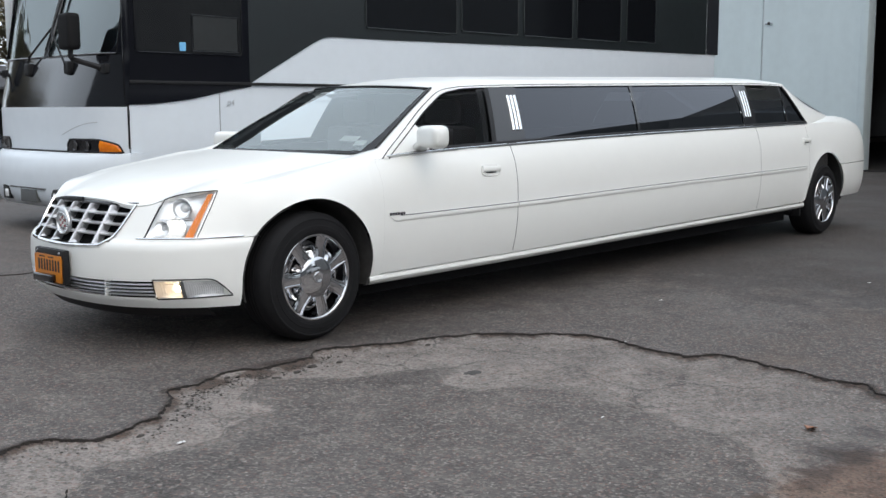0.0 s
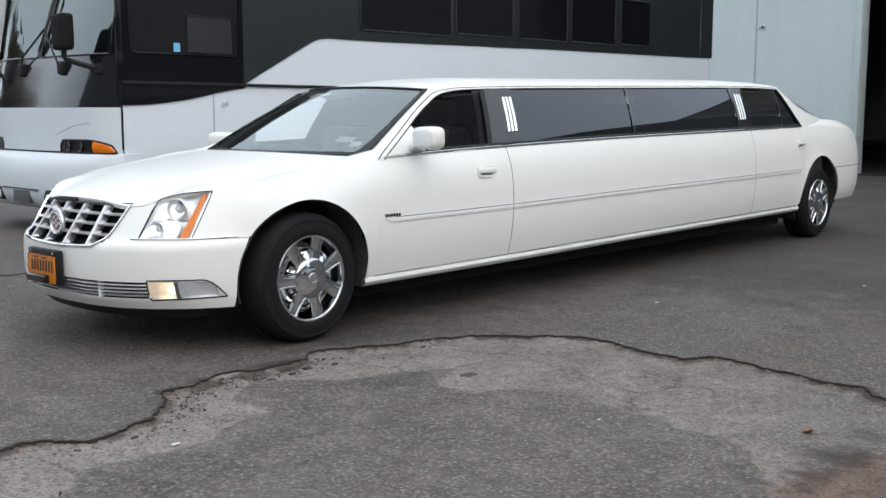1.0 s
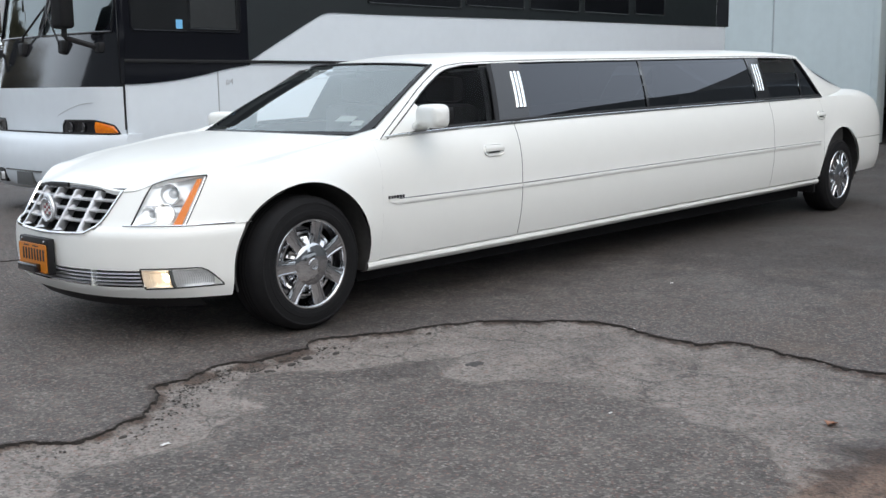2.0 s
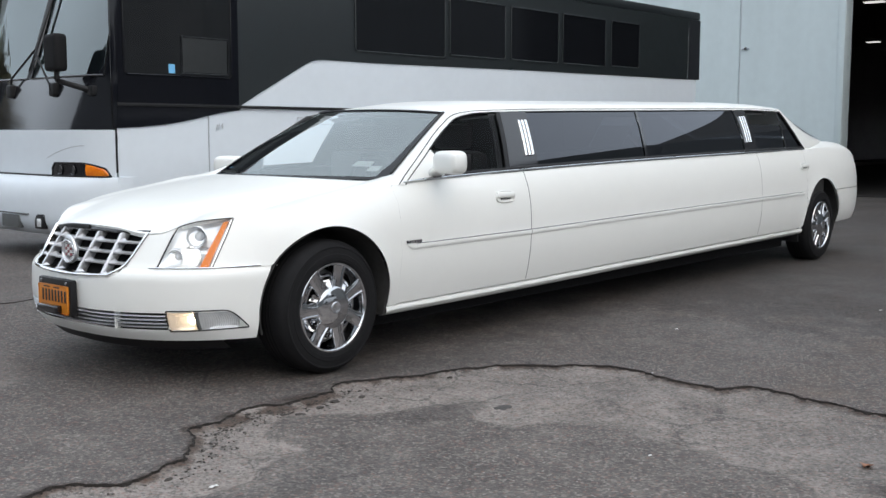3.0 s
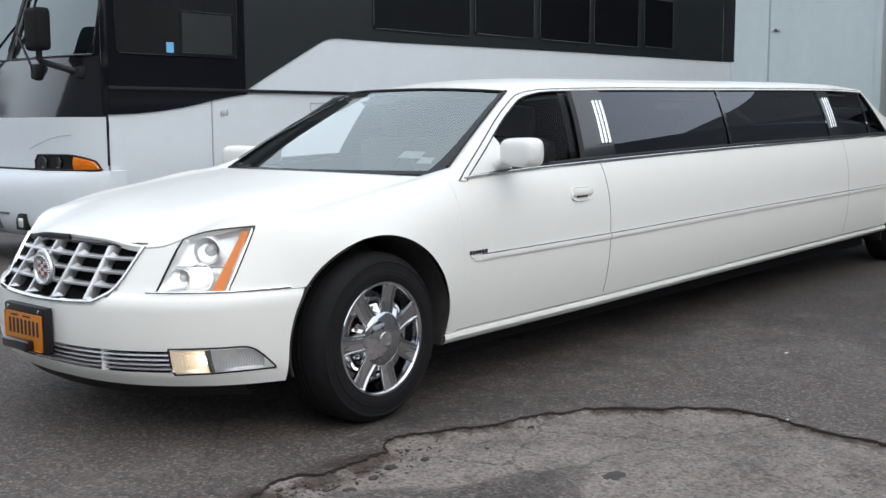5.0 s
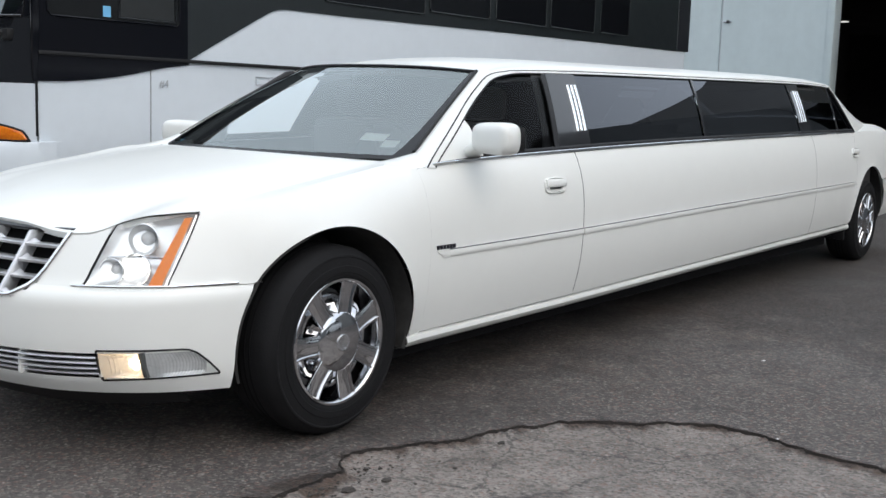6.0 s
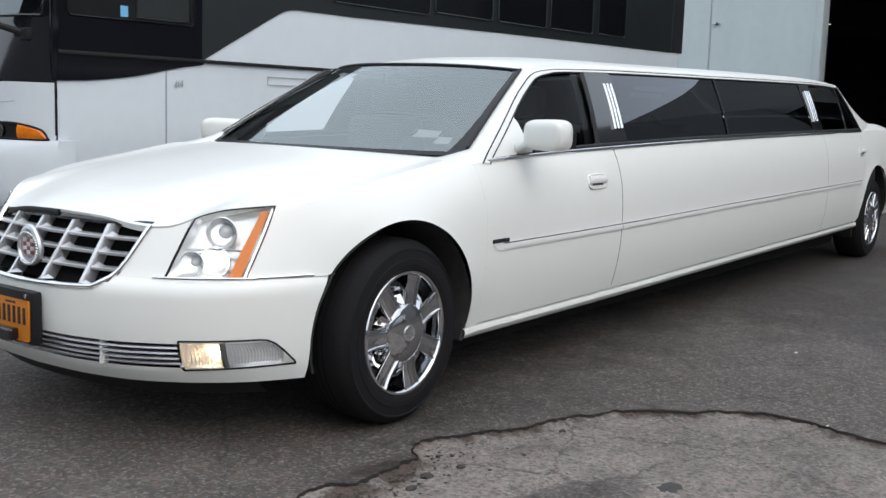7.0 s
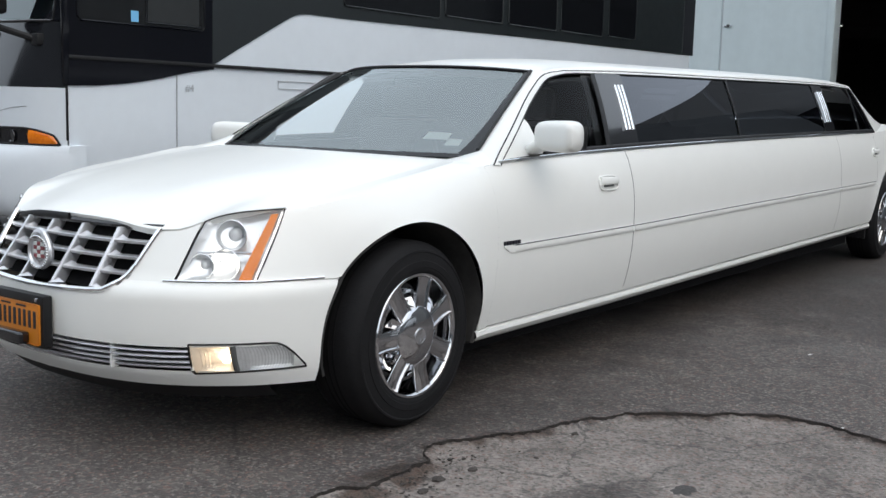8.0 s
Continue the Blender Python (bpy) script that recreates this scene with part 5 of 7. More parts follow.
for s in (1, -1):
    pane("door_frame_edge", (1.492, 1.612), (1.535, 1.654), BLACK, limo, "black rear edge of the door's window frame", off=0.006, n=(4, 8), s=s)
    pane("door_pillar", (1.536, 1.655), (1.835, 1.925), GLOSSBLACK, limo, "gloss black pillar panel", off=0.002, s=s)
    pane("inner_pillar_panel", (1.455, 1.575), (1.835, 1.925), CLOTH, limo, "dark inner trim of the pillar", off=-0.030, s=s)
    pane("side_window", (1.838, 1.928), (3.170, 3.292), GLASS_TINT, limo, "long dark tinted side window", n=(20, 8), s=s)
    pane("window_divider", (3.170, 3.292), (3.205, 3.325), GLOSSBLACK, limo, "thin black divider", off=0.003, n=(3, 8), s=s)
    pane("side_window", (3.205, 3.325), (4.838, 4.922), GLASS_TINT, limo, "long dark tinted side window", n=(20, 8), s=s)
    pane("rear_pillar_panel", (4.838, 4.922), (5.075, 5.150), GLOSSBLACK, limo, "gloss black pillar panel", off=0.002, s=s)
    pane("rear_door_window", (5.078, 5.126), (5.660, 5.743), GLASS_TINT, limo, "dark tinted window, lowered a little", z_cut=1.285, s=s)
    pane("window_divider", (5.660, 5.790), (5.685, 5.815), BLACK, limo, "thin black divider", off=0.003, n=(3, 8), s=s)
    pane("quarter_window", (5.685, 5.815), (6.055, 5.850), GLASS_TINT, limo, "dark tinted quarter window", s=s)
    for xb, xt in ((1.745, 1.808), (1.781, 1.843), (1.817, 1.878), (4.915, 4.985), (4.957, 5.028), (4.999, 5.070)):
        z0, z1 = belt_z(xb) + 0.088, glass_top(xt) - 0.055
        pts = [(xb + (xt - xb) * t, -s * (glass_y(xb, z0 + (z1 - z0) * t) + 0.006), z0 + (z1 - z0) * t) for t in lin(0, 1, 8)]
        part("chrome_louvre", band(pts, [(0, -s, 0.45)] * 8, 0.027, 0.009, up=(1, 0, 0)), CHROME, limo, "chrome louvre strip")
    # bright line at the belt, black seals
    part("belt_trim", band([(x, -s * (side(x, belt_z(x)) - 0.000), belt_z(x) + 0.001) for x in lin(0.575, 6.06, 60)], [(0, -s, 0.25)] * 60, 0.016, 0.008), CHROME, limo, "thin bright belt moulding")
    part("belt_seal", band([(x, -s * (glass_y(x, belt_z(x) + 0.018) + 0.003), belt_z(x) + 0.016) for x in lin(0.94, 6.04, 60)], [(0, -s, 0.45)] * 60, 0.018, 0.006), BLACK, limo, "black rubber seal")
    line = [(x, z) for x, z in window_front] + [(x, gap_z(x)) for x in lin(1.42, 5.84, 44)]
    if s < 0:
        line = [(x + 0.060 * (1 - step(1.0, 1.6, x)), z - 0.022 * (1 - step(1.0, 1.3, x))) for x, z in line]
    part("frame_gap", tube([(x, -s * (front_y(x, z) + 0.001), z) for x, z in line], 0.0035, 6), BLACK, limo, "narrow dark shut line")
    inner = []
    for i, (x, z) in enumerate(line):
        (xa, za), (xb, zb_) = line[max(i - 1, 0)], line[min(i + 1, len(line) - 1)]
        l_ = math.hypot(xb - xa, zb_ - za)
        w_ = 0.026 - 0.013 * step(1.1, 1.5, x)
        inner.append((x + (zb_ - za) / l_ * w_, z - (xb - xa) / l_ * w_))
    inner[0] = (inner[0][0] + 0.030, inner[0][1] + 0.018)
    rows = [[(p[0], -s * (front_y(*p) + o), p[1]) for p, o in ((q0, -0.006), (q0, 0.003), (((q0[0] + q1[0]) / 2, (q0[1] + q1[1]) / 2), 0.007), (q1, 0.004), (q1, -0.012))] for q0, q1 in zip(line, inner)]
    part("door_frame", sheet(rows), PAINT, limo, "white window frame of the doors")
    part("window_seal", tube([(x, -s * (front_y(x, z) - 0.001), z) for x, z in inner], 0.0065, 6), BLACK, limo, "black window seal")
    part("rear_window_surround", tube([(x, -s * (glass_y(x, z) + 0.006), z) for x, z in window_rear], 0.009, 6), BLACK, limo, "black window surround")

    # mouldings on the doors and sides
    for name, xs in (("door_moulding", lin(0.60, 1.652, 20)), ("side_moulding", lin(1.664, 5.012, 40)), ("rear_door_moulding", lin(5.024, 5.93, 14))):
        mo = part(name, band([(x, -s * (side(x, 0.60) + 0.001), 0.602 + rise(x) * 1.35) for x in xs], [(0, -s, 0)] * len(xs), 0.028, 0.0065), PAINT, limo)
        part("bright_line", band([(x, -s * (side(x, 0.61) + 0.0055), 0.6165 + rise(x) * 1.35) for x in xs], [(0, -s, 0.2)] * len(xs), 0.005, 0.003), SATIN, mo, "bright line along the moulding")
    tip = bmesh.new()
    tv = [tip.verts.new((x, -s * (side(x, z) + o), z)) for x, z, o in ((0.528, 0.614, 0.003), (0.602, 0.616, 0.007), (0.602, 0.588, 0.007), (0.566, 0.591, 0.004), (0.602, 0.616, -0.002), (0.602, 0.588, -0.002), (0.528, 0.614, -0.002))]
    for q in ((0, 1, 2, 3), (0, 6, 4, 1), (3, 2, 5), (0, 3, 6)):
        tip.faces.new([tv[j] for j in q])
    bmesh.ops.recalc_face_normals(tip, faces=tip.faces)
    part("moulding_tip", tip, PAINT, limo, "pointed bright tip", smooth=False)
    # dark maker's lettering, as plain bars
    for k in range(6):
        x = 0.522 + 0.021 * k
        part("badge_bar", box(x, -s * (side(x, 0.63) + 0.004) - 0.003, 0.6225, x + 0.011, -s * (side(x, 0.63) + 0.004) + 0.003, 0.638), INK, limo, "small dark badge bar")

    # door handles
    for hx, hz, w in ((1.410, 0.836, 0.092), (5.965, 0.908, 0.085)):
        yb_ = side(hx, hz)
        rows = []
        for r, d in ((1.0, 0.0005), (0.97, 0.007), (0.90, 0.008), (0.84, 0.001), (0.0, -0.002)):
            rows.append([(hx + w * r * math.copysign(abs(math.cos(a)) ** 0.5, math.cos(a)), -s * (side(hx, hz + 0.036 * r * math.copysign(abs(math.sin(a)) ** 0.6, math.sin(a))) + d), hz + 0.036 * r * math.copysign(abs(math.sin(a)) ** 0.6, math.sin(a))) for a in lin(0, 2 * math.pi, 33)[:-1]])
        h = part("door_handle", sheet(rows, close=True), PAINT, limo, "white pull handle in a recess")
        pts = [(hx + w * 0.9 * a, -s * (yb_ + 0.014 - 0.010 * abs(a) ** 3), hz + 0.011) for a in lin(-1, 1, 14)]
        part("handle_grip", band(pts, [(0, -s, 0.15)] * 14, 0.034, 0.010), PAINT, h)
        # grey strip in place of the shade under the grip
        part("handle_hollow", box(hx - w * 0.50, -s * (yb_ + 0.006) - 0.002, hz - 0.017, hx + w * 0.50, -s * (yb_ + 0.006) + 0.002, hz - 0.009, 0.001), DASH, h, "grey strip painted as the hollow's shade")

    # door mirror
    drop, back = (0.0, 0.0) if s > 0 else (0.060, 0.11)
    rows = []
    for t in lin(-1, 1, 26):
        k = (1 - abs(t) ** 5.0) ** (1 / 3.0)
        row = []
        for a in lin(0, 2 * math.pi, 33)[:-1]:
            ca, sa = math.cos(a), math.sin(a)
            px_ = 0.070 * math.copysign(abs(ca) ** 0.6, ca) * k
            pz = 0.064 * math.copysign(abs(sa) ** 0.55, sa) * k * (1.0 + 0.05 * t)
            row.append((0.800 + back + px_ - 0.035 * t, -s * (1.012 + 0.116 * t), 1.053 - drop + pz))
        rows.append(row)
    mirror = part("door_mirror", sheet(rows, close=True), PAINT, limo, "white door mirror")
    part("mirror_glass", box(0.866 + back, s * -1.105, 1.005 - drop, 0.872 + back, s * -0.925, 1.098 - drop, 0.0), GLOSSBLACK, mirror, "mirror glass")
    arm = []
    for t in lin(0, 1, 7):
        y, xc, zc = 0.850 + 0.090 * t, 0.868 + back - 0.048 * t, 0.990 - 0.7 * drop * t + 0.036 * t
        hx_, hz_ = 0.062 - 0.012 * t, 0.026
        arm.append([(xc + hx_ * math.copysign(abs(math.cos(a)) ** 0.7, math.cos(a)), -s * y, zc + hz_ * math.copysign(abs(math.sin(a)) ** 0.7, math.sin(a))) for a in lin(0, 2 * math.pi, 21)[:-1]])
    part("mirror_base", sheet(arm, close=True), PAINT, mirror)
    bm = bmesh.new()
    zt = [(x + 0.8 * back, z - 0.4 * drop) for x, z in ((0.605, 0.954), (0.690, 1.004), (0.800, 1.069), (0.895, 1.124), (0.915, 1.095), (0.935, 0.975))]
    f0 = [bm.verts.new((x, -s * (front_y(x, z) + 0.002), z)) for x, z in zt]
    f1 = [bm.verts.new((x, -s * (front_y(x, z) - 0.016), z)) for x, z in zt]
    bm.faces.new(f0)
    bm.faces.new(f1)
    for j in range(6):
        bm.faces.new((f0[j], f0[(j + 1) % 6], f1[(j + 1) % 6], f1[j]))
    bmesh.ops.recalc_face_normals(bm, faces=bm.faces)
    part("mirror_sail", bm, PAINT, limo, smooth=False)

# the driver's closed window
rows = []
for x in lin(0.930, 1.612, 22):
    zb_, zt = belt_z(x) + 0.004, (window_z(x) if x < 1.36 else glass_top(x) + 0.012) - 0.030
    if x > 1.50:
        zb_ = belt_z(x) + 0.004 + (zt - belt_z(x)) * 0.98 * (x - 1.50) / 0.112
    lean_ = step(1.0, 1.5, x)
    rows.append([(x, -(front_y(x, z) * (1 - lean_) + glass_y(x, z) * lean_ - 0.008), z) for z in lin(zb_, zt, 8)])
part("front_window", sheet(rows), GLASS_DOOR, limo, "lightly tinted driver's window").visible_shadow = False

# underside, wheel wells, cabin
part("underbody", merge(box(-0.45, -0.60, 0.205, 0.0, 0.60, 0.27), box(0.0, -0.60, 0.135, 6.0, 0.60, 0.30), box(0.45, -0.76, 0.165, 5.9, 0.76, 0.31), box(0.45, -0.84, 0.25, 5.9, 0.84, 0.31), box(6.0, -0.65, 0.26, 7.5, 0.65, 0.34)), VOID, limo, "dark underbody")
for cx, cz, r in (ARCH_F, ARCH_R):
    for s in (1, -1):
        rows = []
        for y, rr in ((0.935, r - 0.001), (0.90, r - 0.010), (0.62, r - 0.012)):
            rows.append([(cx + rr * math.cos(a), -s * min(y, side(cx + rr * math.cos(a), max(cz + rr * math.sin(a), 0.3)) - 0.004), cz + rr * math.sin(a)) for a in lin(-0.25, math.pi + 0.25, 40)])
        part("wheel_well", sheet(rows), WELL, limo, "dark wheel-well liner")
        part("well_back", box(cx - r, -s * 0.62 - 0.005, 0.25, cx + r, -s * 0.62 + 0.005, cz + r), WELL, limo)
part("cabin_floor", box(0.25, -0.84, 0.31, 6.6, 0.84, 0.34), VOID, limo, "dark carpet")
for s in (1, -1):
    part("door_card", sheet([[(x, -s * (side(x, z) - 0.035), z) for z in lin(0.33, belt_z(x) - 0.008, 8)] for x in lin(0.40, 6.5, 40)]), CLOTH, limo, "dark inner door trim")
rows = [[(x + 0.2 * (y / 0.66) ** 2, y, z) for y in lin(-0.66, 0.66, 15)] for x, z in ((0.28, 0.60), (0.30, 0.90), (0.36, 0.93), (0.55, 0.955), (0.62, 0.95), (0.64, 0.80), (0.66, 0.6))]
part("dashboard", sheet(rows), DASH, limo, "grey dashboard")
wheel_bm = lathe([(0.178 + 0.014 * math.cos(a), 0.014 * math.sin(a)) for a in lin(0, 2 * math.pi, 13)], 36, "x")
bmesh.ops.transform(wheel_bm, matrix=pose(0.80, -0.40, 0.93, 0, 24, 0), verts=wheel_bm.verts)
sw = part("steering_wheel", wheel_bm, BLACK, limo, "dark steering wheel")
part("steering_hub", tube([(0.82, -0.40, 0.92), (0.66, -0.40, 0.86)], 0.05, 12), BLACK, sw)
for a in (0.0, 2.4, -2.4):
    part("steering_spoke", tube([(0.81, -0.40, 0.925), (0.80 - 0.07 * math.cos(a), -0.40 + 0.17 * math.sin(a), 0.93 + 0.16 * math.cos(a))], 0.014, 6), BLACK, sw)
for y in (-0.40, 0.40):
    st = part("front_seat", merge(box(1.02, y - 0.26, 0.42, 1.52, y + 0.26, 0.60, 0.05), box(1.45, y - 0.25, 0.55, 1.62, y + 0.25, 1.10, 0.06)), CLOTH, limo, "dark leather front seat")
    part("headrest", box(1.50, y - 0.13, 1.11, 1.60, y + 0.13, 1.27, 0.04), CLOTH, st)
part("partition", box(1.74, -0.62, 0.34, 1.78, 0.62, 1.33), VOID, limo, "dark partition behind the front seats")
part("rear_shelf", box(6.2, -0.80, 0.34, 6.25, 0.80, 1.0), VOID, limo)
# labels inside the windscreen
def on_screen(u, v, d=0.012):
    i, j = v * 14, (u + 1) * 12
    i0, j0 = min(int(i), 13), min(int(j), 23)
    a, b, c = Vector(screen_rows[i0][j0]), Vector(screen_rows[i0 + 1][j0]), Vector(screen_rows[i0][j0 + 1])
    n_ = (c - a).cross(b - a).normalized()
    if n_.z < 0:
        n_ = -n_
    return a + (b - a) * (i - i0) + (c - a) * (j - j0) - n_ * d

for u0, u1, v0, v1 in ((-0.83, -0.715, 0.185, 0.255), (-0.90, -0.835, 0.135, 0.200)):
    part("windscreen_label", sheet([[on_screen(u, v) for u in lin(u0, u1, 3)] for v in lin(v0, v1, 3)], 0.001), PAPER, limo, "small white paper label on the glass")

# wheels
def wheel(name, x, y, z, s):
    w = new(name)
    w.parent = limo
    w.location = (x, y, z)
    tagged(w, "chrome seven-spoke wheel with a black tyre")
    tyre = [(0.222, 0.010), (0.232, -0.003), (0.240, -0.007), (0.246, -0.0065), (0.248, -0.0085), (0.270, -0.008), (0.272, -0.0055), (0.300, -0.002), (0.303, -0.0045), (0.309, -0.003), (0.312, 0.003), (0.325, 0.014), (0.334, 0.028), (0.339, 0.045), (0.340, 0.075), (0.340, 0.165), (0.339, 0.195), (0.331, 0.215), (0.30, 0.235), (0.23, 0.235)]
    if s < 0:
        tyre = [(r, -a) for r, a in tyre]
    k = 1 if s > 0 else -1
    t = part("tyre", lathe(tyre, 72, cap=False), RUBBER, w, "black tyre")
    for g in (0.095, 0.12, 0.145):
        part("tread_groove", lathe([(0.3395, k * (g - 0.004)), (0.3412, k * (g - 0.004)), (0.3412, k * (g + 0.004)), (0.3395, k * (g + 0.004))], 48), VOID, t)
    part("rim_lip", lathe([(0.2285, k * 0.012), (0.230, k * 0.000), (0.226, k * -0.006), (0.218, k * -0.006), (0.212, k * 0.000), (0.210, k * 0.012), (0.206, k * 0.05), (0.195, k * 0.09), (0.19, k * 0.18)], 72, cap=False), WHEEL_CHROME, w, "chrome rim")
    part("inner_web", lathe([(0.150, k * 0.040), (0.156, k * 0.032), (0.166, k * 0.032), (0.172, k * 0.044), (0.164, k * 0.052), (0.150, k * 0.048)], 56, cap=False), WHEEL_CHROME, w, "chrome inner rim web")
    part("brake_disc", lathe([(0.001, k * 0.070), (0.185, k * 0.070), (0.185, k * 0.085), (0.001, k * 0.085)], 40), DISC, w, "grey brake disc")
    part("rim_back", lathe([(0.001, k * 0.092), (0.20, k * 0.092), (0.20, k * 0.10)], 40), VOID, w)
    for j in range(7):
        a = math.radians(77.2 + 360 / 7 * j)
        ca, sa = math.cos(a), math.sin(a)
        rows = []
        for r, hw, d in ((0.080, 0.036, 0.000), (0.11, 0.036, 0.001), (0.135, 0.036, 0.003), (0.165, 0.037, 0.004), (0.195, 0.039, 0.002), (0.216, 0.043, 0.000)):
            sec = [(-hw + 0.004, d + 0.060), (-hw, d + 0.010), (-hw, d + 0.001), (-hw + 0.002, d - 0.003), (-hw + 0.008, d - 0.004), (-hw + 0.011, d + 0.002), (-hw * 0.4, d - 0.0005), (hw * 0.4, d - 0.0005), (hw - 0.011, d + 0.002), (hw - 0.008, d - 0.004), (hw - 0.002, d - 0.003), (hw, d + 0.001), (hw, d + 0.010), (hw - 0.004, d + 0.060)]
            rows.append([(r * ca - q * sa, k * dd, r * sa + q * ca) for q, dd in sec])
        part("spoke", sheet(rows), WHEEL_CHROME, w)
    cap = part("centre_cap", lathe([(0.108, k * 0.012), (0.106, k * -0.001), (0.098, k * -0.006), (0.085, k * -0.010), (0.05, k * -0.016), (0.034, k * -0.0175), (0.001, k * -0.018)], 48), WHEEL_CHROME, w, "domed chrome centre cap")
    part("cap_emblem", lathe([(0.031, k * -0.0165), (0.031, k * -0.0200), (0.027, k * -0.0215), (0.024, k * -0.0205), (0.001, k * -0.0205)], 32), SATIN, cap)
    for j in range(7):
        a = math.radians(77.2 + 180 / 7 + 360 / 7 * j)
        q = lathe([(0.001, k * 0.018), (0.010, k * 0.020), (0.014, k * 0.030), (0.016, k * 0.075)], 12)
        bmesh.ops.translate(q, vec=(0.128 * math.cos(a), 0, 0.125 * math.sin(a)), verts=q.verts)
        part("wheel_nut", q, WHEEL_CHROME, w)
        ca, sa = math.cos(a), math.sin(a)
        rows = []
        for r, hw, d in ((0.106, 0.012, 0.008), (0.122, 0.014, 0.014), (0.142, 0.017, 0.026)):
            rows.append([(r * ca - q_ * sa, k * (d + 0.010 * q_ / hw), r * sa + q_ * ca) for q_ in (-hw, -hw * 0.3, hw * 0.3, hw)])
        part("rim_web", sheet(rows, 0.004), WHEEL_CHROME, w)
    return w

for x, z in ((0.0, 0.340), (6.41, 0.340)):
    wheel("wheel", x, -0.925, z, 1)
    wheel("wheel", x, 0.925, z, -1)
part("mud_flap", box(5.92, -0.90, 0.21, 5.95, -0.68, 0.42, 0.005), BLACK, limo, "black mud flap")

# ---- the motor coach behind: its own frame, u to the tail, v across, z up ----
coach = thing("motor_coach", "white motor coach with a black upper half and dark windows", "coach")
coach.matrix_world = pose(1.827, 3.882, 0, 0, 0, -1.327)
LEN, WID, TOP = 10.9, 2.58, 3.20
nose = lambda v: 0.30 * max(1 - abs((v - WID / 2) / (WID / 2)) ** 3.2, 0) ** 0.7


def rake(z):
    return 0.30 * max(z - 1.25, 0) + (0.10 * max(0.8 - z, 0))


def face(v, z, d=0.0):
    """The coach's front."""
    return (-nose(v) * (1 - 0.12 * step(1.3, 3.2, z)) + rake(z) * (0.35 + 0.65 * math.sin(math.pi * min(max(v / WID, 0), 1)) ** 0.5) - d, v, z)


def side_panel(name, pts, material, parent, v=0.0, depth=0.02, label=""):
    """A flat panel of the coach's side, outline in (u, z), standing proud of v."""
    bm = bmesh.new()
    f = bm.faces.new([bm.verts.new((u, v, z)) for u, z in pts])
    bmesh.ops.recalc_face_normals(bm, faces=[f])
    geo = bmesh.ops.extrude_face_region(bm, geom=[f])
    bmesh.ops.translate(bm, vec=(0, depth, 0), verts=[g for g in geo["geom"] if isinstance(g, bmesh.types.BMVert)])
    bmesh.ops.recalc_face_normals(bm, faces=bm.faces)
    return part(name, bm, material, parent, label, smooth=False)


# body shell
shell = []
for z, ins in ((0.26, 0.03), (0.30, 0.012), (1.0, 0.006), (2.9, 0.006), (3.05, 0.02), (3.13, 0.06), (3.18, 0.13), (3.20, 0.25)):
    shell.append([(0.02 + ins * 0.3, ins + 0.006, z), (LEN - 0.12, ins + 0.006, z), (LEN - 0.03, ins + 0.04, z), (LEN, ins + 0.12, z), (LEN, WID - ins - 0.12, z), (LEN - 0.12, WID - ins, z), (0.02 + ins * 0.3, WID - ins, z)])
body = part("body", sheet(shell, close=False), BUS_WHITE, coach, "white coach body")
part("roof", sheet([[(u, v, 3.20 + 0.03 * math.sin(math.pi * v / WID)) for v in lin(0.25, WID - 0.25, 7)] for u in lin(0.3, LEN - 0.2, 5)]), BUS_WHITE, coach, "pale coach roof")
# the black upper half with its swoosh
swoosh = [(0.015, 1.255), (0.25, 1.262), (0.50, 1.285), (0.70, 1.312), (0.88, 1.345), (1.05, 1.382), (1.21, 1.412), (1.42, 1.440), (1.42, 1.480), (1.66, 1.61), (1.90, 1.735), (2.15, 1.866), (2.30, 1.942), (2.37, 1.972), (2.44, 1.990), (2.55, 2.000), (3.3, 2.002), (6.5, 2.05), (10.50, 2.088), (10.50, 3.06), (0.10, 3.06)]
side_panel("upper_side", swoosh, BUS_CHAR, coach, 0.001, 0.02, "charcoal upper side with a swoosh edge")
side_panel("cab_side", [(u, z + 0.001) for u, z in swoosh[:7]] + [(1.40, 1.438), (1.40, 3.055), (0.10, 3.055)], BUS_BLACK, coach, -0.003, 0.003, "gloss black panel round the cab window")
side_panel("rear_corner_panel", [(10.525, 2.09), (10.895, 2.094), (10.895, 3.06), (10.525, 3.06)], PANE_FRAME, coach, 0.002, 0.05, "black corner panel")
part("roof_rail", box(0.1, -0.004, 3.062, 10.88, 0.08, 3.195, 0.03), BUS_CHAR, coach, "black rail along the roof edge")
part("side_rail", box(0.02, -0.014, 1.455, 10.85, 0.01, 1.485, 0.006), BLACK, coach, "thin black rail along the side")


def bus_window(u0, u1, z0, z1, name="coach_window"):
    w = side_panel(name, [(u0, z0), (u1, z0), (u1, z1), (u0, z1)], CAB_PANE if name == "driver_window" else BUS_PANE, coach, -0.006, 0.004, "dark coach window in a black frame")
    part("window_frame", tube([(u, -0.008, z) for u, z in [(u0 + 0.03, z0), (u1 - 0.03, z0), (u1, z0 + 0.03), (u1, z1 - 0.03), (u1 - 0.03, z1), (u0 + 0.03, z1), (u0, z1 - 0.03), (u0, z0 + 0.03), (u0 + 0.03, z0)]], 0.007, 6), BUS_BLACK if name == "driver_window" else BUS_CHAR, w, "dark grey frame")
    return w


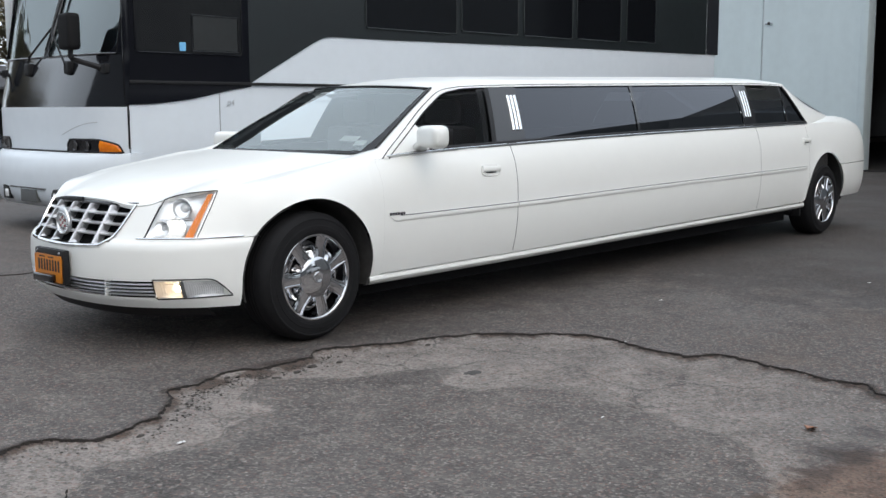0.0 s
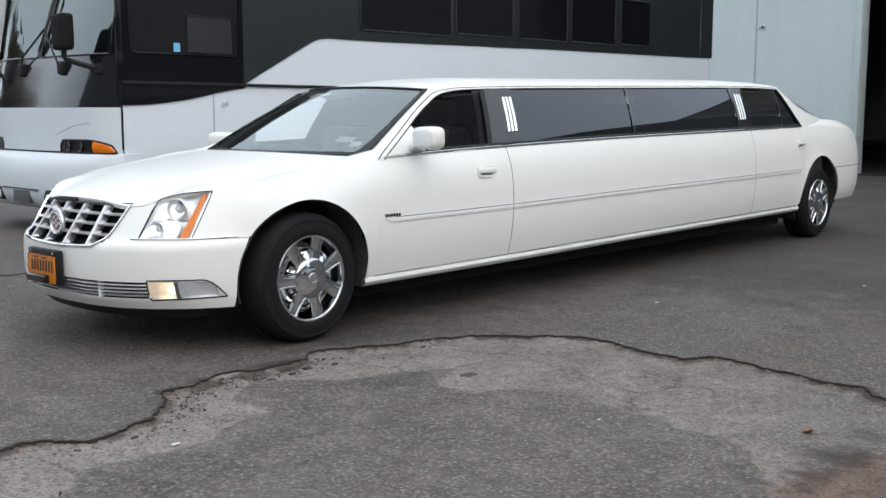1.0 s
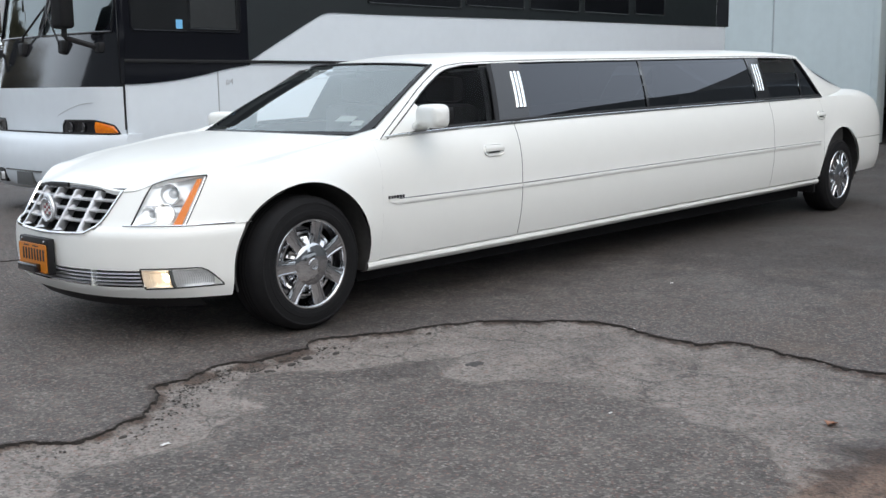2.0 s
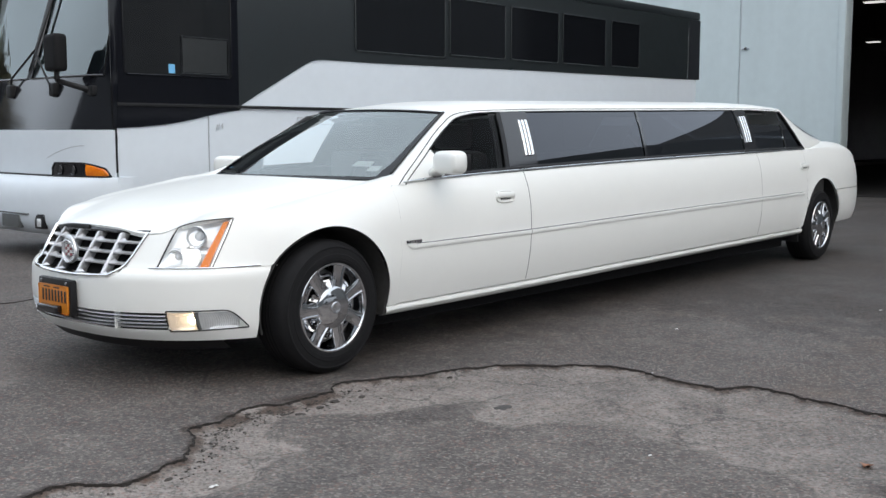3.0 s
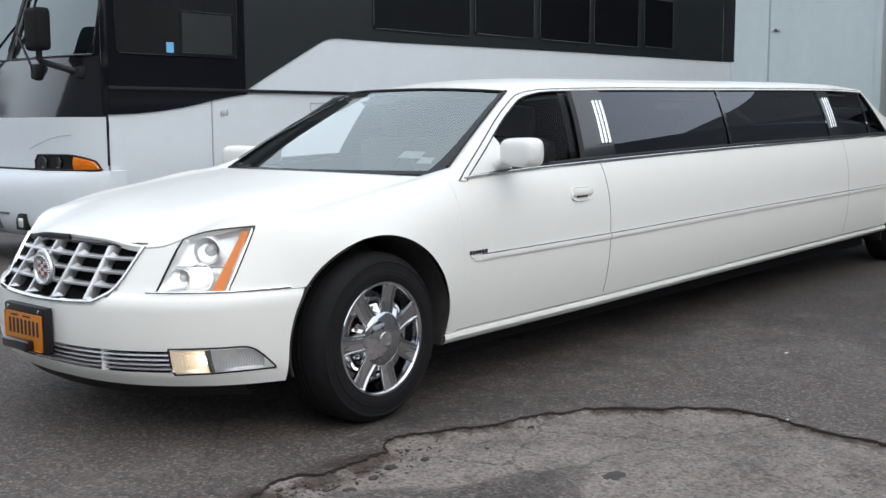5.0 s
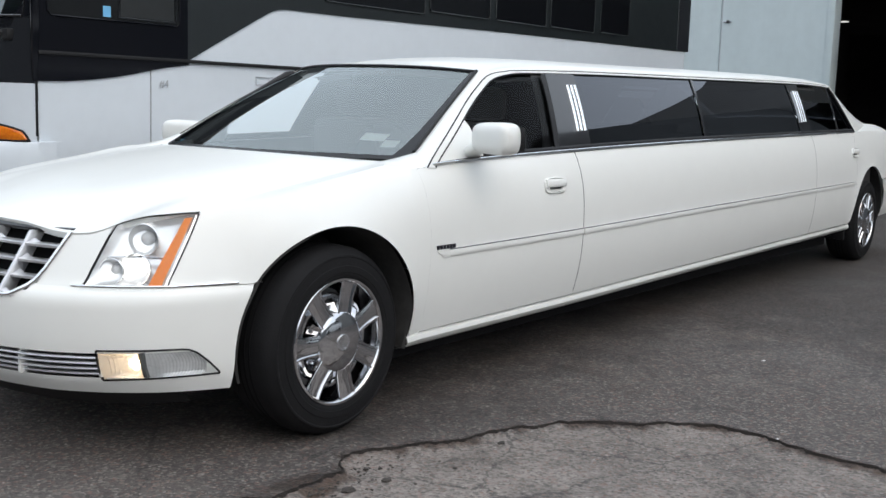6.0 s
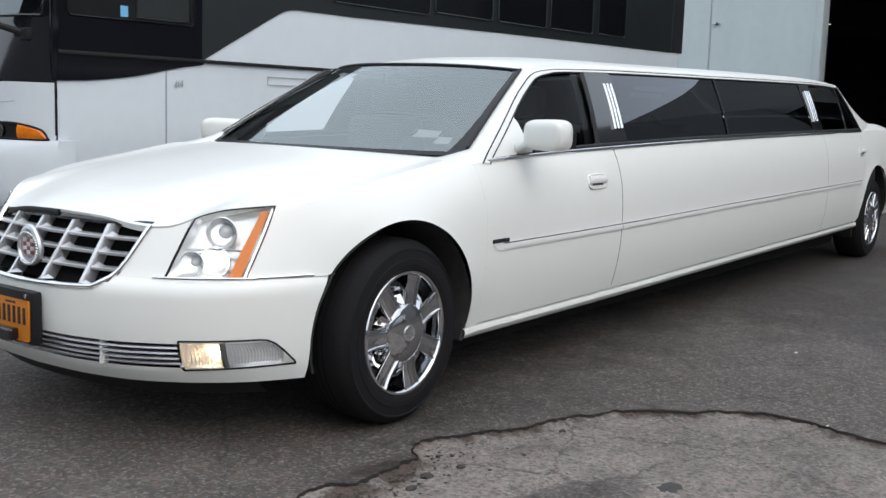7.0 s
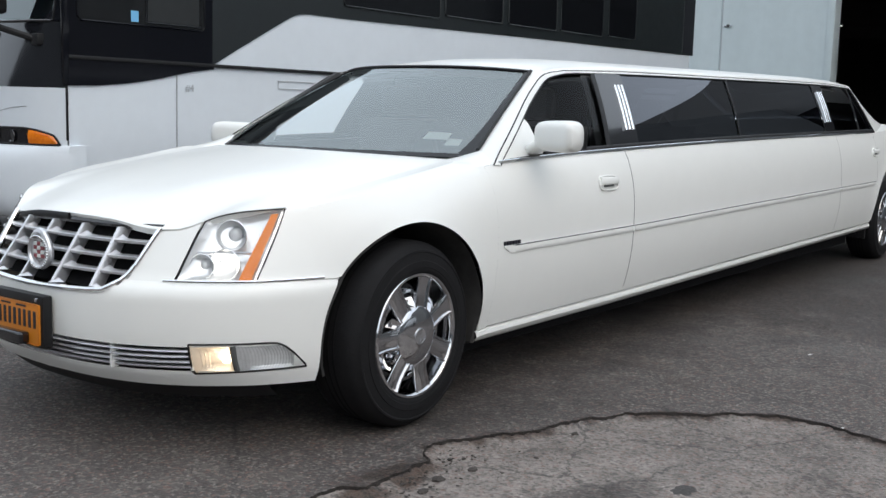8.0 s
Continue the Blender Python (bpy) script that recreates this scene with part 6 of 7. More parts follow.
for u0, u1, z0, z1 in ((3.02, 4.52, 2.125, 2.85), (4.61, 5.70, 2.165, 2.855), (5.82, 6.88, 2.17, 2.855), (6.98, 8.05, 2.18, 2.86), (8.20, 8.98, 2.20, 2.86)):
    bus_window(u0, u1, z0, z1)
dw = bus_window(0.10, 1.31, 1.75, 2.62, "driver_window")
part("sliding_sash", tube([(0.72, -0.010, 1.78), (0.72, -0.010, 2.13), (1.27, -0.010, 2.13), (1.27, -0.010, 1.78), (0.72, -0.010, 1.78)], 0.006, 6), PANE_FRAME, dw, "sliding sash frame")
part("sash_pane", box(0.735, -0.0095, 1.79, 1.255, -0.0075, 2.12), SASH_PANE, dw, "greyish sash pane")
part("window_label", box(0.575, -0.012, 1.775, 0.645, -0.008, 1.860), BLUE, dw, "small blue label")
# seams of the lower panels and the fleet mark
for u, z1 in ((1.03, 1.375), (3.6, 1.45), (5.9, 1.45), (8.2, 1.45)):
    part("panel_seam", box(u - 0.003, 0.001, 0.30, u + 0.003, 0.012, z1), SEAM, coach)
part("door_seam", box(-0.006, -0.002, 0.84, 0.010, 0.03, 1.255), BLACK, coach, "black gap at the corner")
part("flap_outline", tube([(2.17, 0.004, 1.30), (2.66, 0.004, 1.30), (2.66, 0.004, 1.37), (2.17, 0.004, 1.37), (2.17, 0.004, 1.30)], 0.004, 5), SEAM, coach, "outline of a small flap")
fc = bpy.data.curves.new("fleet_mark", "FONT")
fc.body, fc.size, fc.extrude = "#4", 0.085, 0.001
fm = new("fleet_mark", fc)
fm.data.materials.append(SEAM)
fm.parent = coach
fm.location, fm.rotation_euler = (1.115, 0.002, 1.245), (radians(90), 0, 0)
tagged(fm, "small painted fleet mark")

# front
def front_sheet(v0, v1, z0, z1, nv=21, nz=9, d=0.0):
    return sheet([[face(v, z, d) for v in lin(v0, v1, nv)] for z in lin(z0, z1, nz)])

part("front_panel", front_sheet(0.0, WID, 0.80, 1.235), BUS_WHITE, coach, "white front panel")
part("front_mask", front_sheet(0.0, WID, 1.235, 1.735), BUS_MASK, coach, "gloss black panel below the windscreen")
part("front_crown", front_sheet(0.0, WID, 2.95, 3.18), BUS_BLACK, coach)
for v0, v1 in ((0.12, 1.255), (1.325, WID - 0.12)):
    ws = part("coach_windscreen", front_sheet(v0, v1, 1.735, 2.96, 13, 9, -0.01), GLASS_BUS_FRONT, coach, "large coach windscreen pane reflecting the sky")
    edge = [face(v, 1.735, 0.004) for v in lin(v0, v1, 12)] + [face(v1, z, 0.004) for z in lin(1.735, 2.96, 8)] + [face(v, 2.96, 0.004) for v in lin(v1, v0, 12)] + [face(v0, z, 0.004) for z in lin(2.96, 1.735, 8)]
    part("screen_rubber", tube(edge, 0.011, 6), GLOSSBLACK, ws, "black rubber seal")
for s in (1, -1):
    rows = []
    for k in range(13):
        a = math.pi * (1 + 0.5 * k / 12)
        v, z = 0.27 + 0.14 * math.cos(a), 1.865 + 0.14 * math.sin(a)
        rows.append([face(q if s > 0 else WID - q, zz, 0.006) for q, zz in [(v + (0.115 - v) * f, z + (1.725 - z) * f) for f in lin(0, 1, 5)]])
    part("screen_corner", sheet(rows), BUS_BLACK, coach, "black rounded corner of the windscreen surround")
part("screen_pillar", front_sheet(1.25, 1.33, 1.735, 2.96, 3, 9, 0.012), BLACK, coach, "black centre pillar")
for v0, v1 in ((0.0, 0.115), (WID - 0.115, WID)):
    part("corner_pillar", front_sheet(v0, v1, 1.735, 3.0, 5, 9, 0.004), BUS_BLACK, coach, "black corner pillar")
part("corner_fill", box(-0.02, 0.0, 1.255, 0.12, 0.04, 3.06, 0.01), BUS_BLACK, coach, "black corner post")
part("cab_floor", box(0.25, 0.15, 1.1, 3.0, WID - 0.15, 1.2), VOID, coach, "dark cab floor")
part("cab_back", box(2.2, 0.1, 1.2, 2.25, WID - 0.1, 3.1), DASH, coach, "grey cab bulkhead")
part("driver_seat", merge(box(0.95, 0.35, 1.3, 1.45, 0.85, 1.5, 0.06), box(1.38, 0.35, 1.45, 1.52, 0.85, 2.2, 0.06)), CLOTH, coach, "dark driver's seat")
part("coach_dash", box(0.12, 0.18, 1.35, 0.5, WID - 0.18, 1.68, 0.05), BLACK, coach, "black dashboard")
# bumper
def bump(v, z):
    x, vv, zz = face(v, 0.7, 0.0)
    a = (z - 0.53) / (0.27 if z > 0.53 else 0.29)
    puff = 0.17 * max(1 - abs(a) ** 3.0, 0) ** 0.5
    return (x - puff * (0.12 + 0.88 * max(math.sin(math.pi * v / WID), 0) ** 0.6), v, z)

rows = []
for z in (0.245, 0.26, 0.30, 0.36, 0.40, 0.44, 0.50, 0.58, 0.64, 0.69, 0.725, 0.752, 0.772, 0.786, 0.794, 0.798):
    row = [(u, -0.035 * min(1, (1.2 - u) / 0.3), z - (0.0)) for u in (0.14, 0.10, 0.05)]
    row += [bump(v, z) for v in lin(-0.03, WID + 0.03, 31)]
    row += [(u, WID + 0.035, z) for u in (0.05, 0.14)]
    rows.append(row)
rows.append([(p[0] + 0.14, p[1], 0.802) for p in rows[-1]])
bmp = part("front_bumper", sheet(rows), BUS_WHITE, coach, "rounded white bumper")
part("bumper_shadow_gap", sheet([[(p[0] - 0.006, p[1], z) for p in [face(v, 0.80) for v in lin(0.02, WID - 0.02, 31)]] for z in (0.795, 0.815)]), BLACK, coach, "black gap above the bumper")
for v0, v1 in ((0.62, 0.78), (1.64, 1.80)):
    f = part("coach_fog_lamp", box(bump((v0 + v1) / 2, 0.43)[0] - 0.006, v0, 0.305, bump((v0 + v1) / 2, 0.43)[0] + 0.05, v1, 0.445, 0.012), BLACK, bmp, "small square fog lamp")
    part("fog_glass", box(bump((v0 + v1) / 2, 0.43)[0] - 0.012, v0 + 0.030, 0.325, bump((v0 + v1) / 2, 0.43)[0] + 0.01, v1 - 0.050, 0.405, 0.010), REFLECTOR, f)
part("plate_recess", box(bump(1.32, 0.425)[0] - 0.004, 1.02, 0.30, bump(1.32, 0.425)[0] + 0.06, 1.36, 0.425, 0.004), DASH, bmp, "grey plate recess")
part("bumper_step", box(bump(1.32, 0.44)[0] - 0.003, 0.85, 0.432, bump(1.32, 0.44)[0] + 0.05, 1.60, 0.446, 0.003), DASH, bmp)
# head lamps
def lamp_face(t, zf, s, d):
    """Round the corner: from the front (t 0) to the side (t 1)."""
    if t < 0.86:
        v = 0.66 - 0.60 * (t / 0.86)
        p = face(v, 0.88, d)
    else:
        v = 0.06 - 0.03 * (t - 0.86) / 0.14
        p = face(v, 0.88, d)
    return (p[0], p[1] if s > 0 else WID - p[1], 0.805 + zf)

def lamp_height(t):
    """The lens is rounded at its inner end and runs to a blunt leaf point at the corner."""
    a = min(t / 0.07, 1)
    k = max(t - 0.52, 0) / 0.48
    return 0.122 * (0.60 + 0.40 * math.sqrt(1 - (1 - a) ** 2)) * (0.05 + 0.95 * max(1 - k ** 1.9, 0) ** 0.75)

for s in (1, -1):
    rows, rows2_ = [], []
    for f in lin(0, 1, 6):
        rows.append([lamp_face(t, f * lamp_height(t), s, 0.006) for t in lin(0, 0.62, 16)])
        rows2_.append([lamp_face(t, 0.004 + f * (lamp_height(t) - 0.006), s, 0.010 + 0.012 * math.sin(math.pi * f)) for t in lin(0.625, 0.99, 20)])
    hl = part("coach_headlight", sheet(rows), GLOSSBLACK, coach, "dark headlight with an amber corner lamp")
    part("corner_lamp", sheet(rows2_), AMBER_DARK, hl, "amber corner lamp")
    for t in (0.16, 0.40):
        c = lamp_face(t, 0.055, s, 0.012)
        part("lamp_unit", lathe([(0.050, 0.004), (0.046, -0.002), (0.034, 0.004), (0.004, 0.008)], 20, "x", (c[0], c[1], c[2] + 0.004)), GLOSSBLACK, hl)
    edge = [lamp_face(t, lamp_height(t), s, 0.006) for t in lin(0, 0.7, 14) + lin(0.72, 1, 14)]
    part("lamp_rim", tube(edge + [lamp_face(t, 0.0, s, 0.006) for t in lin(1, 0, 14)] + edge[:1], 0.009, 6), BLACK, hl)
part("panel_crease", tube([face(0.75 - 0.5 * t, 0.97 + 0.12 * math.sin(t * 1.5), 0.0) for t in lin(0, 1, 14)], 0.003, 5), SEAM, coach)
# wipers: two arms meet at the blade's carrier
for v0, v1, vb in ((1.58, 0.74, 1.20),):
    wp = part("wiper", tube([face(v0, 1.64, 0.03), face(v0 - 0.03, 1.74, 0.06), face(vb + 0.02, 2.00, 0.07), face(vb, 2.03, 0.06), face(vb - 0.05, 1.96, 0.07), face(v1 + 0.02, 1.66, 0.06), face(v1, 1.58, 0.03)], 0.011, 6), BLACK, coach, "black double wiper arm")
    part("wiper_blade", tube([face(vb + 0.09, 1.80, 0.03), face(vb + 0.03, 2.05, 0.04), face(vb - 0.02, 2.75, 0.03)], 0.010, 6), BLACK, wp)
    for v in (v0, v1):
        p_ = face(v, 1.62, 0.03)
        part("wiper_pivot", box(p_[0] - 0.02, v - 0.06, 1.55, p_[0] + 0.05, v + 0.05, 1.68, 0.025, 3), BLACK, wp)
# mirrors on stout arms
for v, vm, hx, hw, dz in ((0.10, 0.41, -0.34, 0.115, 0.0), (WID - 0.10, WID + 0.12, -0.40, 0.085, -0.13)):
    base = face(v + (0.12 if v < 1 else -0.12), 1.60, 0.0)
    mr = part("coach_mirror", box(hx - 0.07, vm - hw, 1.765 + dz, hx + 0.06, vm + hw, 2.105 + dz, 0.045, 3), RUBBER, coach, "large dark mirror on an arm")
    part("mirror_arm", tube([(base[0] + 0.02, base[1], 1.585), (base[0] - 0.06, base[1] * 0.6 + vm * 0.4, 1.62), (hx + 0.03, vm + 0.02, 1.68 + dz), (hx, vm, 1.70 + dz), (hx, vm, 1.79 + dz)], 0.026, 8), BLACK, mr)
    part("arm_foot", box(base[0] - 0.03, base[1] - 0.05, 1.55, base[0] + 0.05, base[1] + 0.05, 1.64, 0.02), BLACK, mr)
# wheels
for u in (2.55, 7.6):
    for v in (0.10, WID - 0.10):
        k = 1 if v < 1 else -1
        w = new("coach_wheel")
        w.parent = coach
        w.location = (u, v, 0.50)
        part("tyre", lathe([(0.28, k * 0.0), (0.33, k * -0.02), (0.44, k * -0.02), (0.49, k * 0.02), (0.50, k * 0.06), (0.50, k * 0.24), (0.28, k * 0.26)], 40), RUBBER, w)
        part("rim", lathe([(0.28, k * 0.0), (0.26, k * 0.04), (0.13, k * 0.06), (0.12, k * -0.02), (0.001, k * -0.03)], 32), SATIN, w)
part("underbody", box(0.3, 0.12, 0.30, LEN - 0.2, WID - 0.12, 0.6), VOID, coach, "dark underbody")

# ---- the garage building at the end of the yard ----
WX, WY0, WTOP = 17.0, 2.93, 6.5      # face of its wall, edge of the gateway, height
wall = tagged(part("wall_garage", merge(box(WX, WY0 + 2.02, 0, WX + 0.35, 14.0, WTOP), box(WX, WY0, 0, WX + 0.35, WY0 + 2.01, WTOP)), WALL_PAINT, None, smooth=False), "pale green-grey painted metal wall", "wall", kind="structure")
part("jamb", box(WX - 0.02, WY0 - 0.14, 0, WX + 0.35, WY0 - 0.003, WTOP, 0.01), WALL_PAINT, wall, "pale gateway jamb")
part("wall_seam", box(WX - 0.006, WY0 + 1.99, 0.0, WX + 0.01, WY0 + 2.001, WTOP), SEAM, wall, "narrow shadowed seam")
part("wall_bolt", lathe([(0.03, -0.03), (0.03, 0.0)], 10, "x", (WX, WY0 + 1.87, 2.92)), DASH, wall, "small bolt")
part("wall_latch", box(WX - 0.03, WY0 + 1.80, 2.90, WX, WY0 + 1.95, 2.93, 0.004), SATIN, wall)
lint = tagged(part("wall_lintel", box(WX, -9.0, 4.5, WX + 0.35, WY0 - 0.145, 6.8), FACADE, None, smooth=False), "grey facade above the gateway", "wall", kind="structure")
part("garage_wall_south", box(WX, -26.0, 0, WX + 0.35, -9.005, 6.8), FACADE, lint)
DEEP = 49.0
tagged(part("wall_inner_north", box(WX + 0.36, 12.0, 0, DEEP, 12.3, 5.0), DARKWALL, None, smooth=False), "dark inner wall of the garage", "wall", kind="structure")
tagged(part("wall_inner_south", box(WX + 0.36, -9.3, 0, DEEP, -9.0, 5.0), DARKWALL, None, smooth=False), "dark inner wall of the garage", "wall", kind="structure")
tagged(part("ceiling", box(WX + 0.36, -9.3, 5.0, DEEP + 0.3, 12.3, 5.3), DARKWALL, None, smooth=False), "dark garage ceiling", "ceiling", kind="structure")
tagged(part("wall_far", merge(box(DEEP, 8.95, 0, DEEP + 0.3, 12.3, 5.0), box(DEEP, -9.3, 0, DEEP + 0.3, 5.75, 5.0), box(DEEP, 5.75, 2.47, DEEP + 0.3, 8.95, 5.0), box(DEEP, 5.75, 0, DEEP + 0.3, 8.95, 0.74)), DARKWALL, None, smooth=False), "dark far wall with a second gateway", "wall", kind="structure")
tagged(part("floor_garage", box(WX - 0.05, -9.0, 0.002, DEEP + 0.3, 12.0, 0.02), GARAGE_FLOOR, None, smooth=False), "dark concrete garage floor", "floor", kind="structure")
# ceiling lamps
for x, y, z, l in ((22.0, 3.98, 4.24, 0.24), (30.0, 6.68, 3.98, 0.20)):
    lamp_ = thing("ceiling_lamp", "lit hanging lamp under the dark ceiling", "lamp", "garage lamps")
    part("lamp_housing", box(x - 0.15, y - l, z + 0.03, x + 0.15, y + l, z + 0.10, 0.02), DASH, lamp_)
    part("lamp_tube", box(x - 0.10, y - l * 0.95, z, x + 0.10, y + l * 0.95, z + 0.028, 0.01), LIGHT_TUBE, lamp_, "lit tube")
    part("lamp_rod", tube([(x, y, z + 0.10), (x, y, 5.0)], 0.01, 5), DASH, lamp_)


def small_car(name, label, m, paint, tail=False):
    """A parked car seen from afar: lower body, cabin, wheels, lamps."""
    c = thing(name, label, "car")
    rows = []
    for x, zl, zt, w in ((-2.25, 0.45, 0.75, 0.70), (-2.15, 0.30, 0.88, 0.84), (-1.2, 0.28, 1.02, 0.90), (-0.6, 0.28, 1.08, 0.91), (1.2, 0.28, 1.10, 0.91), (2.0, 0.32, 1.08, 0.87), (2.2, 0.42, 0.95, 0.75)):
        rows.append([(x, -w * 0.96, zl), (x, -w, zl + 0.2), (x, -w, zt - 0.15), (x, -w * 0.92, zt - 0.02), (x, 0, zt + 0.03), (x, w * 0.92, zt - 0.02), (x, w, zt - 0.15), (x, w, zl + 0.2), (x, w * 0.96, zl)])
    bm = sheet(rows)
    bmesh.ops.holes_fill(bm, edges=bm.edges[:], sides=12)
    part("body", bm, paint, c)
    rows = []
    for x, z, w in ((-0.95, 1.06, 0.80), (-0.35, 1.50, 0.64), (0.2, 1.60, 0.62), (1.3, 1.58, 0.62), (1.95, 1.12, 0.74)):
        rows.append([(x, -w - 0.08 * (1.6 - z), min(z, 1.08) - 0.02), (x, -w, z - 0.05), (x, -w * 0.8, z), (x, w * 0.8, z), (x, w, z - 0.05), (x, w + 0.08 * (1.6 - z), min(z, 1.08) - 0.02)])
    part("cabin", sheet(rows), BLACK if tail else GLOSSBLACK, c, "dark glazed cabin")
    part("roof", sheet([[(x, y, z + 0.012) for y in lin(-0.58, 0.58, 5)] for x, z in ((-0.3, 1.51), (0.2, 1.60), (1.3, 1.58), (1.45, 1.53))]), paint, c)
    for x in (-1.35, 1.38):
        for y, k in ((-0.90, 1), (0.90, -1)):
            q = lathe([(0.22, k * 0.0), (0.26, k * -0.02), (0.32, k * 0.0), (0.33, k * 0.05), (0.33, k * 0.18), (0.2, k * 0.2)], 28)
            bmesh.ops.translate(q, vec=(x, y, 0.33), verts=q.verts)
            w = part("tyre", q, RUBBER, c)
            q = lathe([(0.21, k * 0.0), (0.20, k * 0.03), (0.06, k * 0.01), (0.001, k * 0.0)], 20)
            bmesh.ops.translate(q, vec=(x, y, 0.33), verts=q.verts)
            part("rim", q, SATIN, w)
    for y in (-0.62, 0.62):
        part("headlight", box(-2.24, y - 0.17, 0.68, -2.12, y + 0.17, 0.82, 0.03), FOG_OFF, c)
        part("tail_light", box(2.10, y - 0.08, 0.86, 2.20, y + 0.08, 0.96, 0.02), TAIL if tail and y < 0 else RED, c)
    part("grille", box(-2.27, -0.42, 0.52, -2.2, 0.42, 0.72, 0.02), BLACK, c)
    c.matrix_world = m
    return c


SUV_BLACK = mat("dull_black_car_paint", (0.010, 0.011, 0.012), 0.5, spec=0.2, var=0.2, scale=6)
small_car("dark_suv", "dark SUV standing inside the unlit garage", pose(44.5, 7.55, -0.28, 0, 0, 178), SUV_BLACK, True)
WHITE_CAR = mat("plain_white_car_paint", (0.78, 0.79, 0.78), 0.3, 0, 0.5, var=0.04, scale=5)
small_car("white_sedan", "plain white sedan car parked on the asphalt yard", pose(4.4, -8.6, 0.0, 0, 0, 6), WHITE_CAR)
small_car("parked_suv", "dark SUV parked across the street", pose(15.6, 39.0, -0.86, 0, 0, 120), CAR_DARK)

# beyond the far gateway
hut = thing("white_hut", "small white building with a red door and green roof", "building")
part("hut_wall", box(70, 7.6, 0, 76, 10.8, 2.0), FAR_WHITE, hut)
part("hut_roof", sheet([[(69.5, y, 1.95), (70.5, y, 2.5), (76, y, 2.6)] for y in (7.3, 11.1)], 0.08), GREEN_ROOF, hut, "green metal roof")
part("hut_upper_wall", box(70.6, 8.1, 2.5, 76, 10.2, 4.2), FAR_WHITE, hut)
part("hut_door", box(69.93, 9.8, 0.0, 69.99, 10.5, 1.45, 0.01), RED, hut, "red door")
part("door_pane", box(69.90, 9.95, 0.9, 69.95, 10.35, 1.35), PAPER, hut)
shed = thing("grey_shed", "low shed with a pitched grey roof", "building")
part("shed_wall", box(68, 12.1, 0, 74, 20.6, 1.0), FAR_WHITE, shed)
part("shed_roof", sheet([[(67.6, y, z) for y, z in ((11.2, 0.85), (14.0, 1.85), (21.0, 1.95))], [(74.4, y, z) for y, z in ((11.2, 0.85), (14.0, 1.85), (21.0, 1.95))]], 0.08), ROOFING, shed, "grey pitched roof")


# ---- trees and the stone house across the street ----
def tree(name, x, y, h, spread, leaves, leaf_mat, seed, label, leaf=0.10):
    rnd = random.Random(seed)
    t = thing(name, label, "tree")
    t.location = (x, y, 0)
    limbs, tips = [], []

    def grow(p, d, length, r, depth):
        pts = [p]
        for i in range(4):
            d = (d + Vector((rnd.gauss(0, 0.10), rnd.gauss(0, 0.10), rnd.gauss(0.02, 0.06)))).normalized()
            pts.append(pts[-1] + d * length / 4)
        limbs.append(tube(pts, r, 6 if depth > 1 else 9, r * 0.6))
        tips.append((pts[-1], depth))
        if depth < 4:
            for j in range(3 if depth else 5):
                q = pts[rnd.choice((2, 3, 4))]
                a = rnd.uniform(0, 2 * math.pi)
                side_d = Vector((math.cos(a), math.sin(a), rnd.uniform(0.1, 0.8))).normalized()
                grow(q, (d * 0.6 + side_d * 0.7).normalized(), length * rnd.uniform(0.55, 0.75), r * 0.5, depth + 1)

    grow(Vector((0, 0, -0.05)), Vector((0, 0, 1)), h * 0.38, h * 0.028, 0)
    part("trunk", merge(*limbs), BARK, t, "branching trunk")
    ends = [p for p, dpt in tips if dpt >= 3]
    verts, faces_ = [], []
    for i in range(leaves):
        c = ends[rnd.randrange(len(ends))] + Vector((rnd.gauss(0, spread), rnd.gauss(0, spread), rnd.gauss(0, spread)))
        u = Vector((rnd.gauss(0, 1), rnd.gauss(0, 1), rnd.gauss(0, 1))).normalized() * leaf * rnd.uniform(0.6, 1.3)
        v = u.cross(Vector((rnd.gauss(0, 1), rnd.gauss(0, 1), rnd.gauss(0, 1)))).normalized() * leaf * 0.6
        k = len(verts)
        verts += [c - u, c + v, c + u, c - v]
        faces_.append((k, k + 1, k + 2, k + 3))
    tagged(link("crown", verts, faces_, leaf_mat, t, smooth=False), "thin autumn leaves", kind="stuff")
    return t


for k, (x, y, h, n, m_) in enumerate(((13.5, 46.0, 13.0, 8500, LEAF), (18.0, 49.0, 15.0, 8500, LEAF), (23.5, 47.0, 13.0, 8500, LEAF), (10.5, 52.0, 14.0, 8500, LEAF), (20.5, 56.0, 15.0, 12000, LEAF_GREEN), (15.5, 52.5, 14.0, 8000, LEAF))):
    t_ = tree("street_tree", x, y, h, 0.55, n, m_, 2 + 3 * k, "half-bare autumn tree behind the stone house", 0.13)
    t_.location.z = -1.0
for k, (x, y, h) in enumerate(((-0.6, 16.5, 5.6), (-9.6, 14.5, 4.0))):
    tree("street_tree", x, y, h, 0.42, 20000, LEAF, 40 + k, "small dark-leaved tree beside the street", 0.15)
for k, (x, y) in enumerate(((86, 12), (88, 17), (92, 24), (90, 7))):
    tree("far_tree", x, y, 5.0, 0.7, 16000, LEAF_GREEN, 20 + k, "leafy green tree behind the sheds", 0.20)

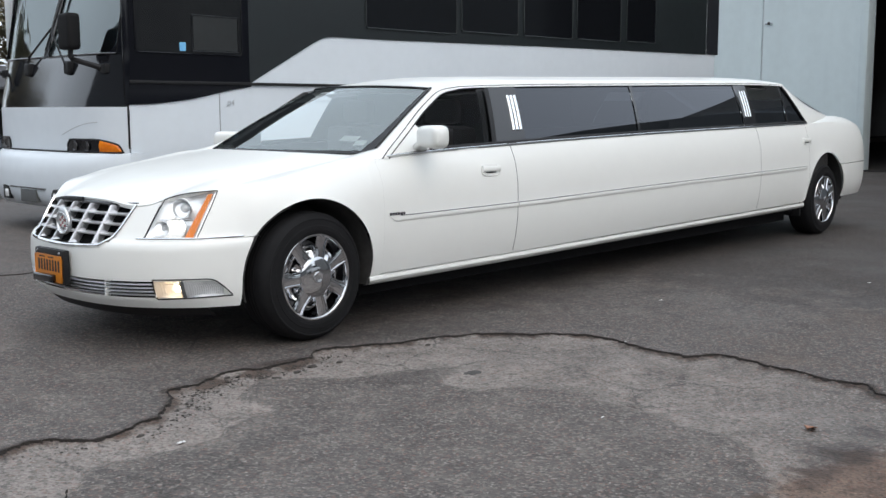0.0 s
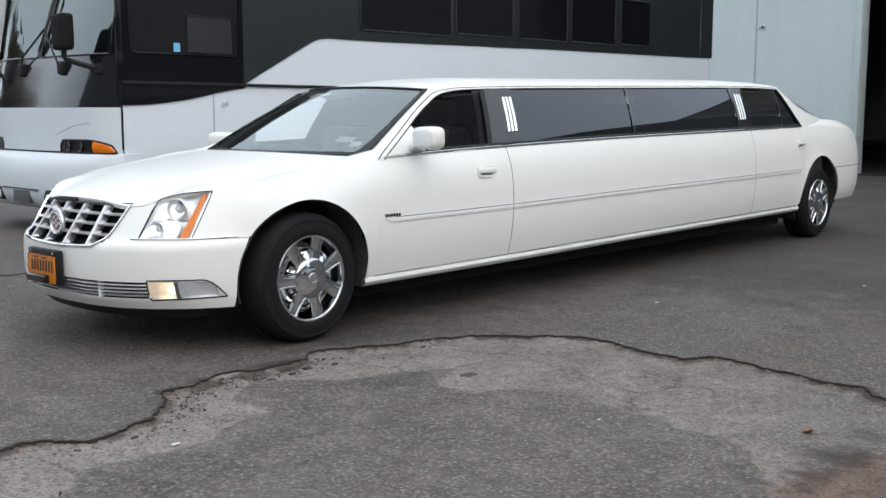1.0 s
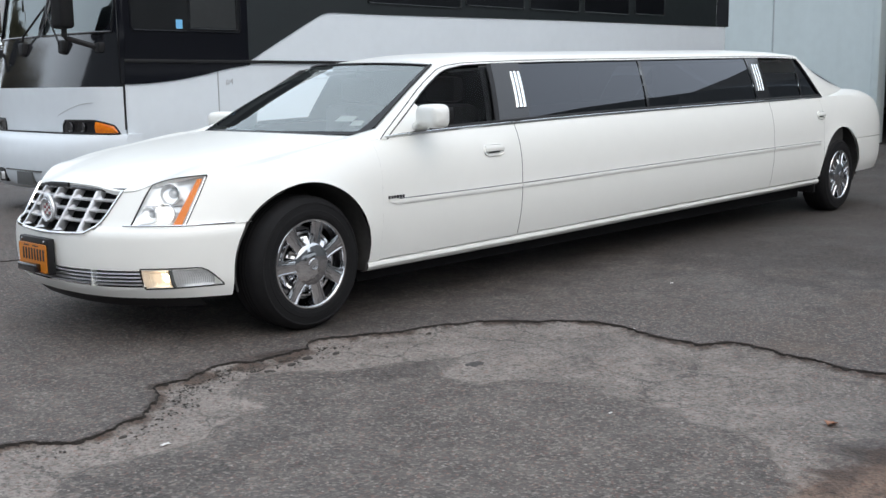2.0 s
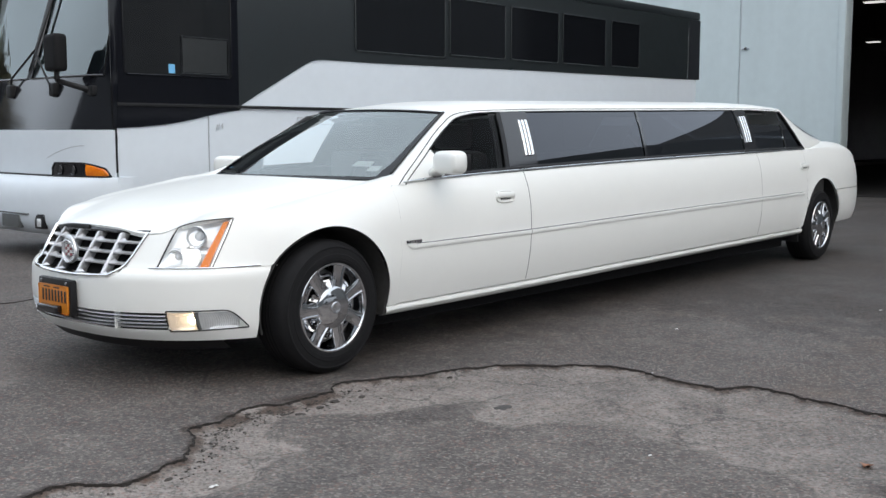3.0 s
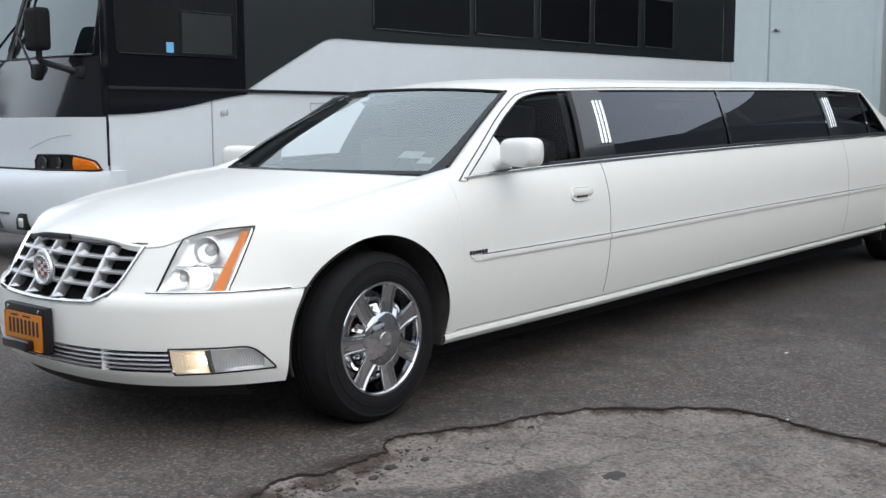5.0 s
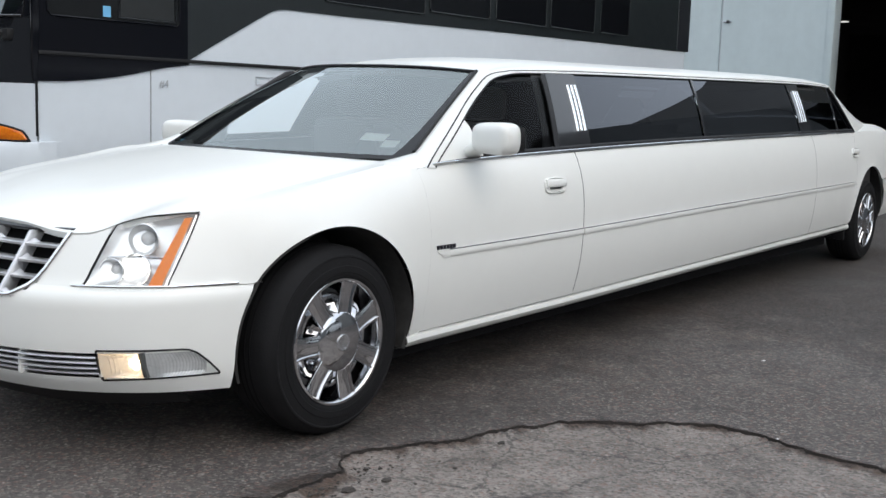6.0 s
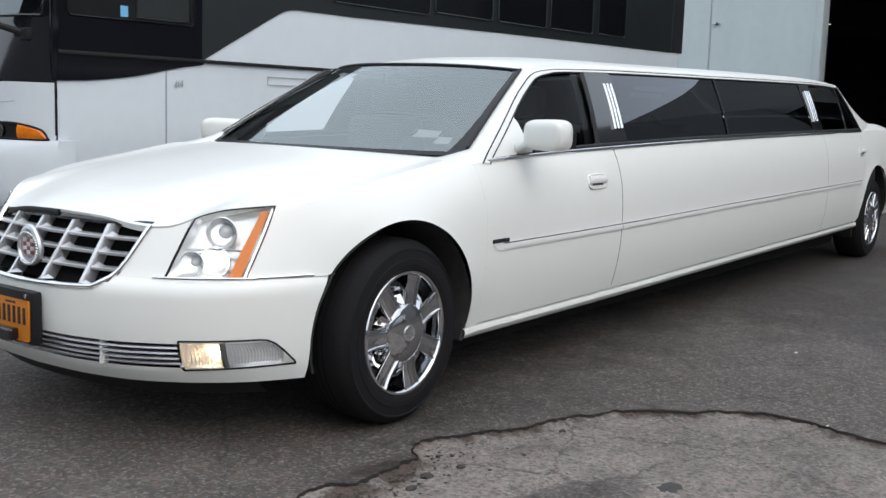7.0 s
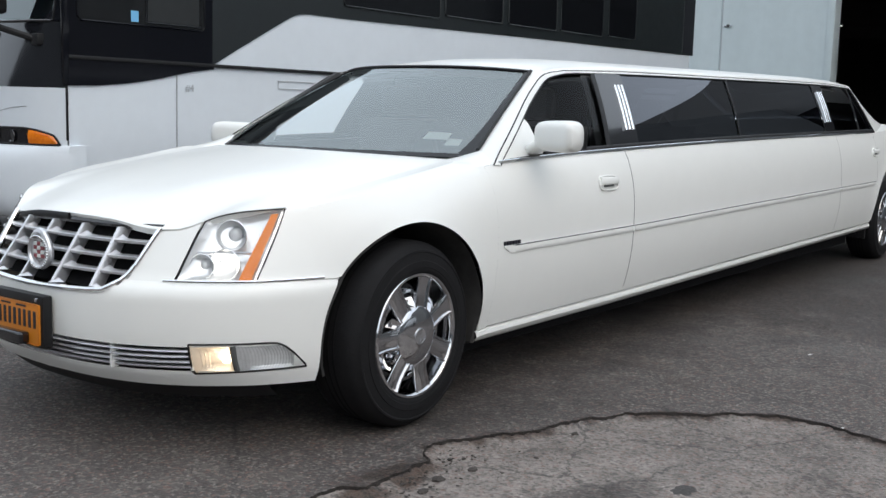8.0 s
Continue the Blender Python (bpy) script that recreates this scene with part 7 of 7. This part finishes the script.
house = thing("stone_house", "low grey stone house with a dark doorway", "house")
part("house_wall", merge(box(8.0, 42.0, -1.2, 17.6, 47.0, 2.3), box(19.0, 42.0, -1.2, 30.0, 47.0, 2.3), box(17.6, 42.0, 1.5, 19.0, 47.0, 2.3)), STONE, house, smooth=False)
part("house_doorway", box(17.6, 42.5, -1.2, 19.0, 42.6, 1.5), VOID, house, "dark doorway")
part("house_roof", sheet([[(7.6, 41.5, 2.25), (7.6, 44.5, 3.3), (7.6, 47.5, 2.25)], [(30.4, 41.5, 2.25), (30.4, 44.5, 3.3), (30.4, 47.5, 2.25)]], 0.12), ROOFING, house, "dark grey roof")
rnd = random.Random(8)
stone_mesh = box(-0.5, -0.03, -0.5, 0.5, 0.03, 0.5, 0.02, 1)
me_stone = bpy.data.meshes.new("stone")
stone_mesh.to_mesh(me_stone)
stone_mesh.free()
me_stone.materials.append(STONE)
wall_ob = house.children[0]
z = -1.0
while z < 2.2:
    hgt = rnd.uniform(0.22, 0.36)
    x = 13.5
    while x < 22.0:
        wdt = rnd.uniform(0.30, 0.75)
        if not (17.3 < x + wdt / 2 < 19.3 and z < 1.5):
            st_ = new("stone", me_stone)
            st_.parent = wall_ob
            st_.location, st_.scale = (x + wdt / 2, 41.985, z + hgt / 2), (wdt - 0.025, 1, hgt - 0.025)
        x += wdt
    z += hgt
# pavement strip and street
tagged(part("pavement", box(-30, 9.35, 0.0, 40, 10.9, 0.05, 0.01), CONCRETE, None), "pale concrete pavement strip along the street", "pavement", kind="structure")
tagged(part("kerb", box(-30, 9.1, 0.0, 40, 9.34, 0.07, 0.02), CONCRETE, None), "pale kerb stones", "kerb", kind="structure")

# the wing of the garage beside the gateway
bm = bmesh.new()
foot = [(9.0, -5.25), (16.95, -3.60), (16.95, -14.0), (9.0, -14.0)]
lo_, hi_ = [bm.verts.new((x, y, 0)) for x, y in foot], [bm.verts.new((x, y, 5.0)) for x, y in foot]
bm.faces.new(lo_)
bm.faces.new(hi_)
for k in range(4):
    bm.faces.new((lo_[k], lo_[(k + 1) % 4], hi_[(k + 1) % 4], hi_[k]))
bmesh.ops.recalc_face_normals(bm, faces=bm.faces)
tagged(part("wall_wing", bm, FACADE, None, smooth=False), "grey side wing of the garage beside the gateway", "wall", kind="structure")

# unseen dark wall, added for the coach's corner and windscreen to mirror
tagged(part("wall_west", box(-34.4, -17.4, 0, -34.0, 30.0, 18.0), WEST_GREY, None, smooth=False), "unseen dark grey wall added for the coach to mirror", "wall", kind="structure")
# unseen low wall added behind the camera, to hold back low sky light
tagged(part("wall_yard", box(-33.99, -17.4, 0, 8.99, -17.0, 4.2), FACADE, None, smooth=False), "unseen grey wall added behind the camera to block low light", "wall", kind="structure")
